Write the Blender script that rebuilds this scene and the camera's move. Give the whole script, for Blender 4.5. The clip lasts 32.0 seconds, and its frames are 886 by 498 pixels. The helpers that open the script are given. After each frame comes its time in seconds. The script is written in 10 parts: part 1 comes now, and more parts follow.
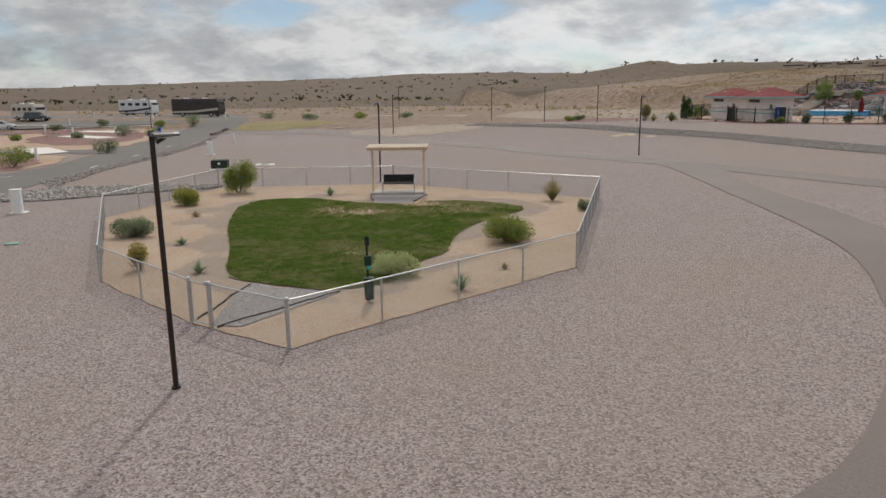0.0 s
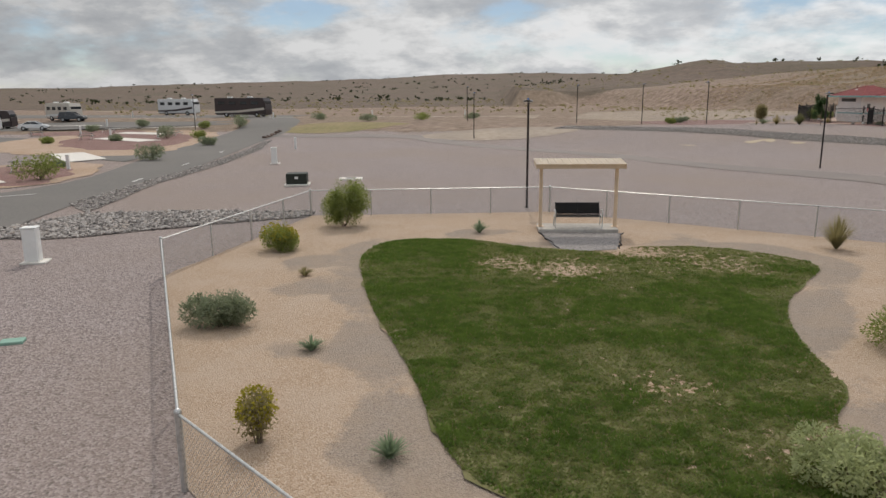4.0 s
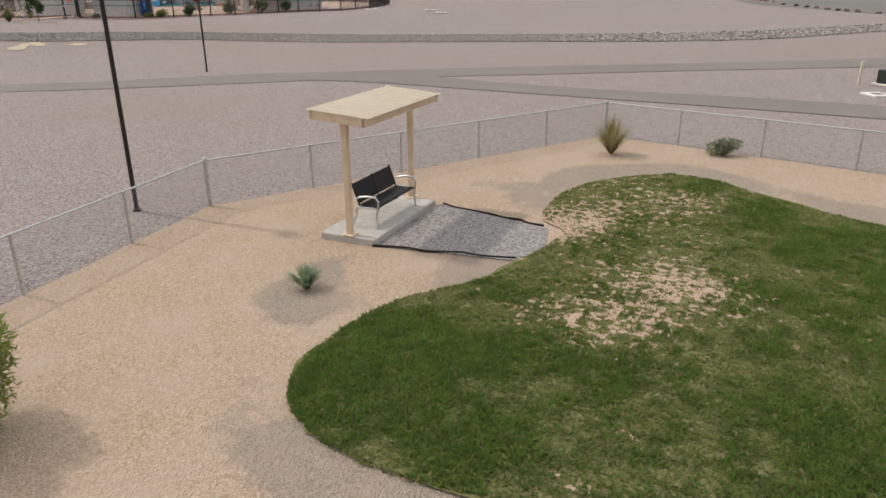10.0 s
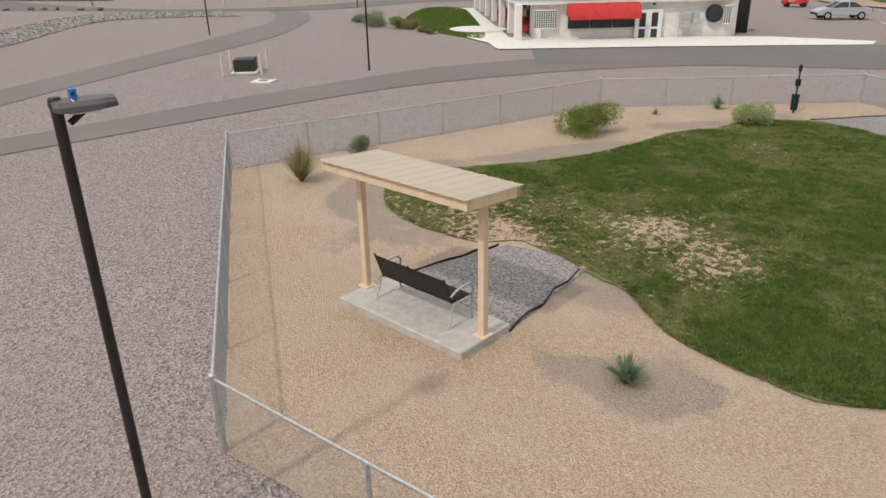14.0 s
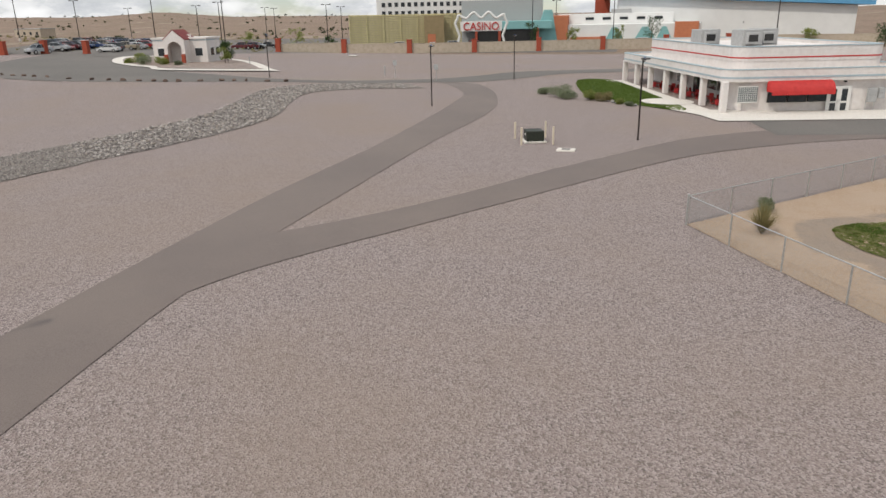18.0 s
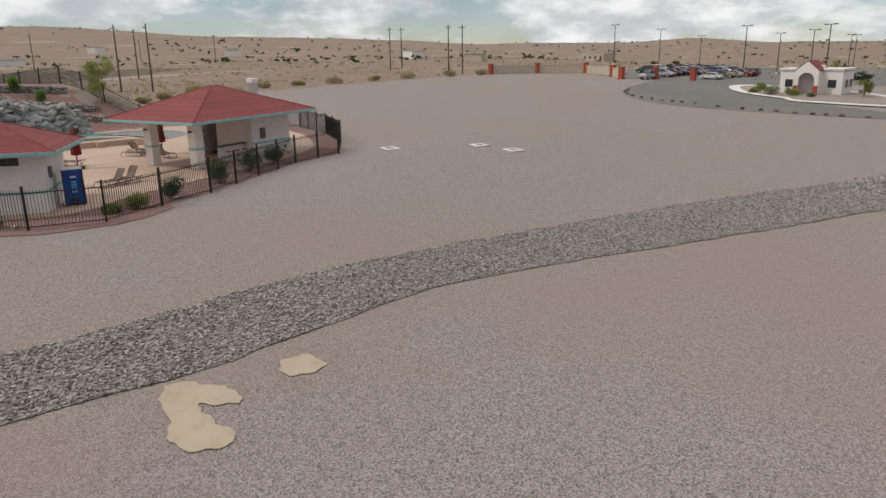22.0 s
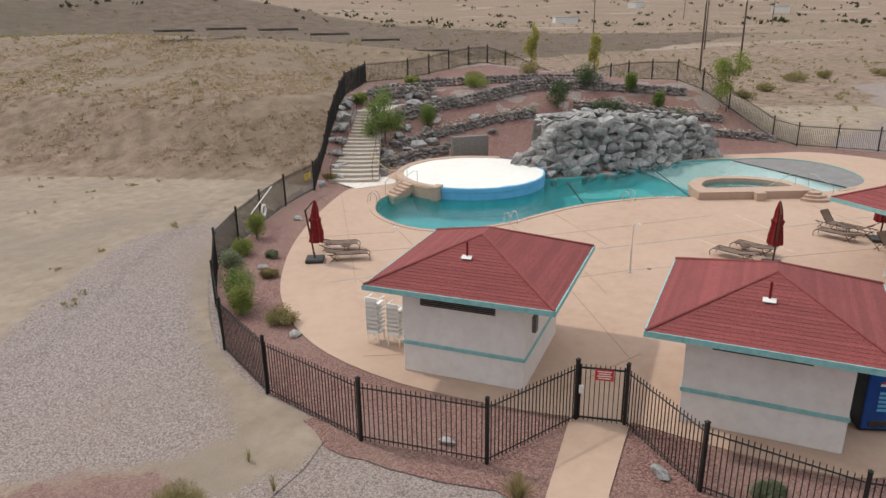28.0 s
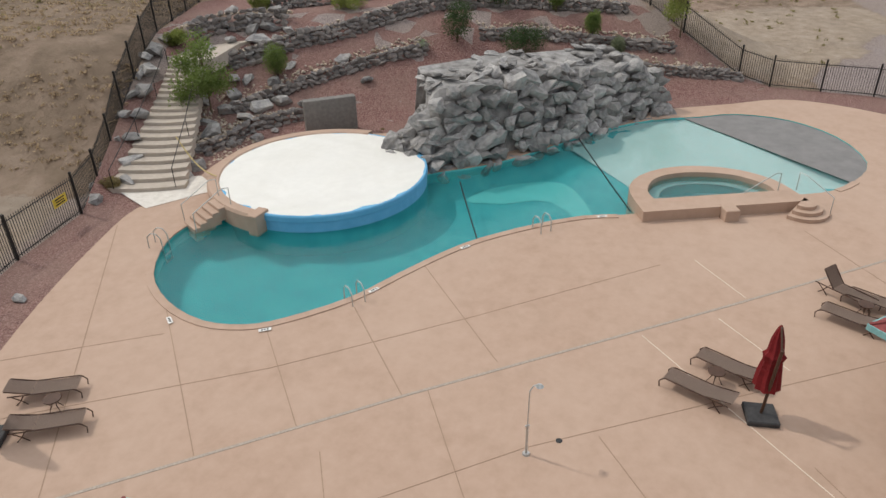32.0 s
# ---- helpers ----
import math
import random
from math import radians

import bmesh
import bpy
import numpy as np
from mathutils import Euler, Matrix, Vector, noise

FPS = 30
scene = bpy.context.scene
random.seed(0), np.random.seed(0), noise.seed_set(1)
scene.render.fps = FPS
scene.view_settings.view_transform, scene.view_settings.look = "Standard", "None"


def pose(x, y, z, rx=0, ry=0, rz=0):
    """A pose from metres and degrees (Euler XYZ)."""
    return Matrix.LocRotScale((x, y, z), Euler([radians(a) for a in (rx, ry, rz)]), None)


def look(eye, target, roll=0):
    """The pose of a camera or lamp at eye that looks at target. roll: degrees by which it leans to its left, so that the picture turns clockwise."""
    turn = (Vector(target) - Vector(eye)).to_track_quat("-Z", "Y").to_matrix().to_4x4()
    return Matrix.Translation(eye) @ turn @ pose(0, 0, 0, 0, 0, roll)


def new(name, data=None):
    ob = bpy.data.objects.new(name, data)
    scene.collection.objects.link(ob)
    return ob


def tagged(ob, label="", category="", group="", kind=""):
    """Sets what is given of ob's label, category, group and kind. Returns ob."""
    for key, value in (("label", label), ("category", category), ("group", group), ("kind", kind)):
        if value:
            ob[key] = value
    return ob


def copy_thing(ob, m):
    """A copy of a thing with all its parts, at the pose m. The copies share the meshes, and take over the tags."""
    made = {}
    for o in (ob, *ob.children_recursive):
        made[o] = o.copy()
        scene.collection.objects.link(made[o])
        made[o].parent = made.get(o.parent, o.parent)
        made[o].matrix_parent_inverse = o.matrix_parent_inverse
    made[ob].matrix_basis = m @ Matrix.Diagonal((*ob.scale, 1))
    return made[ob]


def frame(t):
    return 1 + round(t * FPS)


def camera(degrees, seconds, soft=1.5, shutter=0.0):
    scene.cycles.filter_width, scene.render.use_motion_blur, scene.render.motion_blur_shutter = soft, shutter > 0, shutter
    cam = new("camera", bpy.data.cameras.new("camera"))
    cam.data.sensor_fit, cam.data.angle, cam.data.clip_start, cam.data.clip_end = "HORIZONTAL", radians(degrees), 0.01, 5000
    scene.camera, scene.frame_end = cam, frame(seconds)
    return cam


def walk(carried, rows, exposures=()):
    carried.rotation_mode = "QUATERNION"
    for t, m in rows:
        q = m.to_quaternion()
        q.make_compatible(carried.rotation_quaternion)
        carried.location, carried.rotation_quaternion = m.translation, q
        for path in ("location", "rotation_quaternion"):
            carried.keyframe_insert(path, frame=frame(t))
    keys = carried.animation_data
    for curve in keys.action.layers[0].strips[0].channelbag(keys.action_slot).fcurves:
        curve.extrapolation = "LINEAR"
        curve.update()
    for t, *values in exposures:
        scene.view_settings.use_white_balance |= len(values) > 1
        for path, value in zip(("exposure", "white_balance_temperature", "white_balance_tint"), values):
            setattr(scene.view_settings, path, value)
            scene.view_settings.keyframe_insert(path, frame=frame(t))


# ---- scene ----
cam = camera(64.1, 32.0)
PATH = [
    (0, (1.904, 0.211, 5.803), (1.824, 2.162, 5.369), -0.6),
    (0.5, (1.455, 2.242, 5.86), (1.301, 4.19, 5.434), -0.6),
    (1, (0.805, 4.385, 5.813), (0.579, 6.327, 5.392), -0.5),
    (1.5, (0.073, 6.303, 5.827), (-0.21, 8.238, 5.408), -0.4),
    (2, (-0.907, 8.28, 5.81), (-1.264, 10.203, 5.392), -0.3),
    (2.5, (-2.141, 9.957, 5.811), (-2.526, 11.878, 5.409), 0.1),
    (3, (-3.255, 10.95, 5.635), (-3.63, 12.87, 5.219), -0.1),
    (3.5, (-4.26, 11.884, 5.464), (-4.556, 13.816, 5.039), -0.5),
    (4, (-5.415, 12.707, 5.481), (-5.573, 14.654, 5.05), -0.5),
    (4.5, (-6.454, 13.193, 5.434), (-6.468, 15.14, 4.978), -0.6),
    (6.5, (-12.044, 17.275, 5.413), (-11.501, 19.136, 4.922), -0.5),
    (7, (-13.522, 19.112, 5.386), (-12.791, 20.903, 4.878), -0.6),
    (7.5, (-14.662, 21.151, 5.357), (-13.75, 22.852, 4.833), -0.6),
    (8, (-15.547, 23.507, 5.388), (-14.462, 25.097, 4.842), -0.7),
    (8.5, (-16.028, 25.972, 5.433), (-14.789, 27.431, 4.853), -0.5),
    (9, (-16.106, 28.496, 5.379), (-14.717, 29.794, 4.758), -0.4),
    (9.5, (-16.017, 30.654, 5.447), (-14.474, 31.734, 4.775), -0.4),
    (10, (-15.74, 33.021, 5.349), (-14.055, 33.822, 4.628), -0.3),
    (10.5, (-15.247, 34.938, 5.436), (-13.488, 35.488, 4.66), -0.5),
    (11, (-14.542, 37.043, 5.437), (-12.735, 37.315, 4.624), -0.7),
    (11.5, (-13.916, 39.003, 5.56), (-12.111, 39, 4.699), -0.9),
    (12, (-13.209, 41.06, 5.634), (-11.444, 40.759, 4.742), -0.5),
    (12.5, (-12.59, 42.894, 5.695), (-10.883, 42.328, 4.819), -0.7),
    (13, (-11.989, 44.879, 5.961), (-10.375, 44.056, 5.114), -1.1),
    (13.5, (-11.443, 46.787, 6.147), (-9.959, 45.73, 5.324), -1.1),
    (14, (-10.75, 48.785, 6.249), (-9.448, 47.482, 5.472), -1.2),
    (14.5, (-10.134, 50.767, 6.507), (-9.031, 49.265, 5.779), -1.4),
    (16.5, (-7.17, 58.53, 7.443), (-6.154, 56.943, 6.774), -1.9),
    (17, (-5.927, 59.858, 7.551), (-4.778, 58.356, 6.901), -1.5),
    (17.5, (-4.725, 61.52, 7.757), (-3.465, 60.103, 7.121), -1.2),
    (18, (-3.934, 63.592, 8.039), (-2.554, 62.286, 7.414), -1.2),
    (18.5, (-3.095, 65.48, 8.23), (-1.612, 64.285, 7.617), -1.3),
    (19, (-2.113, 67.285, 8.461), (-0.53, 66.22, 7.86), -1.2),
    (19.5, (-1.399, 69.136, 8.774), (0.267, 68.201, 8.183), -1.2),
    (20, (-0.414, 71.165, 8.962), (1.329, 70.374, 8.381), -1),
    (20.5, (0.503, 72.925, 9.094), (2.307, 72.279, 8.522), -0.8),
    (21, (1.658, 74.761, 9.071), (3.516, 74.278, 8.51), -0.8),
    (21.5, (2.573, 76.375, 9.05), (4.468, 76.05, 8.5), -0.8),
    (22, (3.412, 78.264, 9.124), (5.331, 78.109, 8.584), -0.9),
    (22.5, (4.191, 79.91, 9.256), (6.121, 79.91, 8.729), -1),
    (23, (5.1, 81.741, 9.582), (7.024, 81.904, 9.06), -1),
    (23.5, (6.255, 83.525, 9.799), (8.163, 83.835, 9.286), -0.8),
    (24, (7.206, 85.052, 10.002), (9.085, 85.531, 9.512), -1.2),
    (24.5, (8.462, 86.635, 10.282), (10.304, 87.256, 9.811), -1),
    (25, (9.903, 88.056, 10.658), (11.689, 88.837, 10.206), -0.8),
    (25.5, (11.349, 89.376, 11.148), (13.069, 90.296, 10.707), -0.7),
    (26, (13.056, 90.732, 11.659), (14.701, 91.764, 11.184), -0.3),
    (26.5, (14.595, 91.692, 12.148), (16.201, 92.763, 11.627), -0.3),
    (28.5, (22.672, 95.809, 13.299), (24.229, 96.86, 12.612), -0.8),
    (29, (24.712, 96.657, 13.69), (26.26, 97.689, 12.957), -0.7),
    (29.5, (26.702, 97.513, 13.936), (28.248, 98.52, 13.163), -0.9),
    (30, (28.791, 98.373, 14.356), (30.335, 99.346, 13.538), -1),
    (30.5, (30.812, 99.028, 14.709), (32.351, 99.971, 13.847), -1.1),
    (31, (33.01, 99.451, 15.087), (34.537, 100.367, 14.177), -1.2),
    (31.5, (35.108, 99.726, 15.3), (36.626, 100.615, 14.348), -1.2),
    (32, (37.262, 99.787, 15.645), (38.767, 100.648, 14.648), -1.4),
]
walk(cam, [(t, look(eye, target, roll)) for t, eye, target, roll in PATH], exposures=[(0, -0.47), (2, -0.46), (4, -0.43), (7, -0.37), (9, -0.21), (11, -0.05), (13, -0.09), (14, -0.17), (17, -0.26), (20, -0.36), (23, -0.44), (26, -0.42), (29, -0.05), (30, -0.11), (32, -0.36)])

# ---- sky, sun ----
SUN_AZ, SUN_EL = -2.0, 50.0
world = bpy.data.worlds.new("sky")
scene.world = world
world.use_nodes = True
wn, wl = world.node_tree.nodes, world.node_tree.links
wn.clear()
w_out, w_bg = wn.new("ShaderNodeOutputWorld"), wn.new("ShaderNodeBackground")
w_sky = wn.new("ShaderNodeTexSky")
w_sky.sky_type, w_sky.sun_disc = "NISHITA", False
w_sky.sun_elevation, w_sky.sun_rotation = radians(SUN_EL), radians(SUN_AZ)
w_sky.altitude, w_sky.air_density, w_sky.dust_density = 1900, 1.0, 1.0
w_tc = wn.new("ShaderNodeTexCoord")


w_sep = wn.new("ShaderNodeSeparateXYZ")
wl.new(w_tc.outputs["Generated"], w_sep.inputs["Vector"])


def w_math(op, a, b):
    m = wn.new("ShaderNodeMath")
    m.operation = op
    for i, q in enumerate((a, b)):
        if isinstance(q, (int, float)):
            m.inputs[i].default_value = q
        else:
            wl.new(q, m.inputs[i])
    return m.outputs["Value"]


# the cloud deck lies on a level plane overhead, so it crowds together towards the horizon
w_den = w_math("ADD", w_math("MAXIMUM", w_sep.outputs["Z"], 0.0), 0.42)
w_plane = wn.new("ShaderNodeCombineXYZ")
wl.new(w_math("DIVIDE", w_sep.outputs["X"], w_den), w_plane.inputs["X"])
wl.new(w_math("DIVIDE", w_sep.outputs["Y"], w_den), w_plane.inputs["Y"])
wl.new(w_math("MULTIPLY", w_sep.outputs["Z"], 3.0), w_plane.inputs["Z"])


def w_noise(scale, detail, rough, loc):
    m = wn.new("ShaderNodeMapping")
    m.inputs["Location"].default_value = loc
    wl.new(w_plane.outputs["Vector"], m.inputs["Vector"])
    n = wn.new("ShaderNodeTexNoise")
    n.inputs["Scale"].default_value, n.inputs["Detail"].default_value, n.inputs["Roughness"].default_value = scale, detail, rough
    wl.new(m.outputs["Vector"], n.inputs["Vector"])
    return n.outputs["Fac"]


def w_ramp(fac, stops):
    r = wn.new("ShaderNodeValToRGB")
    while len(r.color_ramp.elements) > 1:
        r.color_ramp.elements.remove(r.color_ramp.elements[-1])
    for i, (p, c) in enumerate(stops):
        e = r.color_ramp.elements[0] if i == 0 else r.color_ramp.elements.new(p)
        e.position, e.color = p, (c[0], c[1], c[2], 1)
    wl.new(fac, r.inputs["Fac"])
    return r.outputs["Color"]


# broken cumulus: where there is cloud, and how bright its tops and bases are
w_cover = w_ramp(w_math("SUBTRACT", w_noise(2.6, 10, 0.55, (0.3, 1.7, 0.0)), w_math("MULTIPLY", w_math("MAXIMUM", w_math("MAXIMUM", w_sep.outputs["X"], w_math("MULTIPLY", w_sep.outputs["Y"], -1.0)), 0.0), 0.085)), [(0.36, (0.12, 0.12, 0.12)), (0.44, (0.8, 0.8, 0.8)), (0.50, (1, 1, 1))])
w_light = w_ramp(w_noise(4.6, 11, 0.6, (4.1, 0.2, 0.35)), [(0.34, (5.6, 5.8, 6.1)), (0.46, (6.9, 7.05, 7.25)), (0.52, (8.3, 8.35, 8.4)), (0.60, (9.8, 9.8, 9.8))])
# an overcast sky is brightest overhead
w_up = wn.new("ShaderNodeMapRange")
w_up.inputs["From Min"].default_value, w_up.inputs["From Max"].default_value = 0.12, 0.8
w_up.inputs["To Min"].default_value, w_up.inputs["To Max"].default_value = 1.0, 1.9
wl.new(w_sep.outputs["Z"], w_up.inputs["Value"])
w_gain = wn.new("ShaderNodeVectorMath")
w_gain.operation = "SCALE"
wl.new(w_light, w_gain.inputs[0])
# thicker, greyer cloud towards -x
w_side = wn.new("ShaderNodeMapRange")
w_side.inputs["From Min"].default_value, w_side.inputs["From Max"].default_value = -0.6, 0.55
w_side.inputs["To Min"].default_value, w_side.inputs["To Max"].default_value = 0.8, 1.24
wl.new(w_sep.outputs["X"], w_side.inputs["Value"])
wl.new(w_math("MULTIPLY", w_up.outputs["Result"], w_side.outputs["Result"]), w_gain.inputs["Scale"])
w_light = w_gain.outputs["Vector"]
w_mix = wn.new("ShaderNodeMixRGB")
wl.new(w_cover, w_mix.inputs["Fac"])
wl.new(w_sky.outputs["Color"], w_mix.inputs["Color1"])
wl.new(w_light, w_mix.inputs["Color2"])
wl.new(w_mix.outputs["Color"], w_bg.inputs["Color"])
w_bg.inputs["Strength"].default_value = 0.1
wl.new(w_bg.outputs["Background"], w_out.inputs["Surface"])

sun_data = bpy.data.lights.new("sun", "SUN")
sun_data.energy, sun_data.angle, sun_data.color = 2.0, radians(2.2), (1.0, 0.94, 0.85)
sun = new("sun", sun_data)
sd = Vector((math.sin(radians(SUN_AZ)) * math.cos(radians(SUN_EL)), math.cos(radians(SUN_AZ)) * math.cos(radians(SUN_EL)), math.sin(radians(SUN_EL))))
sun.matrix_world = look((0, 0, 120), Vector((0, 0, 120)) - sd)


# ---- materials ----
MATS = {}


def mat(name, stops, scale=6.0, kind="noise", rough=0.85, bump=0.3, bscale=None, big=None, bigscale=0.15, metal=0.0, dist=0.02, rand=0.0, spec=0.3):
    """A procedural surface: fine variation from noise or cells, a second slow variation big=(colour, amount), and relief."""
    if name in MATS:
        return MATS[name]
    m = bpy.data.materials.new(name)
    m.use_nodes = True
    nt = m.node_tree
    n, l = nt.nodes, nt.links
    b = n["Principled BSDF"]
    tc = n.new("ShaderNodeTexCoord")
    if kind == "cells":
        t = n.new("ShaderNodeTexVoronoi")
        t.inputs["Scale"].default_value = scale
        l.new(tc.outputs["Object"], t.inputs["Vector"])
        sep = n.new("ShaderNodeSeparateColor")
        l.new(t.outputs["Color"], sep.inputs["Color"])
        fac, hgt = sep.outputs["Red"], t.outputs["Distance"]
    else:
        t = n.new("ShaderNodeTexNoise")
        t.inputs["Scale"].default_value, t.inputs["Detail"].default_value, t.inputs["Roughness"].default_value = scale, 6, 0.62
        l.new(tc.outputs["Object"], t.inputs["Vector"])
        fac = hgt = t.outputs["Fac"]
    r = n.new("ShaderNodeValToRGB")
    e = r.color_ramp.elements
    while len(e) > 1:
        e.remove(e[-1])
    lo, hi = (0.0, 1.0) if kind == "cells" else (0.3, 0.7)
    for i, c in enumerate(stops):
        p = lo + (hi - lo) * i / max(1, len(stops) - 1)
        k = e[0] if i == 0 else e.new(p)
        k.position, k.color = p, (c[0], c[1], c[2], 1)
    l.new(fac, r.inputs["Fac"])
    col = r.outputs["Color"]
    if big:
        t2 = n.new("ShaderNodeTexNoise")
        t2.inputs["Scale"].default_value, t2.inputs["Detail"].default_value, t2.inputs["Roughness"].default_value = bigscale, 5, 0.6
        l.new(tc.outputs["Object"], t2.inputs["Vector"])
        mr = n.new("ShaderNodeMapRange")
        mr.inputs["From Min"].default_value, mr.inputs["From Max"].default_value, mr.inputs["To Max"].default_value = 0.38, 0.68, big[1]
        l.new(t2.outputs["Fac"], mr.inputs["Value"])
        mx = n.new("ShaderNodeMixRGB")
        l.new(mr.outputs["Result"], mx.inputs["Fac"])
        l.new(col, mx.inputs["Color1"])
        mx.inputs["Color2"].default_value = (*big[0], 1)
        col = mx.outputs["Color"]
    if rand:
        oi = n.new("ShaderNodeObjectInfo")
        hs = n.new("ShaderNodeHueSaturation")
        mr2 = n.new("ShaderNodeMapRange")
        mr2.inputs["To Min"].default_value, mr2.inputs["To Max"].default_value = 1 - rand, 1 + rand
        l.new(oi.outputs["Random"], mr2.inputs["Value"])
        l.new(mr2.outputs["Result"], hs.inputs["Value"])
        l.new(col, hs.inputs["Color"])
        col = hs.outputs["Color"]
    l.new(col, b.inputs["Base Color"])
    b.inputs["Roughness"].default_value, b.inputs["Metallic"].default_value = rough, metal
    b.inputs["Specular IOR Level"].default_value = spec
    if bump:
        bp = n.new("ShaderNodeBump")
        bp.inputs["Strength"].default_value, bp.inputs["Distance"].default_value = bump, dist
        if bscale:
            t3 = n.new("ShaderNodeTexNoise")
            t3.inputs["Scale"].default_value, t3.inputs["Detail"].default_value = bscale, 4
            l.new(tc.outputs["Object"], t3.inputs["Vector"])
            hgt = t3.outputs["Fac"]
        l.new(hgt, bp.inputs["Height"])
        l.new(bp.outputs["Normal"], b.inputs["Normal"])
    MATS[name] = m
    return m


M_GRAVEL = mat("grey_pink_gravel", [(0.12, 0.10, 0.095), (0.24, 0.195, 0.175), (0.32, 0.265, 0.24), (0.43, 0.37, 0.34), (0.22, 0.175, 0.16)], 25, "cells", 0.9, 0.9, big=((0.30, 0.225, 0.17), 0.6), bigscale=0.05, dist=0.03)
M_SAND = mat("pale_sand", [(0.266, 0.206, 0.153), (0.351, 0.284, 0.219), (0.418, 0.344, 0.274)], 1.2, "noise", 0.95, 0.5, big=((0.247, 0.205, 0.172), 0.75), bigscale=0.12, dist=0.05)
M_SPILL = mat("pale_spilled_sand", [(0.36, 0.29, 0.20), (0.44, 0.355, 0.255), (0.48, 0.39, 0.285)], 1.6, "noise", 0.95, 0.4, big=((0.33, 0.27, 0.2), 0.4), bigscale=0.8, dist=0.03)
M_TAN = mat("tan_crushed_granite", [(0.27, 0.175, 0.11), (0.36, 0.245, 0.16), (0.41, 0.29, 0.2), (0.47, 0.36, 0.27)], 42, "cells", 0.93, 0.7, big=((0.47, 0.36, 0.285), 0.55), bigscale=0.32, dist=0.02)
M_PADGRAVEL = mat("dark_pea_gravel", [(0.12, 0.11, 0.105), (0.26, 0.235, 0.22), (0.36, 0.33, 0.31)], 30, "cells", 0.9, 0.9, dist=0.02)
M_SOIL = mat("lawn_soil_and_thatch", [(0.075, 0.085, 0.028), (0.125, 0.13, 0.042), (0.19, 0.165, 0.075)], 9, "noise", 0.95, 0.6, big=((0.22, 0.18, 0.1), 0.5), bigscale=0.4, dist=0.03)
M_ASPH = mat("worn_asphalt", [(0.116, 0.09, 0.077), (0.15, 0.119, 0.104), (0.182, 0.147, 0.128)], 26, "noise", 0.66, 0.25, big=((0.208, 0.165, 0.138), 0.45), bigscale=0.16, dist=0.008, spec=0.38)
M_ASPH2 = mat("grey_parking_asphalt", [(0.102, 0.096, 0.09), (0.143, 0.132, 0.119), (0.173, 0.158, 0.144)], 10, "noise", 0.9, 0.3, big=((0.204, 0.182, 0.162), 0.4), bigscale=0.08, dist=0.01)
M_REDGRAVEL = mat("red_crushed_rock", [(0.09, 0.042, 0.036), (0.175, 0.085, 0.073), (0.245, 0.135, 0.117), (0.33, 0.215, 0.19)], 24, "cells", 0.92, 0.8, big=((0.25, 0.17, 0.14), 0.55), bigscale=0.3, dist=0.025)
M_DECK = mat("tan_pool_deck_concrete", [(0.4, 0.278, 0.205), (0.435, 0.304, 0.228), (0.46, 0.326, 0.248)], 2.2, "noise", 0.8, 0.15, bscale=120, big=((0.49, 0.36, 0.28), 0.55), bigscale=0.22, dist=0.004)
M_CONC = mat("grey_concrete", [(0.36, 0.33, 0.29), (0.44, 0.405, 0.36), (0.5, 0.465, 0.42)], 5, "noise", 0.88, 0.25, bscale=60, dist=0.006)
M_WHITECONC = mat("pale_concrete", [(0.58, 0.54, 0.48), (0.66, 0.62, 0.56), (0.72, 0.68, 0.62)], 4, "noise", 0.88, 0.2, bscale=50, dist=0.006)
M_BLACK = mat("black_powder_coat", [(0.012, 0.011, 0.011), (0.022, 0.02, 0.019)], 8, "noise", 0.5, 0.05, dist=0.002)
M_BRONZE = mat("dark_bronze_paint", [(0.018, 0.013, 0.011), (0.035, 0.025, 0.021)], 5, "noise", 0.45, 0.05, dist=0.002)
M_GALV = mat("galvanised_steel", [(0.38, 0.38, 0.37), (0.52, 0.52, 0.51), (0.62, 0.62, 0.6)], 14, "noise", 0.42, 0.05, metal=0.75, dist=0.002)
M_WIRE = mat("galvanised_wire", [(0.26, 0.26, 0.25), (0.36, 0.36, 0.35)], 10, "noise", 0.5, 0.0, metal=0.5)
M_BEIGE = mat("beige_painted_steel", [(0.58, 0.43, 0.29), (0.66, 0.50, 0.35), (0.70, 0.54, 0.39)], 4, "noise", 0.6, 0.08, dist=0.003)
M_BROOF = mat("cream_roof_panel", [(0.72, 0.63, 0.5), (0.80, 0.71, 0.58)], 3, "noise", 0.4, 0.05, big=((0.7, 0.6, 0.47), 0.4), bigscale=1.2, dist=0.003, spec=0.5)
M_STUCCO = mat("white_stucco", [(0.68, 0.635, 0.605), (0.745, 0.70, 0.67), (0.79, 0.75, 0.72)], 2.5, "noise", 0.9, 0.35, bscale=90, big=((0.6, 0.53, 0.47), 0.3), bigscale=0.6, dist=0.006)
M_TEAL = mat("teal_trim_paint", [(0.17, 0.36, 0.36), (0.23, 0.45, 0.45), (0.3, 0.52, 0.51)], 5, "noise", 0.65, 0.1, dist=0.003)
M_SHINGLE = mat("red_asphalt_shingle", [(0.18, 0.045, 0.0449), (0.242, 0.0625, 0.0607), (0.285, 0.0825, 0.0766)], 40, "cells", 0.92, 0.5, big=((0.19, 0.0562, 0.0554), 0.5), bigscale=0.8, dist=0.006, rand=0.12)
M_DARK = mat("dark_void_glass", [(0.02, 0.02, 0.021), (0.035, 0.034, 0.033)], 3, "noise", 0.25, 0.0, spec=0.5)
M_LOUVRE = mat("grey_louvre", [(0.11, 0.10, 0.09), (0.17, 0.155, 0.14)], 6, "noise", 0.6, 0.1, dist=0.003)
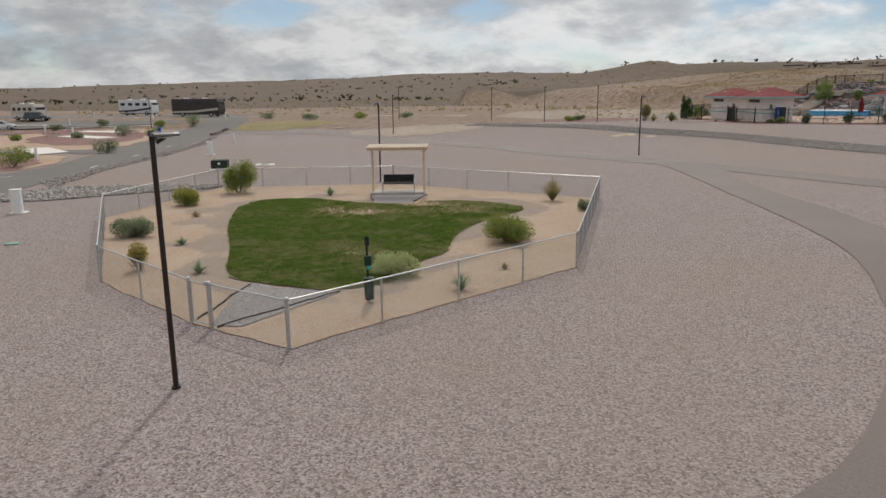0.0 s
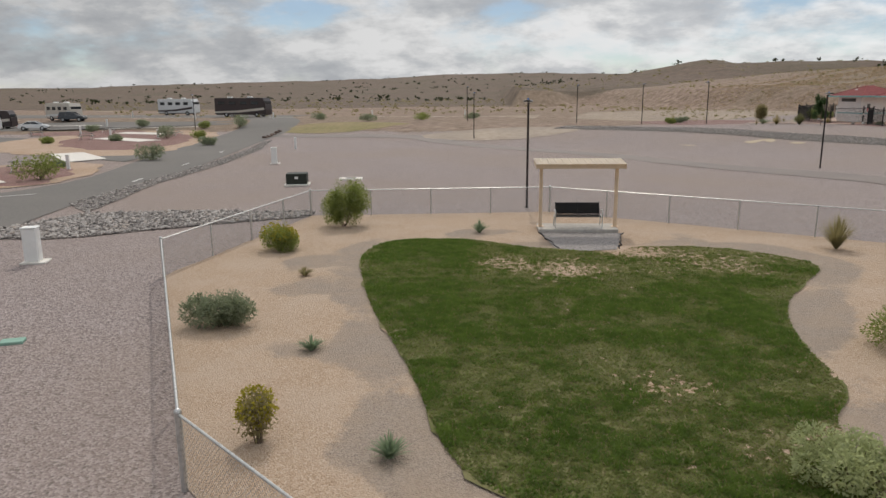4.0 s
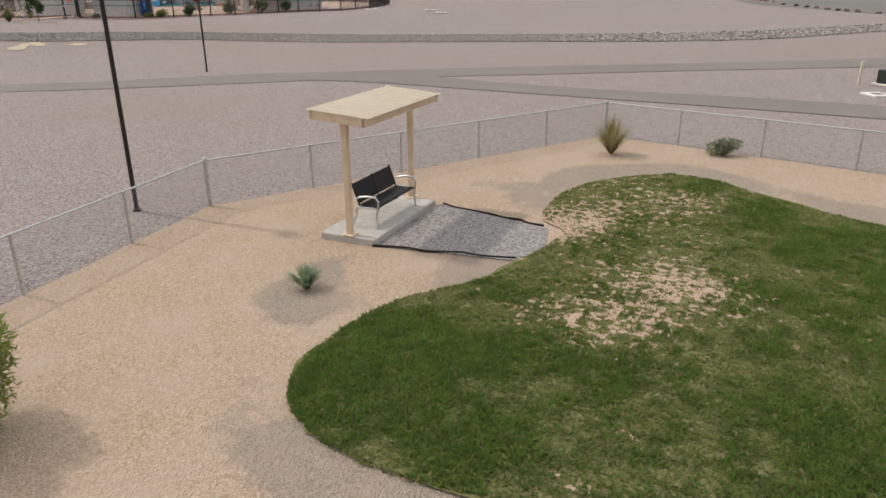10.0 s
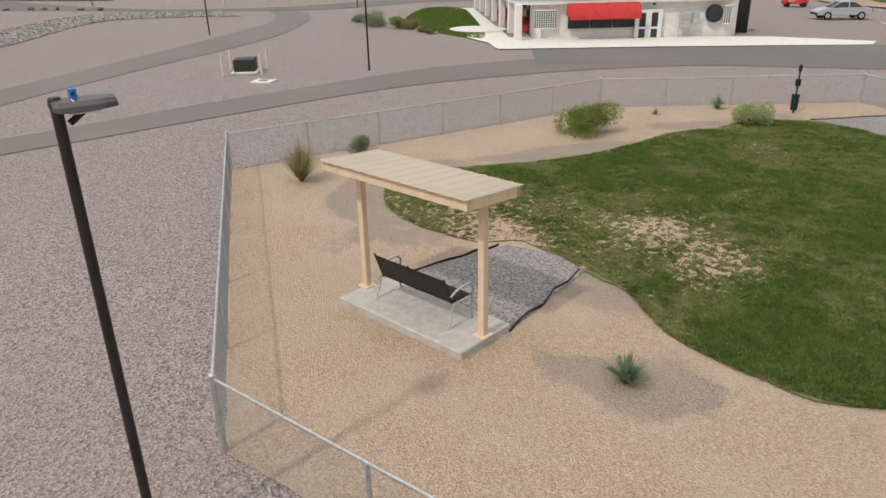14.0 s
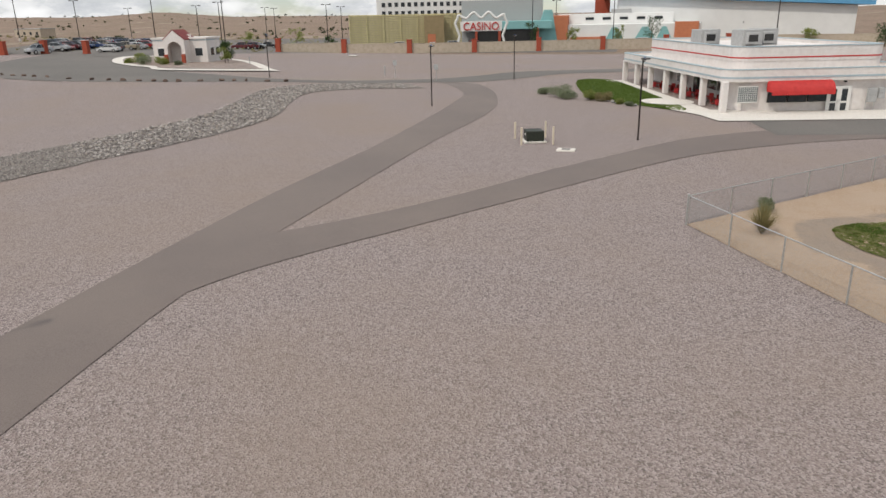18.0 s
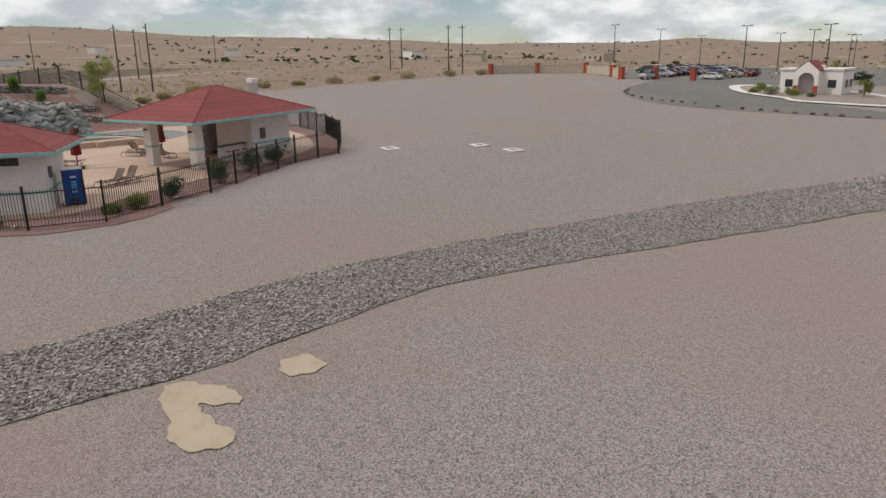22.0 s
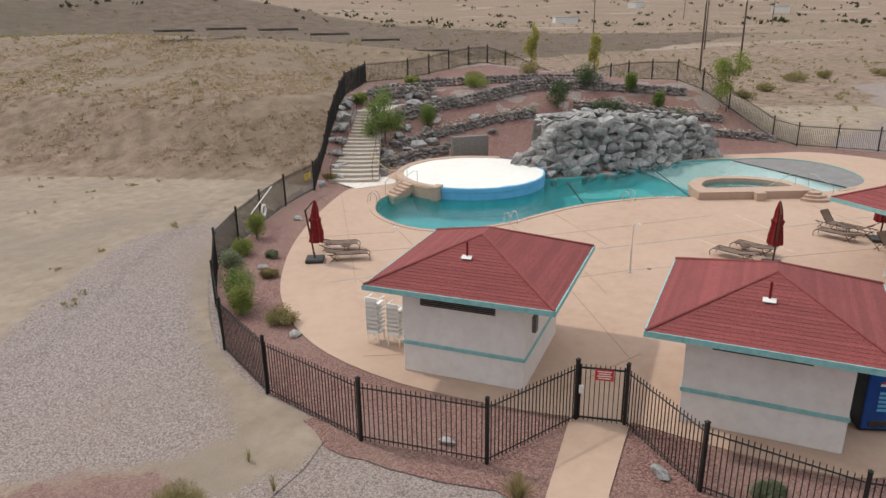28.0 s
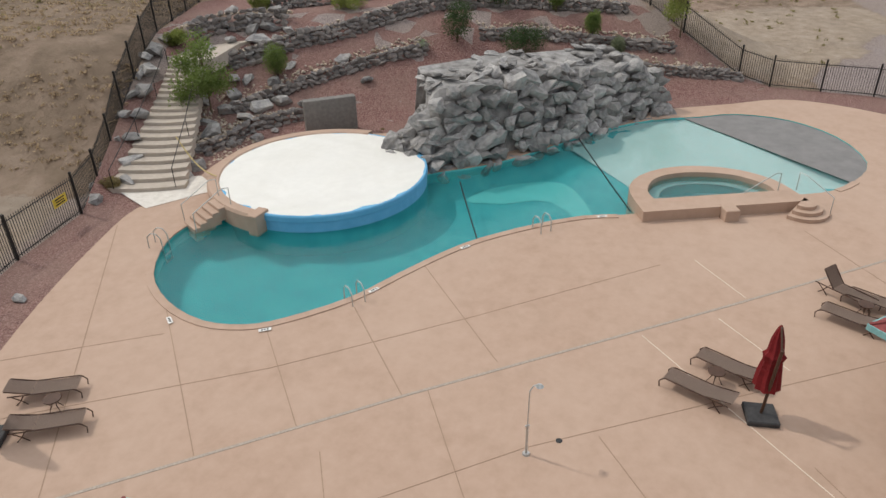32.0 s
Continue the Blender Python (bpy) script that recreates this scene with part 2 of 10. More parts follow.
M_BLUE = mat("blue_vending_plastic", [(0.008, 0.045, 0.19), (0.012, 0.065, 0.27)], 2, "noise", 0.35, 0.0)
M_REDF = mat("dark_red_canvas", [(0.13, 0.008, 0.010), (0.20, 0.015, 0.017)], 7, "noise", 0.9, 0.4, bscale=25, dist=0.02)
M_RED = mat("bright_red_paint", [(0.45, 0.03, 0.03), (0.56, 0.045, 0.04)], 3, "noise", 0.6, 0.05, dist=0.003)
M_BRICKRED = mat("red_brick_pillar", [(0.30, 0.06, 0.035), (0.40, 0.09, 0.05)], 5, "noise", 0.85, 0.3, dist=0.01)
M_WHITE = mat("white_paint", [(0.70, 0.69, 0.66), (0.78, 0.77, 0.74)], 4, "noise", 0.6, 0.06, big=((0.66, 0.63, 0.58), 0.4), bigscale=0.7, dist=0.004)
M_PLASTIC = mat("white_moulded_plastic", [(0.78, 0.77, 0.74), (0.84, 0.83, 0.8)], 5, "noise", 0.45, 0.04, dist=0.003)
M_SLING = mat("taupe_mesh_sling", [(0.25, 0.185, 0.15), (0.34, 0.262, 0.218)], 60, "noise", 0.85, 0.3, dist=0.003)
M_ROCK = mat("grey_landscape_boulder", [(0.15, 0.145, 0.142), (0.27, 0.262, 0.257), (0.385, 0.374, 0.362), (0.5, 0.485, 0.465)], 1.6, "noise", 0.93, 0.8, bscale=9, big=((0.25, 0.22, 0.19), 0.45), bigscale=0.6, dist=0.06, rand=0.32)
M_DRIVEROCK = mat("dark_brown_boulder", [(0.09, 0.06, 0.048), (0.16, 0.11, 0.088)], 2.0, "noise", 0.93, 0.5, dist=0.04, rand=0.25)
M_LAVA = mat("dark_wall_stone", [(0.11, 0.103, 0.102), (0.19, 0.18, 0.175), (0.27, 0.25, 0.235)], 2.6, "noise", 0.92, 0.7, bscale=8, big=((0.26, 0.2, 0.16), 0.45), bigscale=0.7, dist=0.05, rand=0.3)
M_RIPBED = mat("riprap_bed", [(0.07, 0.06, 0.055), (0.16, 0.14, 0.127), (0.27, 0.24, 0.217), (0.38, 0.34, 0.31)], 10, "cells", 0.95, 1.0, dist=0.1)
M_BARK = mat("grey_brown_bark", [(0.10, 0.07, 0.045), (0.17, 0.13, 0.09)], 12, "noise", 0.95, 0.6, dist=0.01)


def leafmat(name, c1, c2):
    """Leaf and blade colour; thin enough that some of the light comes through."""
    m = mat(name, [c1, c2], 3.0, "noise", 0.8, 0.0)
    n, l = m.node_tree.nodes, m.node_tree.links
    b, out = n["Principled BSDF"], n["Material Output"]
    tr, mx, hs = n.new("ShaderNodeBsdfTranslucent"), n.new("ShaderNodeMixShader"), n.new("ShaderNodeHueSaturation")
    hs.inputs["Saturation"].default_value, hs.inputs["Value"].default_value = 1.08, 1.45
    l.new(b.inputs["Base Color"].links[0].from_socket, hs.inputs["Color"])
    l.new(hs.outputs["Color"], tr.inputs["Color"])
    mx.inputs["Fac"].default_value = 0.46
    l.new(b.outputs["BSDF"], mx.inputs[1])
    l.new(tr.outputs["BSDF"], mx.inputs[2])
    l.new(mx.outputs["Shader"], out.inputs["Surface"])
    return m


M_LEAF = leafmat("olive_shrub_leaf", (0.122, 0.154, 0.0425), (0.282, 0.307, 0.0956))
M_SAGE = leafmat("grey_green_leaf", (0.125, 0.148, 0.088), (0.275, 0.3, 0.195))
M_YELLOW = leafmat("yellow_shrub_flower", (0.22, 0.19, 0.03), (0.34, 0.3, 0.055))
M_YUCCA = leafmat("blue_green_blade", (0.119, 0.165, 0.0935), (0.289, 0.346, 0.221))
M_STRAW = leafmat("straw_grass", (0.20, 0.16, 0.075), (0.34, 0.28, 0.15))
M_GRASS = leafmat("lawn_grass", (0.075, 0.12, 0.023), (0.145, 0.2, 0.046))
M_GRASSOL = leafmat("olive_lawn_grass", (0.112, 0.136, 0.036), (0.2, 0.215, 0.07))
M_PALEG = leafmat("pale_yellow_green_leaf", (0.25, 0.28, 0.13), (0.42, 0.44, 0.24))
M_POPLAR = leafmat("yellowing_poplar_leaf", (0.22, 0.22, 0.05), (0.38, 0.35, 0.11))
M_DRYB = leafmat("dry_brown_tuft", (0.29, 0.22, 0.145), (0.43, 0.34, 0.235))
M_GREEN = leafmat("bright_green_leaf", (0.10, 0.145, 0.04), (0.21, 0.265, 0.09))
M_DKGREEN = leafmat("dark_green_leaf", (0.0289, 0.0528, 0.0202), (0.0723, 0.112, 0.0433))
M_JUNIPER = leafmat("far_juniper", (0.025, 0.03, 0.014), (0.055, 0.06, 0.03))
M_BROOM = leafmat("brown_green_broom", (0.075, 0.085, 0.035), (0.19, 0.18, 0.085))
M_BRUSH = leafmat("brown_olive_brush", (0.16, 0.142, 0.0638), (0.319, 0.272, 0.139))

# pool water: clear and slightly glossy over a painted basin
M_WATER = bpy.data.materials.new("pool_water")
M_WATER.use_nodes = True
_n, _l = M_WATER.node_tree.nodes, M_WATER.node_tree.links
_n.clear()
_o, _g, _t, _m = _n.new("ShaderNodeOutputMaterial"), _n.new("ShaderNodeBsdfGlossy"), _n.new("ShaderNodeBsdfTransparent"), _n.new("ShaderNodeMixShader")
_f, _nz, _b, _c = _n.new("ShaderNodeFresnel"), _n.new("ShaderNodeTexNoise"), _n.new("ShaderNodeBump"), _n.new("ShaderNodeTexCoord")
_f.inputs["IOR"].default_value = 1.33
_t.inputs["Color"].default_value = (0.82, 0.95, 0.95, 1)
_g.inputs["Roughness"].default_value = 0.04
_nz.inputs["Scale"].default_value, _nz.inputs["Detail"].default_value = 2.8, 4
_b.inputs["Strength"].default_value, _b.inputs["Distance"].default_value = 0.45, 0.06
_l.new(_c.outputs["Object"], _nz.inputs["Vector"])
_l.new(_nz.outputs["Fac"], _b.inputs["Height"])
_l.new(_b.outputs["Normal"], _g.inputs["Normal"])
_l.new(_b.outputs["Normal"], _f.inputs["Normal"])
_l.new(_f.outputs["Fac"], _m.inputs["Fac"])
_d, _mb = _n.new("ShaderNodeBsdfDiffuse"), _n.new("ShaderNodeMixShader")
_d.inputs["Color"].default_value = (0.05, 0.36, 0.38, 1)
_mb.inputs["Fac"].default_value = 0.2
_l.new(_t.outputs["BSDF"], _mb.inputs[1])
_l.new(_d.outputs["BSDF"], _mb.inputs[2])
_l.new(_mb.outputs["Shader"], _m.inputs[1])
_l.new(_g.outputs["BSDF"], _m.inputs[2])
_l.new(_m.outputs["Shader"], _o.inputs["Surface"])
M_BASIN = mat("teal_pool_plaster", [(0.03, 0.3, 0.33), (0.05, 0.36, 0.39), (0.07, 0.41, 0.43)], 1.5, "noise", 0.7, 0.1, dist=0.01)
M_BASINLT = mat("light_aqua_plaster", [(0.12, 0.5, 0.5), (0.16, 0.56, 0.55)], 1.5, "noise", 0.7, 0.1, dist=0.01)
M_SHALLOW = mat("pale_beach_entry_plaster", [(0.56, 0.6, 0.58), (0.64, 0.67, 0.65)], 1.2, "noise", 0.7, 0.1, dist=0.01)
M_SHELF = mat("grey_shelf_plaster", [(0.185, 0.178, 0.175), (0.235, 0.226, 0.22)], 1.5, "noise", 0.8, 0.1, dist=0.01)
M_SKYBLUE = mat("sky_blue_painted_wall", [(0.12, 0.37, 0.60), (0.16, 0.44, 0.68)], 1.5, "noise", 0.7, 0.1, dist=0.01)
M_COVER = mat("white_pool_cover", [(0.72, 0.71, 0.67), (0.80, 0.79, 0.75)], 0.9, "noise", 0.7, 0.15, big=((0.62, 0.6, 0.54), 0.35), bigscale=0.5, dist=0.02)


def layered(name, base, layers, rough=0.92, fine=25, coarse=0.7, cdist=0.35, cattr=None):
    """Ground whose cover changes softly from place to place: layers of (attribute, stops, scale, kind, big, bigscale) over a base, with ragged edges."""
    m = bpy.data.materials.new(name)
    m.use_nodes = True
    n, l = m.node_tree.nodes, m.node_tree.links
    b = n["Principled BSDF"]
    tc = n.new("ShaderNodeTexCoord")

    def math_(op, a, c):
        q = n.new("ShaderNodeMath")
        q.operation = op
        for i, k in enumerate((a, c)):
            if isinstance(k, (int, float)):
                q.inputs[i].default_value = k
            else:
                l.new(k, q.inputs[i])
        return q.outputs["Value"]

    def tex(scale, kind="noise"):
        if kind == "cells":
            t = n.new("ShaderNodeTexVoronoi")
            t.inputs["Scale"].default_value = scale
            l.new(tc.outputs["Object"], t.inputs["Vector"])
            sp = n.new("ShaderNodeSeparateColor")
            l.new(t.outputs["Color"], sp.inputs["Color"])
            return sp.outputs["Red"], t.outputs["Distance"]
        t = n.new("ShaderNodeTexNoise")
        t.inputs["Scale"].default_value, t.inputs["Detail"].default_value, t.inputs["Roughness"].default_value = scale, 6, 0.62
        l.new(tc.outputs["Object"], t.inputs["Vector"])
        return t.outputs["Fac"], t.outputs["Fac"]

    def attr(name_):
        a = n.new("ShaderNodeAttribute")
        a.attribute_name = name_
        return a.outputs["Fac"]

    def mix(f, a, c):
        mx = n.new("ShaderNodeMixRGB")
        l.new(f, mx.inputs["Fac"])
        for i, k in (("Color1", a), ("Color2", c)):
            if isinstance(k, tuple):
                mx.inputs[i].default_value = (*k, 1)
            else:
                l.new(k, mx.inputs[i])
        return mx.outputs["Color"]

    def ramp(f, lo, hi, to=1.0):
        mr = n.new("ShaderNodeMapRange")
        mr.interpolation_type = "SMOOTHSTEP"
        mr.inputs["From Min"].default_value, mr.inputs["From Max"].default_value, mr.inputs["To Max"].default_value = lo, hi, to
        l.new(f, mr.inputs["Value"])
        return mr.outputs["Result"]

    def cover(stops, scale, kind, big, bigscale):
        f, _ = tex(scale, kind)
        r = n.new("ShaderNodeValToRGB")
        e = r.color_ramp.elements
        while len(e) > 1:
            e.remove(e[-1])
        lo, hi = (0.0, 1.0) if kind == "cells" else (0.3, 0.7)
        for i, c in enumerate(stops):
            p = lo + (hi - lo) * i / max(1, len(stops) - 1)
            k = e[0] if i == 0 else e.new(p)
            k.position, k.color = p, (*c, 1)
        l.new(f, r.inputs["Fac"])
        return mix(ramp(tex(bigscale)[0], 0.38, 0.68, big[1]), r.outputs["Color"], big[0])

    col = cover(*base)
    edge, _ = tex(1.3)
    edge2, _ = tex(9.0)
    rag = math_("ADD", math_("MULTIPLY", math_("SUBTRACT", edge, 0.5), 1.1), math_("MULTIPLY", math_("SUBTRACT", edge2, 0.5), 0.7))
    for a, *rest in layers:
        col = mix(ramp(math_("ADD", attr(a), rag), 0.3, 0.7), col, cover(*rest))
    l.new(col, b.inputs["Base Color"])
    b.inputs["Roughness"].default_value, b.inputs["Specular IOR Level"].default_value = rough, 0.3
    h = math_("MULTIPLY", tex(fine, "cells")[1], 0.03)
    if cattr:
        h = math_("ADD", h, math_("MULTIPLY", math_("MULTIPLY", tex(coarse)[0], cdist), attr(cattr)))
    bp = n.new("ShaderNodeBump")
    bp.inputs["Strength"].default_value, bp.inputs["Distance"].default_value = 0.9, 1.0
    l.new(h, bp.inputs["Height"])
    l.new(bp.outputs["Normal"], b.inputs["Normal"])
    return m


GRAVEL_C = ([(0.112, 0.093, 0.089), (0.226, 0.181, 0.167), (0.30, 0.246, 0.227), (0.405, 0.343, 0.322), (0.206, 0.162, 0.151)], 25, "cells", ((0.275, 0.213, 0.172), 0.6), 0.05)
DESERT_C = ([(0.135, 0.092, 0.066), (0.21, 0.147, 0.107), (0.285, 0.205, 0.154), (0.36, 0.27, 0.21)], 0.7, "noise", ((0.19, 0.145, 0.095), 0.7), 0.02)
# desert darkened in its colour: cloud shadow painted on the far hills
RIDGE_SHADE_C = ([(0.085, 0.059, 0.043), (0.13, 0.091, 0.066), (0.175, 0.125, 0.092)], 0.25, "noise", ((0.1, 0.082, 0.05), 0.6), 0.012)
PALE_C = ([(0.26, 0.2, 0.145), (0.33, 0.262, 0.198), (0.4, 0.325, 0.255)], 1.2, "noise", ((0.24, 0.195, 0.155), 0.7), 0.12)
RED_C = ([(0.1, 0.05, 0.043), (0.18, 0.092, 0.08), (0.25, 0.142, 0.124), (0.33, 0.215, 0.19)], 24, "cells", ((0.25, 0.17, 0.145), 0.5), 0.3)
TAN_C = ([(0.3, 0.203, 0.13), (0.4, 0.283, 0.19), (0.455, 0.336, 0.238), (0.52, 0.41, 0.315)], 42, "cells", ((0.455, 0.352, 0.267), 0.6), 0.5)
FINES_C = ([(0.225, 0.176, 0.138), (0.31, 0.248, 0.198), (0.365, 0.3, 0.243)], 42, "cells", ((0.36, 0.27, 0.195), 0.55), 0.9)
M_GROUND = layered("gravel_and_desert", GRAVEL_C, [("desert",) + DESERT_C, ("pale",) + PALE_C, ("ridge",) + RIDGE_SHADE_C], cattr="desert")
M_VERGE = layered("verge_soils", GRAVEL_C, [("desert",) + DESERT_C, ("sand",) + PALE_C, ("stone",) + GRAVEL_C, ("red",) + RED_C, ("streak",) + PALE_C], cattr="desert")
M_BED = layered("granite_and_fines", TAN_C, [("fines",) + FINES_C], fine=34)


def weights(ob, name, fun):
    """A soft cover weight at every point of a sheet."""
    me = ob.data
    me.attributes.new(name, "FLOAT", "POINT").data.foreach_set("value", [float(fun(v.co.x, v.co.y)) for v in me.vertices])


# ---- building helpers ----
def sstep(a):
    a = min(1.0, max(0.0, a))
    return a * a * (3 - 2 * a)


def link(name, bm, material, parent=None, label=""):
    me = bpy.data.meshes.new(name)
    bm.to_mesh(me)
    bm.free()
    if material:
        me.materials.append(material)
    ob = new(name, me)
    if parent is not None:
        ob.parent = parent
    if label:
        ob["label"] = label
    return ob


def part(name, bm, material, parent, label=""):
    return link(name, bm, material, parent, label)


def shared(name, me, parent, m=None):
    ob = new(name, me)
    ob.parent = parent
    if m is not None:
        ob.matrix_basis = m
    return ob


def thing(name, label, category, group="", at=(0, 0, 0), rz=0.0, kind=""):
    ob = new(name)
    ob.empty_display_size = 0.2
    ob.matrix_basis = pose(*at, 0, 0, rz)
    return tagged(ob, label, category, group, kind)


def arrays(name, verts, faces, material, parent=None, label=""):
    me = bpy.data.meshes.new(name)
    me.from_pydata(verts, [], faces)
    if material:
        me.materials.append(material)
    ob = new(name, me)
    if parent is not None:
        ob.parent = parent
    if label:
        ob["label"] = label
    return ob


def box(bm, c, size, rz=0.0, bevel=0.0, m=None):
    """A box with centre c; bevelled when asked."""
    r = bmesh.ops.create_cube(bm, size=1.0)
    vs = r["verts"]
    mm = pose(*c, 0, 0, rz) @ Matrix.Diagonal((*size, 1))
    bmesh.ops.transform(bm, matrix=(m @ mm) if m else mm, verts=vs)
    if bevel:
        es = list({e for v in vs for e in v.link_edges})
        bmesh.ops.bevel(bm, geom=es, offset=bevel, segments=1, affect="EDGES")
    return bm


def rod(bm, a, b, r0, r1=None, seg=8, caps=True):
    """A round bar from a to b."""
    a, b = Vector(a), Vector(b)
    d = b - a
    q = d.to_track_quat("Z", "Y").to_matrix().to_4x4()
    m = Matrix.Translation((a + b) / 2) @ q
    bmesh.ops.create_cone(bm, cap_ends=caps, segments=seg, radius1=r0, radius2=r0 if r1 is None else r1, depth=d.length, matrix=m)
    return bm


def tube(bm, pts, r, seg=6):
    """One bent bar through the points, mitred at its bends."""
    pts = [Vector(q) for q in pts]
    rings, side = [], None
    for i, q in enumerate(pts):
        d = ((pts[i] - pts[i - 1]).normalized() if i else Vector()) + ((pts[i + 1] - q).normalized() if i < len(pts) - 1 else Vector())
        d.normalize()
        side = d.orthogonal().normalized() if side is None else (side - d * side.dot(d)).normalized()
        up = d.cross(side)
        rings.append([bm.verts.new(q + (side * math.cos(2 * math.pi * k / seg) + up * math.sin(2 * math.pi * k / seg)) * r) for k in range(seg)])
    for a, b in zip(rings, rings[1:]):
        for k in range(seg):
            bm.faces.new((a[k], a[(k + 1) % seg], b[(k + 1) % seg], b[k]))
    bm.faces.new(rings[0][::-1])
    bm.faces.new(rings[-1])
    return bm


def prism(bm, poly, z0, z1):
    """An upright prism over a plan outline."""
    lo = [bm.verts.new((x, y, z0)) for x, y in poly]
    hi = [bm.verts.new((x, y, z1)) for x, y in poly]
    n = len(poly)
    bm.faces.new(hi)
    bm.faces.new(lo[::-1])
    for i in range(n):
        bm.faces.new((lo[i], lo[(i + 1) % n], hi[(i + 1) % n], hi[i]))
    return bm


def NB():
    return bmesh.new()


def inside(x, y, poly):
    c, n = False, len(poly)
    j = n - 1
    for i in range(n):
        xi, yi = poly[i]
        xj, yj = poly[j]
        if (yi > y) != (yj > y) and x < (xj - xi) * (y - yi) / (yj - yi) + xi:
            c = not c
        j = i
    return c


def seg_dist(x, y, line, closed=False):
    best = 1e9
    pts = list(line) + ([line[0]] if closed else [])
    for (ax, ay), (bx, by) in zip(pts, pts[1:]):
        dx, dy = bx - ax, by - ay
        t = max(0, min(1, ((x - ax) * dx + (y - ay) * dy) / (dx * dx + dy * dy + 1e-12)))
        d = (x - ax - t * dx) ** 2 + (y - ay - t * dy) ** 2
        if d < best:
            best = d
    return math.sqrt(best)


def smooth_loop(poly, n=4, closed=True):
    """A Catmull-Rom curve through plan points."""
    out, k = [], len(poly)
    rng = range(k) if closed else range(k - 1)
    for i in rng:
        if closed:
            p0, p1, p2, p3 = poly[i - 1], poly[i], poly[(i + 1) % k], poly[(i + 2) % k]
        else:
            p0, p1, p2, p3 = poly[max(0, i - 1)], poly[i], poly[i + 1], poly[min(k - 1, i + 2)]
        for j in range(n):
            t = j / n
            out.append(tuple(0.5 * (2 * p1[a] + (p2[a] - p0[a]) * t + (2 * p0[a] - 5 * p1[a] + 4 * p2[a] - p3[a]) * t * t + (3 * p1[a] - p0[a] - 3 * p2[a] + p3[a]) * t ** 3) for a in (0, 1)))
    if not closed:
        out.append(tuple(poly[-1]))
    return out


# ---- the plan ----
DECK_Z = 1.575
POOL_FENCE = [(37.5, 101.8), (34.3, 102.9), (33.3, 106.4), (33.7, 110.6), (35.0, 114.2), (37.4, 117.6), (40.4, 121.2), (43.5, 123.3), (46.6, 125.0), (50.1, 126.7), (54.0, 128.0),
              (60.5, 132.4), (67.0, 136.4), (73.8, 139.8), (77.9, 137.8), (84.0, 137.0), (92.5, 135.0), (99.0, 131.9), (96.5, 126.0), (93.5, 121.0), (90.2, 115.0), (87.8, 109.5), (86.6, 105.4), (86.4, 103.4),
              (87.0, 97.5), (85.5, 92.0), (80.0, 87.0), (73.0, 83.8), (66.0, 82.0), (59.0, 81.8), (54.5, 84.6), (49.6, 86.4), (44.2, 88.2), (40.7, 89.9), (37.3, 91.5), (36.1, 94.5), (36.2, 97.9), (38.0, 100.5)]
DECK = smooth_loop([(37.6, 101.8), (36.9, 104.2), (36.4, 107.5), (36.7, 110.8), (37.7, 113.4), (39.3, 115.8), (41.3, 117.9), (44.5, 120.5), (48.5, 123.0), (52.5, 125.0), (55.4, 126.1), (57.8, 125.6), (60.8, 126.6),
                    (64.5, 126.4), (67.8, 122.5), (70.0, 117.5), (75.0, 113.5), (79.0, 108.4), (81.9, 104.8), (83.8, 102.6), (84.2, 99.8), (83.2, 96.0), (80.5, 91.0), (75.0, 87.0), (69.0, 85.0), (63.0, 84.2), (57.7, 85.4), (50.0, 89.0), (44.0, 92.2), (40.2, 93.4), (38.7, 95.0), (38.3, 98.0), (38.2, 100.4)], 3)
MOUND_FOOT = [(20, 235), (30, 190), (41, 162), (49, 142), (54.5, 130.5), (57.5, 127.0), (61, 126.7), (65.5, 126.0), (68.3, 122.8), (71.5, 119.0), (76, 114.8), (80, 109.6), (83.5, 104.8), (89.0, 101.5), (95, 103), (100, 109), (105, 116), (110, 125), (114, 136), (118, 160), (124, 235)]
MOUND_SIDE = MOUND_FOOT + [(300, 235), (300, 60), (-300, -200), (-300, 235)]
POOL_BOX = (30, 78, 104, 142)
RIDGE_AZ = [-180, -60, -33, -23, -10, -4, 7, 14, 40, 50, 60, 65, 72, 76, 82, 90, 97, 102, 107, 112, 117, 130, 150, 180]
RIDGE_EL = [0.1, 0.4, 0.42, 0.7, 1.1, 1.35, 1.25, 1.1, 1.5, 1.6, 1.95, 1.95, 1.6, 1.3, 1.1, 0.8, 0.5, 0.48, 0.5, 0.78, 0.35, 0.05, 0.1, 0.1]


def lot_z(x, y):
    """The graded gravel lot and its rise to the pool."""
    sp = min(260, 0.5 * ((x - 10) + math.sqrt((x - 10) ** 2 + 100)))
    z = 0.01 + 0.0175 * sp * sstep((y + 60) / 75)
    return z + max(0.15, 1.2 - 0.008 * max(0, x - 25)) * sstep((y + 0.5 * x - 82) / 24)


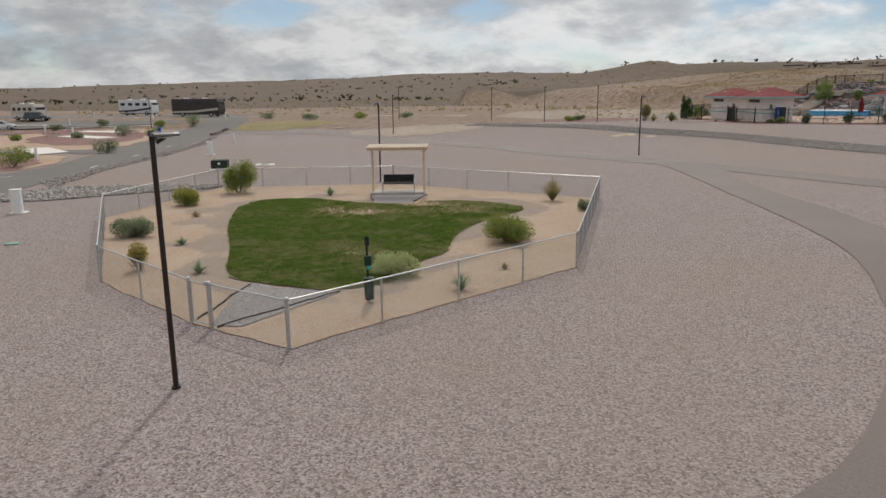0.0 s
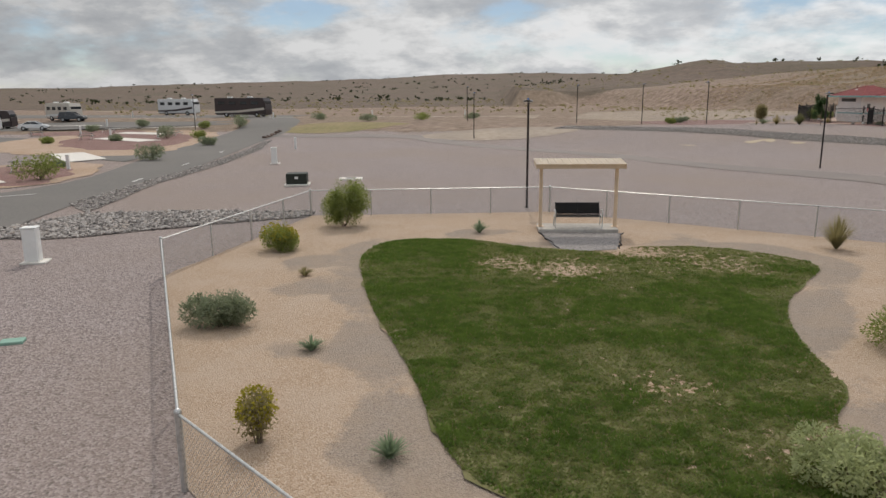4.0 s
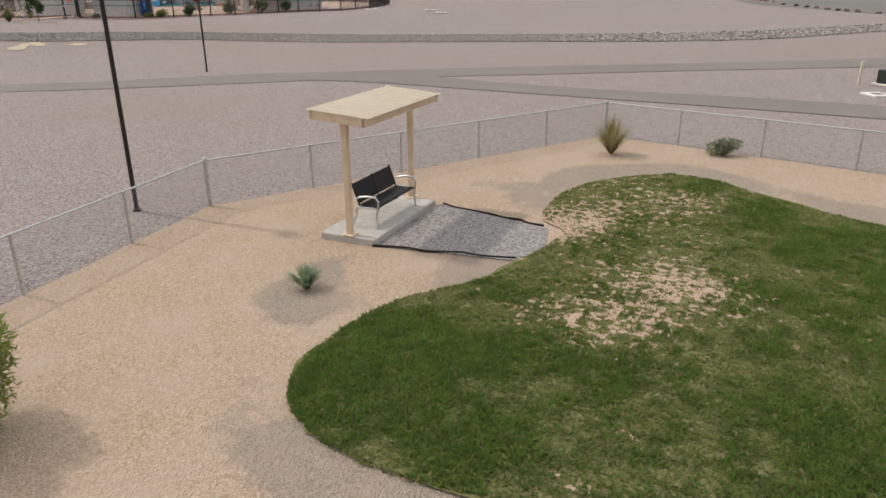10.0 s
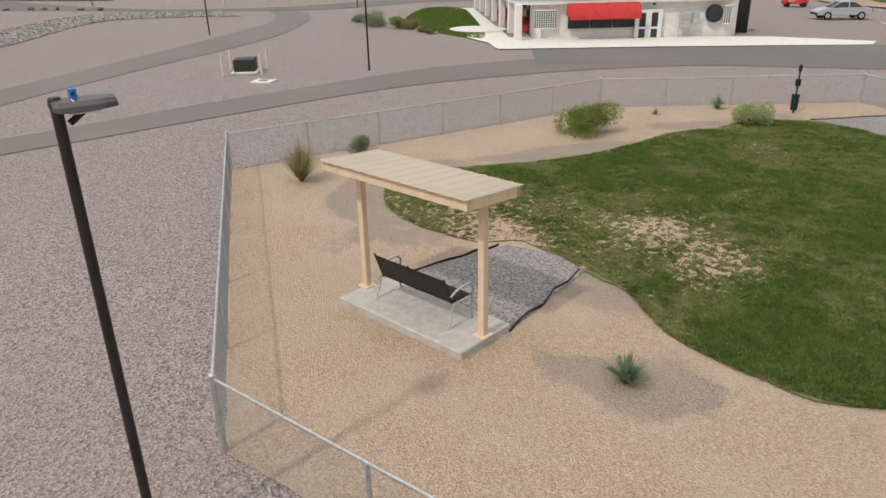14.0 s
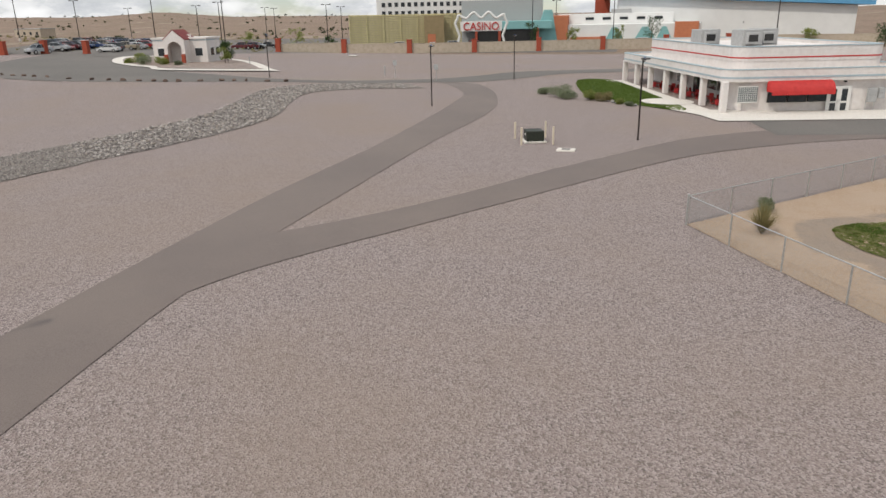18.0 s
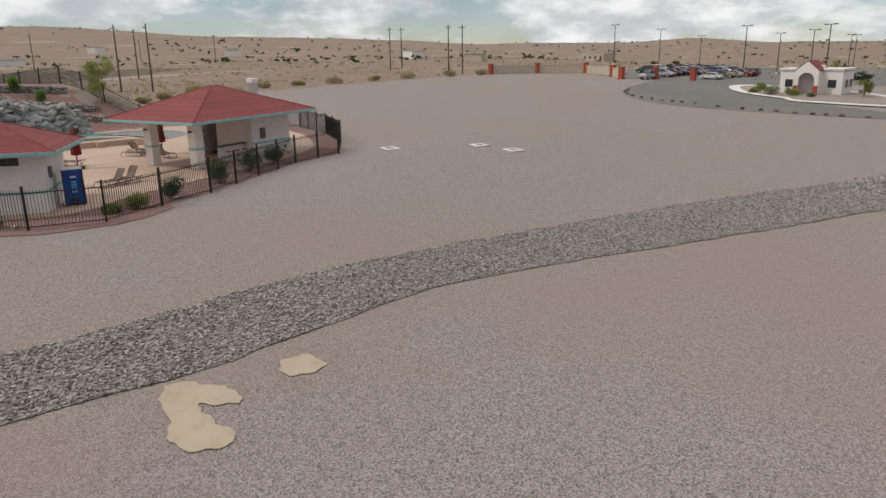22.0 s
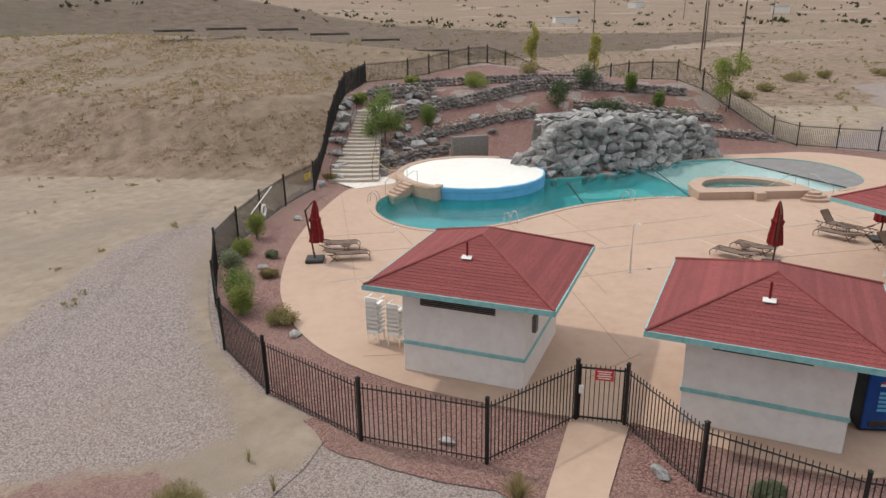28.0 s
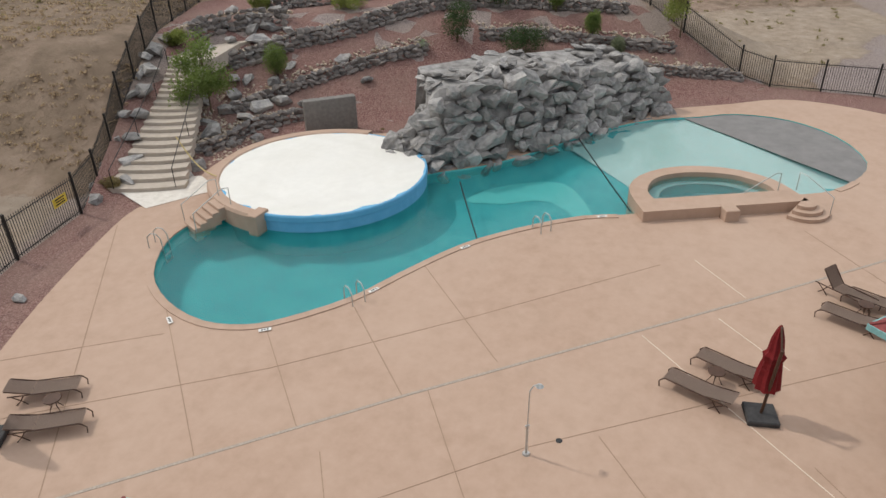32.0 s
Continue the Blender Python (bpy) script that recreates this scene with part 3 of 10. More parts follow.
def ground_z(x, y):
    z = lot_z(x, y)
    if POOL_BOX[0] - 8 < x < POOL_BOX[2] + 8 and POOL_BOX[1] - 8 < y < POOL_BOX[3] + 8:
        d = seg_dist(x, y, POOL_FENCE, True)
        w = 1.0 if inside(x, y, POOL_FENCE) else 1 - sstep(d / 6.0)
        z += (DECK_Z - 0.07 - z) * w
    if y > 90 and 0 < x < 260 and not inside(x, y, MOUND_SIDE):
        d = seg_dist(x, y, MOUND_FOOT)
        z += 4.6 * sstep(d / 11.5) * (1 - 0.85 * sstep((x - 90) / 16.0)) + 3.6 * sstep((d - 12) / 30.0) * (1 - sstep((x - 92) / 34.0)) * (1 - 0.6 * sstep((y - 190) / 80.0))
    r = math.hypot(x - 10, y - 50)
    if r > 150:
        hl = 14.5 * math.exp(-(((x - 122) / 66.0) ** 2) - ((y - 374) / 60.0) ** 2) + 14.5 * math.exp(-(((x - 226) / 62.0) ** 2) - ((y - 366) / 66.0) ** 2)
        az = math.degrees(math.atan2(x - 5, y - 40))
        el = np.interp(az, RIDGE_AZ, RIDGE_EL)
        far = (1500 * math.tan(radians(el)) + 6 - min(z, 6)) * sstep((r - 300) / 1200.0) ** 1.3
        n1 = noise.fractal(Vector((x / 260.0, y / 260.0, 0.3)), 1.0, 2.1, 5)
        n2 = noise.fractal(Vector((x / 45.0, y / 45.0, 4.3)), 1.0, 2.1, 4)
        z += hl + far + n1 * 5.0 * sstep((r - 260) / 900.0) + n2 * 1.1 * sstep((r - 150) / 250.0)
        if r > 2600:
            z -= (r - 2600) * 0.01
    return z


def wild(x, y):
    """Whether the ground there is natural desert and not graded gravel."""
    if not inside(x, y, MOUND_SIDE) and y > 100 and x > 0:
        return not inside(x, y, POOL_FENCE)
    edge = [(-36, 112), (-20, 104), (-6, 101), (6, 100), (14, 106), (22, 112), (30, 119), (40, 126), (49, 131), (56, 130), (88, 101), (103, 97), (114, 99), (130, 104), (152, 88), (170, 70), (190, 45), (182, 27), (150, 16), (132, -36), (80, -66), (40, -110), (-120, -110), (-140, 30), (-120, 112)]
    wob = 2.5 * noise.noise(Vector((x / 6.0, y / 6.0, 1.0)))
    return not inside(x + wob, y + wob, edge)


def build_ground():
    cx, cy, na = 30.0, 62.0, 420
    radii = [0.0] + [0.6 * 1.05 ** i for i in range(20)]
    while radii[-1] < 120:
        radii.append(radii[-1] + 1.25)
    while radii[-1] < 4700:
        radii.append(radii[-1] * 1.035)
    verts, faces, kinds = [(cx, cy, ground_z(cx, cy))], [], []
    deck_in = DECK
    for r in radii[1:]:
        for a in range(na):
            t = 2 * math.pi * a / na
            x, y = cx + r * math.sin(t), cy + r * math.cos(t)
            z = ground_z(x, y)
            if 36 < x < 86 and 83 < y < 128 and inside(x, y, deck_in) and seg_dist(x, y, deck_in, True) > 0.9:
                z = DECK_Z - 2.275
            verts.append((x, y, z))
    for a in range(na):
        faces.append((0, 1 + (a + 1) % na, 1 + a))
    for i in range(len(radii) - 2):
        for a in range(na):
            p, q = 1 + i * na + a, 1 + i * na + (a + 1) % na
            faces.append((p, q, q + na, p + na))
    ob = arrays("ground", verts, faces, M_GROUND)
    for f in ob.data.polygons:
        f.use_smooth = True

    # where the painted cloud shadow darkens the distant hills
    def shaded_ridge(x, y):
        return wild(x, y) and math.hypot(x - 10, y - 50) > 190 + 30 * noise.noise(Vector((x / 60, y / 60, 0))) and y > 190 - 0.2 * x and x < 260

    def pale(x, y):
        if math.hypot(x - 10, y - 50) > 900 or not wild(x, y):
            return 0.0
        return sstep((noise.noise(Vector((x / 60.0 - y / 90.0, (x + y) / 26.0, 3.0))) - 0.22) / 0.4)

    weights(ob, "desert", wild)
    weights(ob, "ridge", shaded_ridge)
    weights(ob, "pale", pale)
    ob.data.flip_normals() if ob.data.polygons[1000].normal.z < 0 else None
    return tagged(ob, "grey-pink gravel lot running out into dry brown desert", "ground", kind="structure")


from functools import lru_cache
from mathutils.geometry import delaunay_2d_cdt


def patch(name, poly, step, dz, material, label, category="ground", zfun=ground_z, holes=(), kind="structure", parent=None):
    """A sheet draped on the ground inside a plan outline."""
    pts = [Vector(p) for p in poly]
    edges = [(i, (i + 1) % len(poly)) for i in range(len(poly))]
    for hole in holes:
        k = len(pts)
        pts += [Vector(p) for p in hole]
        edges += [(k + i, k + (i + 1) % len(hole)) for i in range(len(hole))]
    x0, x1 = min(p[0] for p in poly), max(p[0] for p in poly)
    y0, y1 = min(p[1] for p in poly), max(p[1] for p in poly)
    nx, ny = int((x1 - x0) / step), int((y1 - y0) / step)
    for i in range(nx + 1):
        for j in range(ny + 1):
            x, y = x0 + (i + 0.37 + 0.2 * (j % 2)) * step, y0 + (j + 0.41) * step
            if inside(x, y, poly) and seg_dist(x, y, poly, True) > step * 0.3 and not any(inside(x, y, q) for q in holes):
                pts.append(Vector((x, y)))
    vs, _, fs, *_ = delaunay_2d_cdt(pts, edges, [], 1, 1e-5)
    verts = [(v.x, v.y, zfun(v.x, v.y) + dz) for v in vs]
    keep = []
    for f in fs:
        cx, cy = sum(vs[i].x for i in f) / len(f), sum(vs[i].y for i in f) / len(f)
        if inside(cx, cy, poly) and not any(inside(cx, cy, q) for q in holes):
            a, b, c = vs[f[0]], vs[f[1]], vs[f[2]]
            keep.append(tuple(f) if (b - a).cross(c - a) > 0 else tuple(f[::-1]))
    ob = arrays(name, verts, keep, material, parent)
    for f in ob.data.polygons:
        f.use_smooth = True
    return tagged(ob, label, category, kind=kind)


def ribbon(left, right):
    return list(left) + list(right)[::-1]


build_ground()


# ---- paths, lawn and beds ----
def at_ground(x, y, dz=0.0):
    return (x, y, ground_z(x, y) + dz)


PARK = [(-2.3, 15.5), (5.4, 23.2), (8.8, 38.4), (-3.1, 45.4), (-14.0, 44.1), (-15.7, 33.1), (-9.8, 21.4), (-5.3, 17.35), (-4.6, 16.9)]
LAWN = smooth_loop([(-10.0, 35.4), (-9.8, 37.7), (-8.5, 38.8), (-6.1, 38.6), (-4.6, 37.6), (-3.3, 37.2), (-1.4, 36.9), (-0.5, 37.7), (1.8, 37.7), (3.6, 36.7), (4.5, 35.0), (3.2, 32.8), (1.9, 30.6), (1.2, 28.0), (1.0, 25.5), (0.2, 24.0), (-0.4, 21.6), (-2.2, 20.4), (-3.7, 20.8), (-5.3, 21.5), (-6.2, 22.7), (-7.1, 25.7), (-8.0, 28.2), (-8.9, 30.8)], 4)


def ragged(poly, amp, scale=1.0, fine=0.35):
    """The same outline with an uneven edge."""
    out = []
    for i, (x, y) in enumerate(poly):
        nx, ny = poly[(i + 1) % len(poly)]
        k = max(1, int(math.hypot(nx - x, ny - y) / fine))
        for j in range(k):
            px, py = x + (nx - x) * j / k, y + (ny - y) * j / k
            out.append((px + amp * noise.noise(Vector((px * scale, py * scale, 0.7))), py + amp * noise.noise(Vector((px * scale, py * scale, 5.7)))))
    return out


dog_bed = patch("dog_run_bed", ragged(PARK, 0.08, 1.5, 0.6), 0.3, 0.02, M_BED, "tan crushed granite bed with grey fines washed round the lawn")


def fines(x, y):
    """Grey fines worn along the lawn's edge and washed round the yuccas."""
    d = seg_dist(x, y, LAWN, True)
    n = noise.noise(Vector((x * 0.35, y * 0.35, 4.0)))
    w = (0.3 + 0.75 * sstep((n + 0.35) / 0.5)) * (1 - sstep((d - 0.5 - 0.9 * max(0.0, n + 0.2)) / 0.9))
    for cx, cy, r in ((-6.2, 40.3, 1.1), (-9.45, 26.95, 0.9), (-7.05, 22.45, 0.9), (-11.6, 35.2, 1.3), (-10.6, 32.0, 1.4), (1.6, 39.4, 0.9)):
        w = max(w, 0.85 * (1 - sstep((math.hypot(x - cx, (y - cy) * 1.2) - r * (0.45 + 0.9 * noise.noise(Vector((x * 0.9, y * 0.9, 9.0))))) / r)))
    return w


weights(dog_bed, "fines", fines)
lawn = patch("lawn", ragged(LAWN, 0.16, 1.6, 0.25), 0.17, 0.05, M_SOIL, "patchy green lawn with bare straw spots", "lawn")


@lru_cache(maxsize=None)
def edge_wear(i, j):
    return 0.22 * (1 - sstep(seg_dist(i * 0.2, j * 0.2, LAWN, True) / 0.6))


def bareness(x, y):
    """How worn the lawn is at a place: above 0.4 the soil shows."""
    n = noise.noise
    wear = 0.55 * n(Vector((x * 0.45, y * 0.45, 3.0))) + edge_wear(round(x * 5), round(y * 5)) - 0.13 + 0.2 * sstep((y - 32.5) / 2.5) * sstep((x + 8.0) / 2.5)
    for cx, cy, r, k in ((-5.0, 34.6, 1.7, 0.75), (1.6, 35.4, 2.2, 0.55), (-1.0, 36.9, 1.3, 0.75), (-3.2, 30.0, 1.8, 0.32), (-2.6, 34.0, 1.6, 0.4), (-2.0, 24.5, 1.5, 0.3), (-0.6, 23.4, 1.6, 0.3), (1.1, 26.4, 1.4, 0.3), (-3.8, 26.8, 1.8, 0.28), (-7.6, 37.2, 2.0, -0.35)):
        wear += k * math.exp(-((x - cx) ** 2 + (y - cy) ** 2) / (r * r))
    return 0.6 * wear + 0.34 * n(Vector((x * 4.4, y * 6.0, 7.0))) + 0.5 * n(Vector((x * 10.0, y * 13.0, 1.0)))


lawn.data.materials.append(M_TAN)
for f in lawn.data.polygons:
    f.material_index = 1 if bareness(f.center[0], f.center[1]) > 0.39 else 0
patch("entry_gravel", [(-4.7, 17.1), (-3.9, 17.0), (-2.0, 20.1), (-2.6, 20.3), (-3.9, 20.6), (-4.8, 21.2), (-5.1, 20.4)], 0.8, 0.042, M_PADGRAVEL, "grey pea gravel strip from the gate to the lawn")
patch("shelter_gravel", [(-3.85, 40.35), (-3.4, 37.25), (-2.4, 37.0), (-1.3, 37.3), (-0.65, 40.25)], 0.5, 0.042, M_PADGRAVEL, "grey pea gravel apron in front of the bench slab")


def edging(name, pts, label):
    bm = NB()
    for (x0, y0), (x1, y1) in zip(pts, pts[1:]):
        z = max(ground_z(x0, y0), ground_z(x1, y1))
        box(bm, ((x0 + x1) / 2, (y0 + y1) / 2, z + 0.03), (math.hypot(x1 - x0, y1 - y0) + 0.01, 0.018, 0.09), math.degrees(math.atan2(y1 - y0, x1 - x0)))
    return tagged(link(name, bm, M_BRONZE), label, "edging")


def wavy(a, b, n, amp):
    return [(a[0] + (b[0] - a[0]) * i / n + amp * noise.noise(Vector((i * 0.9, a[0], 2))), a[1] + (b[1] - a[1]) * i / n + amp * noise.noise(Vector((i * 0.9, a[1], 7)))) for i in range(n + 1)]


edging("landscape_edging", wavy((-3.85, 40.3), (-3.3, 37.3), 8, 0.12), "dark steel edging along the pea gravel apron")
edging("landscape_edging", wavy((-0.65, 40.2), (-1.2, 37.4), 8, 0.12), "dark steel edging along the pea gravel apron")
edging("landscape_edging", wavy((-4.5, 16.95), (-2.0, 20.2), 9, 0.12), "dark steel edging beside the gate gravel")
edging("landscape_edging", wavy((-5.25, 17.5), (-4.9, 21.0), 8, 0.12), "dark steel edging beside the gate gravel")

# asphalt walks
PATH_L = smooth_loop([(-40, 107), (-18.2, 100.8), (-12.2, 95.2), (-4.5, 85.8), (4.6, 76.6), (8.4, 70.6), (11.0, 66.6), (13.0, 64.5), (16.4, 60.7), (20.7, 54.1), (25.2, 46.8), (30.6, 36.9), (38.0, 24.8), (42.6, 17.8), (46.9, 12.2), (53.8, 7.6), (60.0, 5.6)], 4, False)
PATH_R = smooth_loop([(-40, 104), (-18.6, 98.0), (-13.5, 92.5), (-6.0, 83.6), (2.8, 74.6), (6.6, 68.4), (9.4, 64.2), (11.7, 61.2), (15.0, 57.0), (19.3, 50.5), (23.6, 43.0), (29.6, 32.4), (35.0, 21.8), (39.6, 15.2), (46.0, 8.8), (52.4, 4.4)], 4, False)
patch("asphalt_walk", ragged(ribbon(PATH_L, PATH_R), 0.05, 2.0, 1.2), 1.6, 0.022, M_ASPH, "worn brown-grey asphalt walk crossing the gravel", "path")
FORK = ribbon(smooth_loop([(19.6, 50.6), (18.9, 46.5), (18.6, 41.0), (18.8, 34.5), (18.6, 27.0), (18.2, 20.8), (16.4, 15.4), (13.2, 9.6), (8.4, 4.0), (-6, -8.0), (-40, -16.0)], 4, False),
              smooth_loop([(15.6, 57.2), (16.5, 53.2), (16.4, 47.5), (16.1, 39.5), (15.8, 31.0), (15.2, 25.4), (14.0, 21.4), (11.9, 16.6), (9.1, 12.2), (6.9, 9.8), (3.6, 7.9), (-1.0, 5.5), (-6.6, 3.2), (-40, -8)], 4, False))
patch("asphalt_walk", ragged(FORK, 0.05, 2.0, 1.2), 1.6, 0.026, M_ASPH, "narrow asphalt walk curving past the dog run", "path")
patch("diner_apron", [(2.0, 6.0), (8.4, 9.8), (14.6, 15.6), (18.5, 11.0), (10, 2.0), (-6, -12), (-30, -36), (-70, -30), (-60, -16), (-20, -3)], 3.0, 0.030, M_ASPH2, "grey asphalt drive and parking beside the diner", "road")
patch("cross_road", ribbon(smooth_loop([(98, 21.5), (86, 19.4), (74.0, 16.8), (66.0, 12.6), (60.2, 4.2), (59.6, -4.0), (60.5, -12.0), (56.0, -23.0), (44, -44), (20, -70)], 3, False), smooth_loop([(99, 41.0), (86, 32.2), (73.5, 20.8), (63.0, 13.6), (56.6, 6.2), (53.6, 1.6), (53.4, -6.0), (54.0, -13.5), (50.5, -21.5), (39, -40), (15, -66)], 3, False)), 2.5, 0.031, M_ASPH2, "grey asphalt road between the gravel lots", "road")
patch("turnaround", smooth_loop([(98.5, 20.8), (113, 20.4), (128, 16.5), (142, 9.5), (152, 4.0), (162, 8.5), (150, 20.0), (138, 29), (127, 35.5), (116.5, 39.8), (107.0, 41.6), (98.8, 40.0), (94, 30)], 3), 3.0, 0.034, M_ASPH2, "grey asphalt entrance road beside the guard house", "road")

# stone swale
RIP_UP = smooth_loop([(3, 104.5), (9, 101.0), (15, 97.2), (19.5, 93.2), (22.2, 88.9), (25.3, 85.4), (28.6, 82.0), (33.6, 75.2), (37.6, 68.6), (40.8, 62.6), (43.6, 55.6), (46.8, 47.0), (51.4, 38.0), (57.5, 31.5), (63.8, 25.4), (66.0, 20.5), (64.0, 15.5), (58.8, 10.4)], 4, False)
RIP_LO = smooth_loop([(1, 100.5), (7, 97.0), (13, 93.0), (17.6, 88.7), (20.9, 84.2), (23.6, 81.3), (28.0, 76.7), (31.0, 71.4), (33.6, 64.8), (36.2, 57.6), (38.8, 50.8), (41.0, 44.2), (43.6, 38.4), (47.0, 33.6), (53.6, 28.0), (58.6, 22.4), (57.4, 16.8), (53.0, 11.6)], 4, False)
SWALE = ribbon(RIP_UP, RIP_LO)
SWALE_BED = patch("riprap_swale", ragged(SWALE, 0.25, 1.4, 0.8), 1.5, 0.03, M_RIPBED, "bed of the stone-lined drainage swale")
PARK_RIP = [(-26.5, 40.6), (-25.6, 42.6), (-25.0, 44.4), (-22.3, 44.9), (-19.2, 45.3), (-16.1, 45.0), (-14.1, 45.3), (-14.0, 44.3), (-14.3, 43.6), (-17.6, 41.8), (-20.1, 40.2), (-21.7, 39.0), (-23.0, 38.4), (-25.0, 38.4)]
patch("riprap_swale", ragged(PARK_RIP, 0.2, 1.4, 0.6), 1.2, 0.03, M_RIPBED, "grey riprap bed beside the road and dog run")
STRIP = ribbon([(-27.6, 47.2), (-28.2, 55.8), (-29.0, 68.6), (-30.9, 83.3), (-33.5, 96)], [(-25.0, 44.6), (-26.9, 55.5), (-27.6, 68.6), (-29.6, 83.3), (-32.6, 96)])
patch("riprap_swale", ragged(STRIP, 0.2, 1.4, 0.8), 1.5, 0.03, M_RIPBED, "narrow grey riprap verge beside the road")


def rocks_stuff(name, spots, material, label, seed=1, flat=0.6, category="stones"):
    """Many small broken stones in one mesh: (x, y, z, size) each a squashed, turned lump."""
    rng = np.random.default_rng(seed)
    base = np.array([(0, 0, 1), (0.9, 0, 0.35), (0.28, 0.86, 0.35), (-0.73, 0.53, 0.35), (-0.73, -0.53, 0.35), (0.28, -0.86, 0.35), (0.6, 0.43, -0.5), (-0.24, 0.72, -0.5), (-0.8, 0, -0.5), (-0.24, -0.72, -0.5), (0.6, -0.43, -0.5)], float)
    tri = [(0, 1, 2), (0, 2, 3), (0, 3, 4), (0, 4, 5), (0, 5, 1), (1, 6, 2), (2, 7, 3), (3, 8, 4), (4, 9, 5), (5, 10, 1), (2, 6, 7), (3, 7, 8), (4, 8, 9), (5, 9, 10), (1, 10, 6)]
    verts, faces = [], []
    for k, (x, y, z, s) in enumerate(spots):
        v = base * rng.uniform(0.7, 1.25, (11, 1)) * (s * rng.uniform(0.8, 1.3), s * rng.uniform(0.6, 1.0), s * flat * rng.uniform(0.7, 1.3))
        a, b = rng.uniform(0, 6.28), rng.uniform(-0.4, 0.4)
        ca, sa, cb, sb = math.cos(a), math.sin(a), math.cos(b), math.sin(b)
        v = v @ np.array([[cb, 0, -sb], [0, 1, 0], [sb, 0, cb]]) @ np.array([[ca, sa, 0], [-sa, ca, 0], [0, 0, 1]])
        o = len(verts)
        verts += (v + (x, y, z)).tolist()
        faces += [(o + p, o + q, o + r) for p, q, r in tri]
    ob = arrays(name, verts, faces, material)
    return tagged(ob, label, category, kind="stuff")


def island_mat(name, stops, rough=0.9):
    """Stone whose tone changes from piece to piece of one joined mesh."""
    m = bpy.data.materials.new(name)
    m.use_nodes = True
    n, l = m.node_tree.nodes, m.node_tree.links
    b = n["Principled BSDF"]
    g, r, t, tc, mx = n.new("ShaderNodeNewGeometry"), n.new("ShaderNodeValToRGB"), n.new("ShaderNodeTexNoise"), n.new("ShaderNodeTexCoord"), n.new("ShaderNodeMixRGB")
    e = r.color_ramp.elements
    while len(e) > 1:
        e.remove(e[-1])
    for i, c in enumerate(stops):
        k = e[0] if i == 0 else e.new(i / (len(stops) - 1))
        k.position, k.color = i / (len(stops) - 1), (*c, 1)
    l.new(g.outputs["Random Per Island"], r.inputs["Fac"])
    t.inputs["Scale"].default_value, t.inputs["Detail"].default_value = 9, 5
    l.new(tc.outputs["Object"], t.inputs["Vector"])
    mx.blend_type = "MULTIPLY"
    mx.inputs["Fac"].default_value = 0.5
    l.new(r.outputs["Color"], mx.inputs["Color1"])
    l.new(t.outputs["Fac"], mx.inputs["Color2"])
    l.new(mx.outputs["Color"], b.inputs["Base Color"])
    b.inputs["Roughness"].default_value = rough
    b.inputs["Specular IOR Level"].default_value = 0.25
    return m


M_RIPISL = island_mat("broken_riprap", [(0.18, 0.16, 0.148), (0.33, 0.295, 0.27), (0.46, 0.42, 0.385), (0.6, 0.55, 0.505), (0.42, 0.35, 0.295)])
M_COBISL = island_mat("mixed_cobble", [(0.38, 0.29, 0.21), (0.58, 0.46, 0.35), (0.74, 0.63, 0.5), (0.44, 0.40, 0.36)])


def scatter(poly, n, s0, s1, seed, dz=0.0):
    rng = random.Random(seed)
    x0, x1 = min(p[0] for p in poly), max(p[0] for p in poly)
    y0, y1 = min(p[1] for p in poly), max(p[1] for p in poly)
    out = []
    while len(out) < n:
        x, y = rng.uniform(x0, x1), rng.uniform(y0, y1)
        if inside(x, y, poly):
            s = s0 + (s1 - s0) * rng.random() ** 2
            out.append((x, y, ground_z(x, y) + 0.04 + s * 0.2 + dz, s))
    return out


rocks_stuff("riprap_stones", [p for p in scatter(SWALE, 52000, 0.028, 0.066, 3) if p[1] > 50], M_RIPISL, "loose grey and buff riprap stones filling the swale", 3)
rocks_stuff("riprap_stones", [(x, y, z, s * 1.4) for x, y, z, s in scatter(SWALE, 9000, 0.05, 0.11, 4) if y <= 50], M_RIPISL, "loose grey riprap stones in the far swale", 4)
rocks_stuff("riprap_stones", scatter(PARK_RIP, 3800, 0.05, 0.13, 5) + scatter(STRIP, 1600, 0.04, 0.1, 6), M_RIPISL, "grey riprap stones along the road verge", 5)

for spot in ([(20.5, 84.2), (20.9, 83.8), (20.7, 83.2), (20.5, 82.5), (20.1, 82.1), (19.8, 82.3), (19.8, 83.0), (19.4, 82.9), (18.9, 82.5), (18.4, 82.0), (17.9, 82.2), (17.8, 82.9), (18.2, 83.4), (19.0, 83.6), (19.7, 84.0)], [(21.7, 81.4), (22.2, 81.3), (22.5, 80.7), (22.1, 80.2), (21.5, 80.4), (21.3, 81.1)], [(11.7, 83.4), (13.2, 82.6), (12.6, 82.2)]):
    patch("sand_spot", ragged(smooth_loop(spot, 6), 0.16, 4.0, 0.5), 0.8, 0.03, M_SPILL, "pale sand spilled over the gravel")
patch("sand_flat", ragged(smooth_loop([(-14.6, 98.9), (-4.3, 103.5), (4.9, 100.8), (1.5, 95.5), (-4.0, 92.5), (-10, 93.2)], 3), 0.5, 0.5, 1.0), 2.0, 0.025, M_SAND, "pale sandy flat beyond the walk")
VERGE = smooth_loop([(33.1, 107.4), (33.6, 111), (35.1, 114.8), (37.5, 118.2), (40.5, 121.8), (43.6, 123.9), (48, 126.2), (54.0, 128.4), (54.6, 130.5), (50, 142), (42, 158), (30, 172), (8, 166), (0, 130), (6, 106), (14, 98), (22, 98.2), (25.0, 103.2), (25.9, 105.6), (29.5, 106.6)], 2)
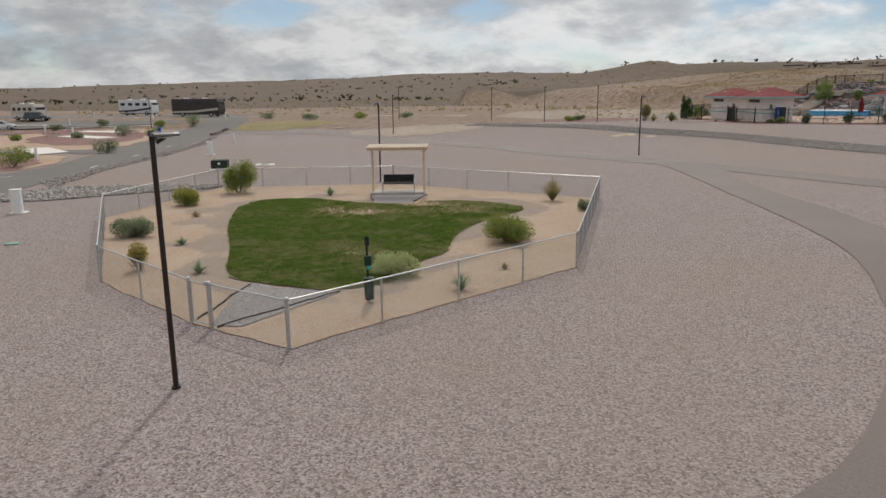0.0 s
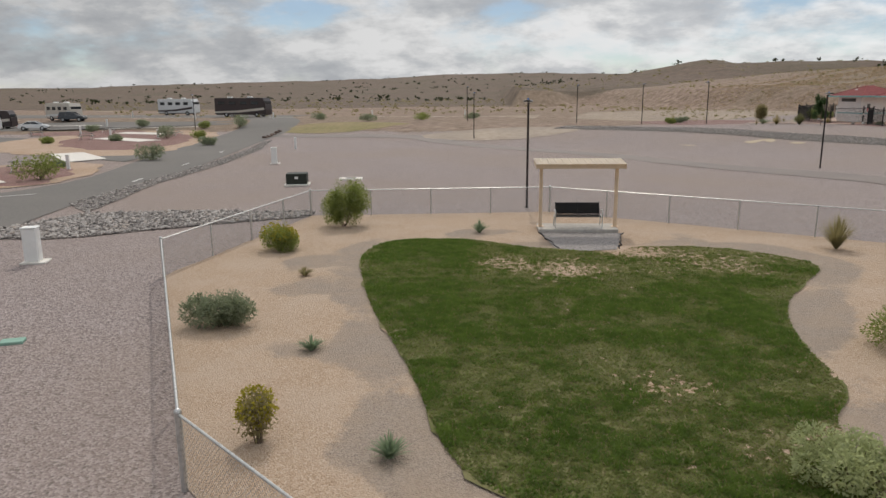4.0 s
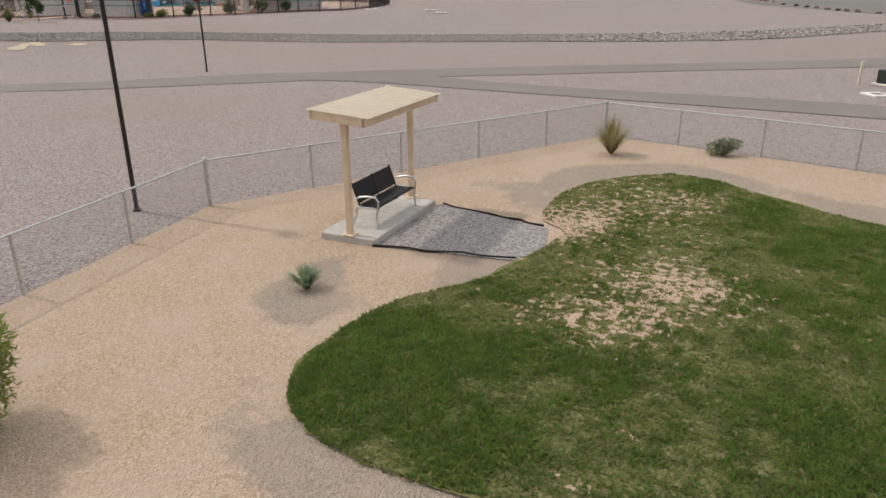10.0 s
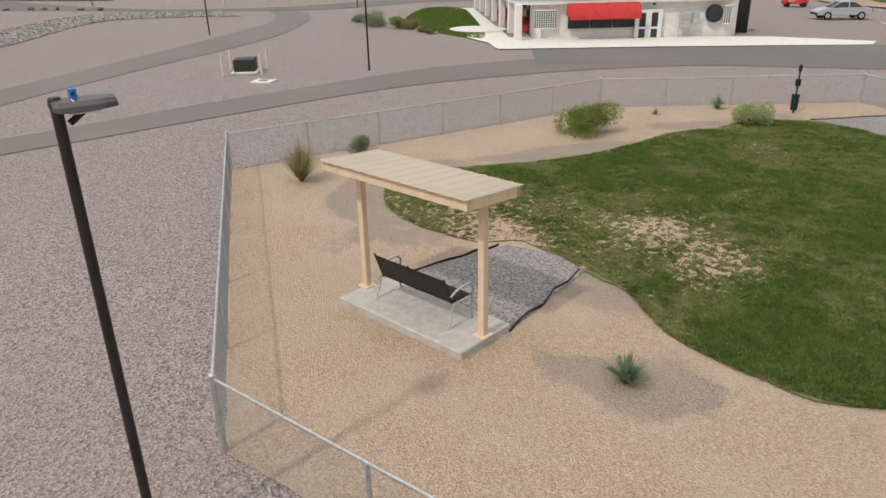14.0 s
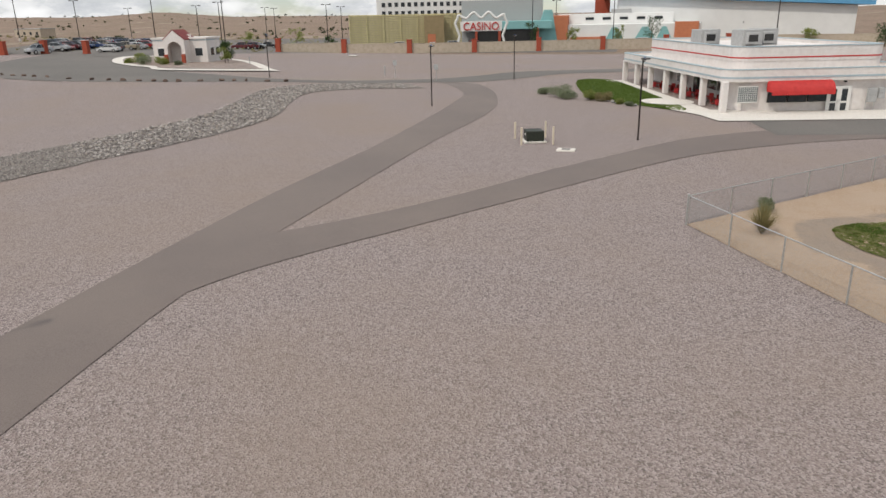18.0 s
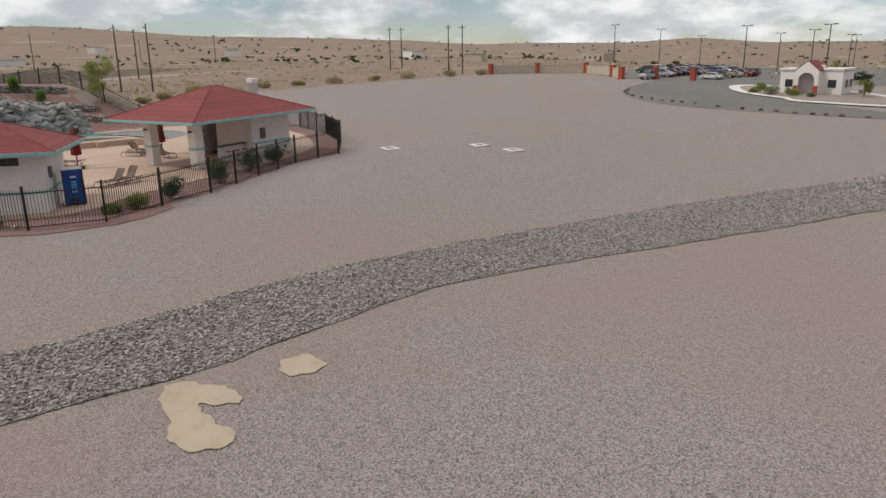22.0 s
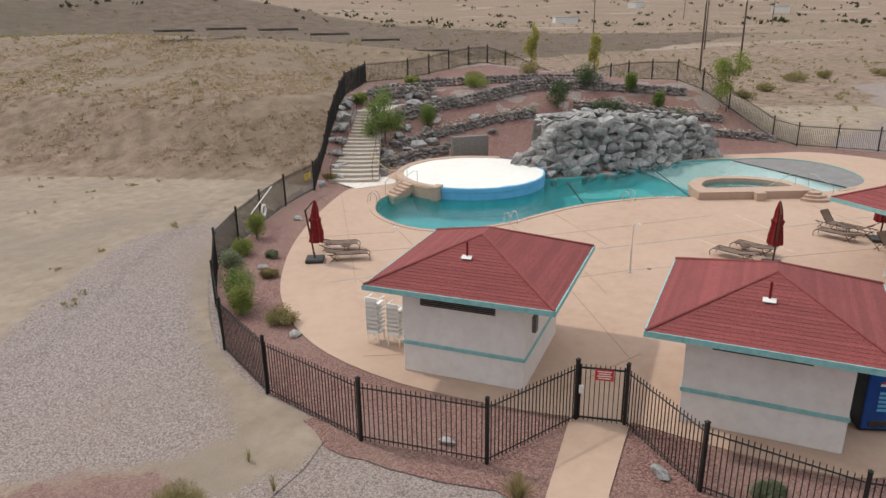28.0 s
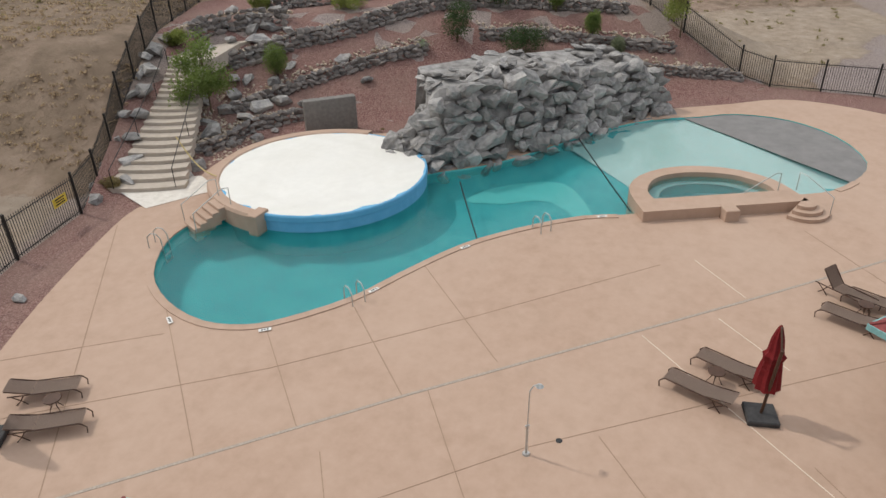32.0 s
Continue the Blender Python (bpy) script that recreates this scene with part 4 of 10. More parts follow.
SAND_AREA = [(24, 109), (30.5, 107.2), (33.2, 107.0), (36.5, 115), (42, 122.4), (49, 127.0), (55, 129.5), (50, 140), (42, 156), (30, 166), (12, 160), (6, 130), (14, 116)]
STONE_AREA = smooth_loop([(31.5, 109.5), (34.0, 114), (37.5, 119.5), (42, 124), (46, 127.0), (41, 128.5), (35, 125), (29, 120), (26, 114.5), (28, 111.5)], 2)
RED_AREA = smooth_loop([(29.4, 110.0), (28.0, 108.0), (25.6, 105.9), (24.6, 103.2), (22.5, 102.2), (17, 102.5), (13, 107), (14, 114), (20, 116.2), (26.0, 113.0)], 2)
verge = patch("verge_ground", VERGE, 0.6, 0.024, M_VERGE, "bare sand, grey gravel and red rock outside the pool fence")


def signed(x, y, poly):
    return seg_dist(x, y, poly, True) * (1 if inside(x, y, poly) else -1)


def soft(poly, w, top=1.0):
    return lambda x, y: top * sstep(0.5 + signed(x, y, poly) / w)


weights(verge, "desert", wild)
weights(verge, "sand", lambda x, y: min(soft(SAND_AREA, 3.0)(x, y), sstep(signed(x, y, VERGE) / 1.5 + (0.6 if x > 31 else 0))))
weights(verge, "stone", soft(STONE_AREA, 2.6, 0.95))
weights(verge, "red", soft(RED_AREA, 2.4))
weights(verge, "streak", lambda x, y: 0.78 * sstep((noise.noise(Vector(((x * 0.4 + y * 0.9) * 0.22, (x * 0.9 - y * 0.4) * 1.1, 2.0))) - 0.05) / 0.4) * soft(RED_AREA, 2.0)(x, y) * sstep((y + 0.3 * x - 116.5) / 4.0))
patch("red_gravel_bed", ragged(smooth_loop([(33.0, 108.5), (32.6, 105.0), (33.4, 102.2), (33.3, 99.0), (35.2, 97.0), (35.2, 93.8), (36.7, 90.8), (40.5, 89.2), (41.5, 91), (38.9, 93.0), (37.4, 95.2), (37.3, 98.0), (38.4, 100.3), (37.8, 101.8), (35.8, 103.4), (35.4, 107)], 2), 0.25, 0.8, 0.6), 1.0, 0.032, M_REDGRAVEL, "dark red crushed rock at the pool gate")
patch("red_gravel_bed", [p for p in POOL_FENCE], 2.0, 0.02, M_REDGRAVEL, "dark red crushed rock planting bed inside the pool fence", holes=([(57 + (x - 57) * 0.985, 106 + (y - 106) * 0.985) for x, y in DECK],))
patch("entry_walk", [(26.0, 105.5), (25.1, 104.2), (33.2, 99.0), (34.8, 99.7), (38.2, 100.4), (37.6, 102.0), (33.6, 100.9)], 1.5, 0.07, M_DECK, "tan coloured concrete walk to the pool gate", "path")

# camping loop far off
patch("camp_road", ribbon(smooth_loop([(-25.6, 38.0), (-27.2, 47.2), (-28.2, 55.8), (-29.2, 68.6), (-34.0, 98.3), (-34.8, 112), (-38, 128), (-46, 150)], 3, False), smooth_loop([(-46, 30), (-36.5, 46.0), (-33.2, 55.8), (-35.6, 68.7), (-42.0, 96.7), (-43.6, 114), (-47, 130), (-58, 152)], 3, False)), 2.5, 0.03, M_ASPH2, "grey asphalt campground road", "road")
patch("camp_road", [(-46, 144), (-44, 158), (-120, 172), (-150, 160), (-100, 152)], 5.0, 0.034, M_ASPH2, "grey asphalt campground cross road", "road")
patch("camp_road", [(-48, 122), (-47, 128), (-80, 137), (-130, 146), (-130, 128), (-84, 122)], 5.0, 0.034, M_ASPH2, "grey asphalt campground cross road", "road")
patch("camp_road", [(-36.8, 70), (-38.6, 84), (-70, 104), (-110, 118), (-112, 108), (-72, 92)], 5.0, 0.034, M_ASPH2, "grey asphalt campground cross road", "road")
for poly in ([(-38.4, 55.4), (-44.3, 63.8), (-43.3, 67.3), (-37.3, 63.1), (-34.6, 56.1), (-35.5, 54.5)], [(-59.1, 96.5), (-62.4, 110.4), (-56.2, 114.5), (-47.4, 107.5), (-41.5, 88.4), (-45.2, 82.3), (-52.0, 86.6)], [(-72, 110), (-76, 118), (-66, 120), (-58, 116), (-62, 109)]):
    patch("red_site_bed", ragged(smooth_loop(poly, 3), 0.9, 0.4, 0.8), 2.0, 0.045, M_REDGRAVEL, "red crushed rock bed between camping pads")
for poly in ([(-42, 51.2), (-36.0, 50.3), (-31.7, 47.1), (-29.5, 43.1), (-30.2, 39.4), (-36, 38), (-46, 44)], [(-50, 60), (-46, 66), (-42, 70), (-36.4, 66), (-34, 58), (-35.8, 53), (-42, 52)], [(-66, 92), (-64, 116), (-46, 112), (-39.5, 88), (-40, 76), (-52, 78)]):
    patch("tan_site_bed", ragged(smooth_loop(poly, 3), 0.8, 0.4, 0.8), 2.0, 0.038, M_TAN, "tan crushed granite bed at a camping site")
for poly in ([(-46.6, 60.0), (-45.8, 63.6), (-37.0, 55.7), (-39.9, 53.7)], [(-48.5, 77.6), (-46.2, 79.6), (-39.9, 72.7), (-41.6, 69.3)], [(-58, 101), (-56.5, 104), (-47, 98), (-48.5, 95)], [(-62, 113.5), (-61, 116), (-52, 112), (-53, 109.6)]):
    patch("camp_pad", poly[::-1], 2.0, 0.08, M_WHITECONC, "pale concrete camping pad", "pad")
for x, y, a in ((-29.1, 57.3, 96), (-32.4, 50.2, 40), (-30.6, 68, 96), (-32.4, 80, 98)):
    c, q = math.cos(radians(a)), math.sin(radians(a))
    patch("road_dash", [(x + c * u - q * w, y + q * u + c * w) for u, w in ((-0.9, -0.06), (0.9, -0.06), (0.9, 0.06), (-0.9, 0.06))], 4.0, 0.05, M_WHITE, "white painted dash on the camp road", "marking")
patch("dry_grass_flat", ragged(smooth_loop([(-35.7, 110.0), (-33.7, 118.4), (-26.2, 120.8), (-18.6, 114.9), (-24, 106.5), (-31, 106.0)], 3), 0.8, 0.4, 1.0), 2.5, 0.028, mat("dry_yellow_grass_soil", [(0.12, 0.11, 0.04), (0.2, 0.17, 0.07), (0.28, 0.22, 0.1)], 2, "noise", 0.95, 0.5, big=((0.3, 0.22, 0.13), 0.6), bigscale=0.15), "dry yellow-green grass flat")
patch("parking_lot", [(128, 12), (150, 24), (172, 28), (196, 10), (250, -30), (280, -90), (200, -150), (120, -130), (84, -72), (106, -58), (121, -47), (134, -36)], 6.0, 0.04, M_ASPH2, "grey asphalt casino parking lot", "road")


# ---- wire fence of the dog run ----
def wire_panel(a, b, za, zb, h0, h1):
    """Chain-link fabric between two posts: crossing wires as thin three-sided bars."""
    ax, ay = a
    bx, by = b
    L = math.hypot(bx - ax, by - ay)
    verts, faces, H, pitch, r = [], [], h1 - h0, 0.085, 0.0021
    nx_, ny_ = -(by - ay) / L, (bx - ax) / L
    for s in (1, -1):
        u = -H
        while u < L + H:
            u0, u1 = (u, u + H) if s > 0 else (u + H, u)
            p0, p1 = [u0, h0], [u1, h1]
            lo, hi = 0.0, 1.0
            for k in (0, 1):
                pass
            d = p1[0] - p0[0]
            ts = sorted([(0 - p0[0]) / d, (L - p0[0]) / d])
            lo, hi = max(0, ts[0]), min(1, ts[1])
            if hi > lo:
                o = len(verts)
                for t in (lo, hi):
                    uu, hh = p0[0] + d * t, p0[1] + (h1 - h0) * t
                    x, y, z = ax + (bx - ax) * uu / L, ay + (by - ay) * uu / L, za + (zb - za) * uu / L + hh
                    verts += [(x + nx_ * r, y + ny_ * r, z - r), (x - nx_ * r, y - ny_ * r, z - r), (x, y, z + r * 1.4)]
                faces += [(o, o + 1, o + 4, o + 3), (o + 1, o + 2, o + 5, o + 4), (o + 2, o, o + 3, o + 5)]
            u += pitch
    return verts, faces


def wire_fence():
    f = thing("chain_link_fence", "galvanised chain-link fence enclosing the dog run", "fence", kind="")
    spans = [4, 6, 5, 4, 4, 5, 2, 0, 1]
    H = 1.17
    n = len(PARK)
    for i, k in enumerate(spans):
        a, b = PARK[i], PARK[(i + 1) % n]
        za, zb = ground_z(*a), ground_z(*b)
        bm = NB()
        fat = 0.048 if i != 0 else 0.05
        rod(bm, (*a, za - 0.1), (*a, za + H + 0.03), fat, fat, 12)
        bmesh.ops.create_uvsphere(bm, u_segments=10, v_segments=6, radius=fat * 1.15, matrix=Matrix.Translation((*a, za + H + 0.03)))
        part("corner_post", bm, M_GALV, f)
        if k == 0:
            continue
        bm = NB()
        rod(bm, (*a, za + H), (*b, zb + H), 0.021, 0.021, 8)
        part("top_rail", bm, M_GALV, f)
        for j in range(k):
            p = (a[0] + (b[0] - a[0]) * j / k, a[1] + (b[1] - a[1]) * j / k)
            q = (a[0] + (b[0] - a[0]) * (j + 1) / k, a[1] + (b[1] - a[1]) * (j + 1) / k)
            zp, zq = za + (zb - za) * j / k, za + (zb - za) * (j + 1) / k
            if j:
                bm = NB()
                rod(bm, (*p, zp - 0.1), (*p, zp + H - 0.01), 0.03, 0.03, 10)
                part("line_post", bm, M_GALV, f)
            v, fc = wire_panel(p, q, zp, zq, 0.04, H)
            arrays("wire_mesh", v, fc, M_WIRE, f)
    return f


wire_fence()


def wire_gate():
    a, b = Vector((*PARK[7], 0)), Vector((*PARK[8], 0))
    d = (b - a)
    z = ground_z(a.x, a.y)
    g = thing("wire_gate", "galvanised chain-link gate with a latch, shut", "gate")
    p, q = a + d * 0.1, a + d * 0.9
    for name, x, y in (("gate_rail", p + Vector((0, 0, z + 1.14)), q + Vector((0, 0, z + 1.14))), ("gate_rail", p + Vector((0, 0, z + 0.1)), q + Vector((0, 0, z + 0.1))), ("gate_stile", p + Vector((0, 0, z + 0.1)), p + Vector((0, 0, z + 1.14))), ("gate_stile", q + Vector((0, 0, z + 0.1)), q + Vector((0, 0, z + 1.14)))):
        part(name, rod(NB(), x, y, 0.02, 0.02, 8), M_GALV, g)
    v, fc = wire_panel((p.x, p.y), (q.x, q.y), z, z, 0.1, 1.14)
    arrays("wire_mesh", v, fc, M_WIRE, g)
    part("latch", box(NB(), (q.x, q.y, z + 1.18), (0.16, 0.06, 0.1), 20, 0.01), M_GALV, g)
    return g


wire_gate()


# ---- lamp posts ----
def lamp_post(x, y, rz, h=5.1, label="dark bronze lamp post with a flat head"):
    z = ground_z(x, y)
    t = thing("street_lamp", label, "lamp post", "site lamp posts", (x, y, z), rz)
    part("pole", rod(NB(), (0, 0, -0.1), (0, 0, h), 0.054, 0.05, 16), M_BRONZE, t)
    part("base_collar", rod(NB(), (0, 0, 0), (0, 0, 0.05), 0.095, 0.09, 16), M_BRONZE, t)
    part("pole_cap", rod(NB(), (0, 0, h), (0, 0, h + 0.02), 0.056, 0.045, 16), M_BRONZE, t)
    bm = box(NB(), (0, 0.1, h - 0.08), (0.07, 0.16, 0.1), 0, 0.01)
    rod(bm, (0, 0.08, h - 0.22), (0, 0.22, h - 0.12), 0.03, 0.03, 8)
    part("arm", bm, M_BRONZE, t)
    bm = NB()
    prof = [(-0.29, -0.05), (-0.27, 0.0), (-0.18, 0.04), (-0.06, 0.055), (0.06, 0.055), (0.18, 0.04), (0.27, 0.0), (0.29, -0.05)]
    rings = []
    for yy, s in ((-0.04, 0.55), (0.0, 0.74), (0.36, 0.74), (0.47, 0.56)):
        rings.append([bm.verts.new((px * s, yy, h - 0.05 + pz * (0.5 + 0.5 * s))) for px, pz in prof])
    for r0, r1 in zip(rings, rings[1:]):
        for i in range(len(prof) - 1):
            bm.faces.new((r0[i], r0[i + 1], r1[i + 1], r1[i]))
        bm.faces.new((r0[-1], r0[0], r1[0], r1[-1]))
    bm.faces.new(rings[0])
    bm.faces.new(rings[-1][::-1])
    bmesh.ops.recalc_face_normals(bm, faces=bm.faces)
    head = part("lamp_head", bm, M_HEAD, t, "grey domed metal lamp head")
    part("lens", box(NB(), (0, 0.2, h - 0.118), (0.28, 0.26, 0.012)), M_PLASTIC, head)
    cell = part("photocell", rod(NB(), (0, 0.15, h - 0.01), (0, 0.15, h + 0.075), 0.036, 0.036, 16), M_CELL, t, "bright blue photocell cap")
    part("sensor_window", box(NB(), (0.033, 0.145, h + 0.035), (0.014, 0.03, 0.03)), M_DARK, cell)
    part("label_plate", box(NB(), (0.1, 0.12, h - 0.03), (0.1, 0.008, 0.055)), M_WHITE, t, "white printed label")
    return t


M_HEAD = mat("grey_lamp_housing", [(0.06, 0.055, 0.052), (0.10, 0.092, 0.088)], 4, "noise", 0.4, 0.05, dist=0.002, metal=0.3)
M_CELL = mat("blue_photocell", [(0.02, 0.14, 0.45), (0.03, 0.19, 0.55)], 4, "noise", 0.4, 0.0)
for x, y, rz in ((-4.03, 13.28, -52), (-4.1, 46.8, 172), (16.7, 63.7, 185), (20.3, 23.2, 165), (42.2, 20.9, 200), (76.9, 16.4, 200), (53.1, -2.7, 200), (19.8, 103.1, 70), (-8.4, 94.8, 200), (5.1, 113.0, 200), (12.7, 106.7, 200), (-51, 117, 180), (-10.5, 124, 200)):
    lamp_post(x, y, rz)


# ---- shelter, bench, waste station ----
def shelter():
    z = ground_z(-2.3, 41)
    s = tagged(link("bench_slab", box(NB(), (-2.33, 40.95, z + 0.07), (3.1, 1.32, 0.2), 1.5, 0.02), M_CONC), "grey concrete slab under the bench and shelter", "slab")
    t = thing("shade_shelter", "beige steel shade canopy on two posts over the bench", "shelter", at=(-2.3, 40.95, z + 0.17), rz=1.5)
    for px in (-1.48, 1.48):
        p = part("post", box(NB(), (px, -0.02, 1.22), (0.13, 0.13, 2.46), 0, 0.012), M_BEIGE, t)
        part("base_plate", box(NB(), (px, -0.02, 0.012), (0.26, 0.26, 0.024), 0, 0.004), M_BEIGE, p)
    th = 4.0
    tilt = pose(0, 0, 2.5, th, 0, 0)
    for yy in (-0.6, 0.6):
        part("beam", box(NB(), (0, yy, 0), (3.45, 0.07, 0.17), 0, 0.008, m=tilt), M_BEIGE, t)
    for xx in (-1.69, 1.69):
        part("fascia", box(NB(), (xx, 0, 0.01), (0.07, 1.3, 0.19), 0, 0.008, m=tilt), M_BEIGE, t)
    for xx in (-1.48, 0, 1.48):
        part("rafter", box(NB(), (xx, 0, -0.01), (0.07, 1.14, 0.12), 0, 0.005, m=tilt), M_BEIGE, t)
    bm = NB()
    n = 12
    prof = []
    for i in range(n):
        x0 = -1.74 + 3.48 * i / n
        w = 3.48 / n
        prof += [(x0, 0.0), (x0 + w * 0.7, 0.0), (x0 + w * 0.78, 0.011), (x0 + w * 0.92, 0.011)]
    prof.append((1.74, 0.0))
    a = [bm.verts.new(tilt @ Vector((x, -0.72, 0.105 + zz))) for x, zz in prof]
    b = [bm.verts.new(tilt @ Vector((x, 0.72, 0.105 + zz))) for x, zz in prof]
    for i in range(len(prof) - 1):
        bm.faces.new((a[i], a[i + 1], b[i + 1], b[i]))
    ext = bmesh.ops.solidify(bm, geom=bm.faces[:], thickness=0.012)
    part("roof_panel", bm, M_BROOF, t, "cream ribbed metal roof sheet")
    return t


shelter()


def bench():
    z = ground_z(-2.3, 41) + 0.17
    t = thing("park_bench", "black perforated metal bench with silver arm loops", "bench", at=(-2.3, 41.05, z), rz=1.5 + 180)
    L = 1.8
    for i in range(13):
        part("seat_slat", box(NB(), (0, 0.02 + 0.036 * i, 0.445 + 0.004 * abs(i - 6)), (L - 0.08, 0.022, 0.014), 0, 0.003), M_BLACK, t)
    for i in range(13):
        part("back_slat", box(NB(), (0, 0.0 - 0.012 * i - 0.01, 0.5 + 0.034 * i), (L - 0.08, 0.014, 0.021), 0, 0.003), M_BLACK, t)
    part("seat_panel", box(NB(), (0, 0.25, 0.436), (L - 0.08, 0.46, 0.006)), M_BLACK, t)
    part("back_panel", box(NB(), (0, 0, 0), (L - 0.08, 0.006, 0.45), m=pose(0, -0.088, 0.71, 19.4, 0, 0)), M_BLACK, t)
    for px in (-L / 2, 0, L / 2):
        part("slat_strap", tube(NB(), [(px * 0.96, 0.5, 0.44), (px * 0.96, 0.02, 0.43), (px * 0.96, -0.17, 0.95)], 0.018, 8), M_BLACK, t)
    for px in (-L / 2 - 0.02, L / 2 + 0.02):
        pts = [(px, 0.5, 0.0), (px, 0.46, 0.25), (px, 0.5, 0.45), (px, 0.52, 0.6), (px, 0.44, 0.69), (px, 0.25, 0.7), (px, 0.05, 0.66), (px, -0.06, 0.6)]
        part("arm_loop", tube(NB(), pts, 0.022, 8), M_GALV, t, "silver tubular arm")
        part("back_leg", tube(NB(), [(px, -0.16, 0.0), (px, -0.05, 0.22), (px, 0.0, 0.44), (px, 0.44, 0.44)], 0.022, 8), M_GALV, t, "silver tubular leg")
        part("foot", box(NB(), (px, 0.5, 0.008), (0.07, 0.09, 0.016)), M_GALV, t)
    return t


bench()


def waste_station():
    x, y = -1.0, 19.3
    z = ground_z(x, y)
    t = thing("pet_waste_station", "dark green pet waste station with bag box and bin", "waste station", at=(x, y, z), rz=20)
    mg = mat("dark_green_paint", [(0.006, 0.02, 0.012), (0.012, 0.035, 0.02)], 4, "noise", 0.45, 0.0)
    mt = mat("turquoise_bag", [(0.02, 0.30, 0.24), (0.03, 0.38, 0.3)], 4, "noise", 0.5, 0.0)
    part("post", box(NB(), (0, 0, 0.95), (0.06, 0.06, 1.9), 0, 0.005), mg, t)
    part("bin", rod(NB(), (0, -0.16, 0.12), (0, -0.16, 0.68), 0.13, 0.15, 20), mg, t)
    part("bin_lid", rod(NB(), (0, -0.16, 0.68), (0, -0.16, 0.74), 0.16, 0.145, 20), mg, t)
    d = part("bag_box", box(NB(), (0, -0.08, 1.2), (0.2, 0.12, 0.28), 0, 0.02), mg, t)
    part("bag", box(NB(), (0, -0.16, 1.02), (0.1, 0.03, 0.1), 10, 0.01), mt, d, "turquoise plastic bag")
    part("sign_plate", box(NB(), (0, -0.04, 1.74), (0.13, 0.012, 0.24), 0, 0.01), mg, t)
    return t


waste_station()


def electric_box(x, y, rz, posts=()):
    z = ground_z(x, y)
    t = thing("utility_cabinet", "dark green ground transformer cabinet on a pale pad", "utility box", at=(x, y, z), rz=rz)
    part("cabinet", box(NB(), (0, 0, 0.42), (1.25, 1.1, 0.66), 0, 0.03), mat("transformer_green", [(0.02, 0.025, 0.018), (0.035, 0.04, 0.03)], 5, "noise", 0.6, 0.1), t)
    part("pad", box(NB(), (0, 0, 0.05), (1.5, 1.4, 0.12), 0, 0.02), M_WHITECONC, t)
    part("warning_label", box(NB(), (0, -0.555, 0.5), (0.2, 0.01, 0.14)), M_WHITE, t, "white warning label")
    for px, py in posts:
        b = tagged(link("bollard", rod(NB(), (0, 0, -0.1), (0, 0, 1.1), 0.065, 0.065, 14), M_YELLOWP), "pale cream steel guard post beside the cabinet", "bollard", "guard posts")
        b.location = t.matrix_basis @ Vector((px, py, 0))
    return t


M_YELLOWP = mat("pale_cream_paint", [(0.58, 0.5, 0.38), (0.66, 0.58, 0.45)], 4, "noise", 0.6, 0.05)
electric_box(24.8, 28.2, 140, ((-1.2, -1.0), (1.2, -1.0), (1.2, 1.0), (-1.2, 1.0)))
electric_box(-17.8, 55.2, 10)
for x, y, rz, s in ((21.5, 29.2, 30, 1.1), (-15.1, 58.2, 10, 1.5), (59.4, 77.8, 20, 1.5), (60.2, 70.6, 20, 1.4), (58.2, 68.2, 20, 1.5)):
    m = tagged(link("vault_lid", box(NB(), (0, 0, 0.03), (s, s * 0.8, 0.1), 0, 0.02), M_WHITECONC), "pale concrete utility vault lid set in gravel", "vault lid", "vault lids")
    m.matrix_basis = pose(x, y, ground_z(x, y), 0, 0, rz)
    k = link("cover_plate", box(NB(), (0, 0, 0.086), (s * 0.45, s * 0.4, 0.012)), M_LOUVRE, m)
for x, y, h in ((-21.0, 34.7, 1.15), (-23.5, 68.6, 1.25)):
    t = thing("pedestal_box", "pale grey-white utility pedestal on a pad", "utility box", at=at_ground(x, y), rz=15)
    part("body", box(NB(), (0, 0, h / 2 + 0.04), (0.46, 0.4, h), 0, 0.03), M_WHITE, t)
    part("cap", box(NB(), (0, 0, h + 0.05), (0.5, 0.44, 0.05), 0, 0.015), M_WHITE, t)
    part("pad", box(NB(), (0.05, 0, 0.02), (0.8, 0.65, 0.08), 0, 0.01), M_WHITECONC, t)
m = tagged(link("valve_box_lid", box(NB(), (0, 0, 0.03), (0.5, 0.32, 0.08), 0, 0.015), mat("pale_green_plastic", [(0.2, 0.34, 0.27), (0.26, 0.4, 0.32)], 4, "noise", 0.7, 0.1)), "pale green plastic irrigation valve lid", "valve box")
m.matrix_basis = pose(*at_ground(-16.4, 27.1), 0, 0, 20)


# ---- pool ----
POOL = smooth_loop([(51.8, 120.9), (50.7, 118.9), (50.4, 116.9), (50.9, 115.4), (51.9, 114.4), (53.9, 113.2), (56.1, 112.5), (58.2, 111.8), (59.9, 111.0), (62.0, 109.5), (63.7, 107.9), (64.9, 106.1), (67.0, 104.6), (69.0, 101.8), (70.7, 99.2), (72.6, 98.0), (75.4, 97.5), (78.5, 99.0), (80.2, 101.6), (80.0, 104.4), (78.6, 106.2), (77.0, 108.4), (74.0, 110.6), (70.4, 112.2), (67.0, 114.0), (64.6, 116.2), (62.4, 117.6), (60.0, 118.6), (58.4, 120.4), (57.0, 121.9), (55.6, 122.7), (53.8, 122.4)], 3)
WATER_Z = DECK_Z - 0.1
DISK = (61.6, 120.2, 4.95)


def deck_z(x, y):
    return DECK_Z


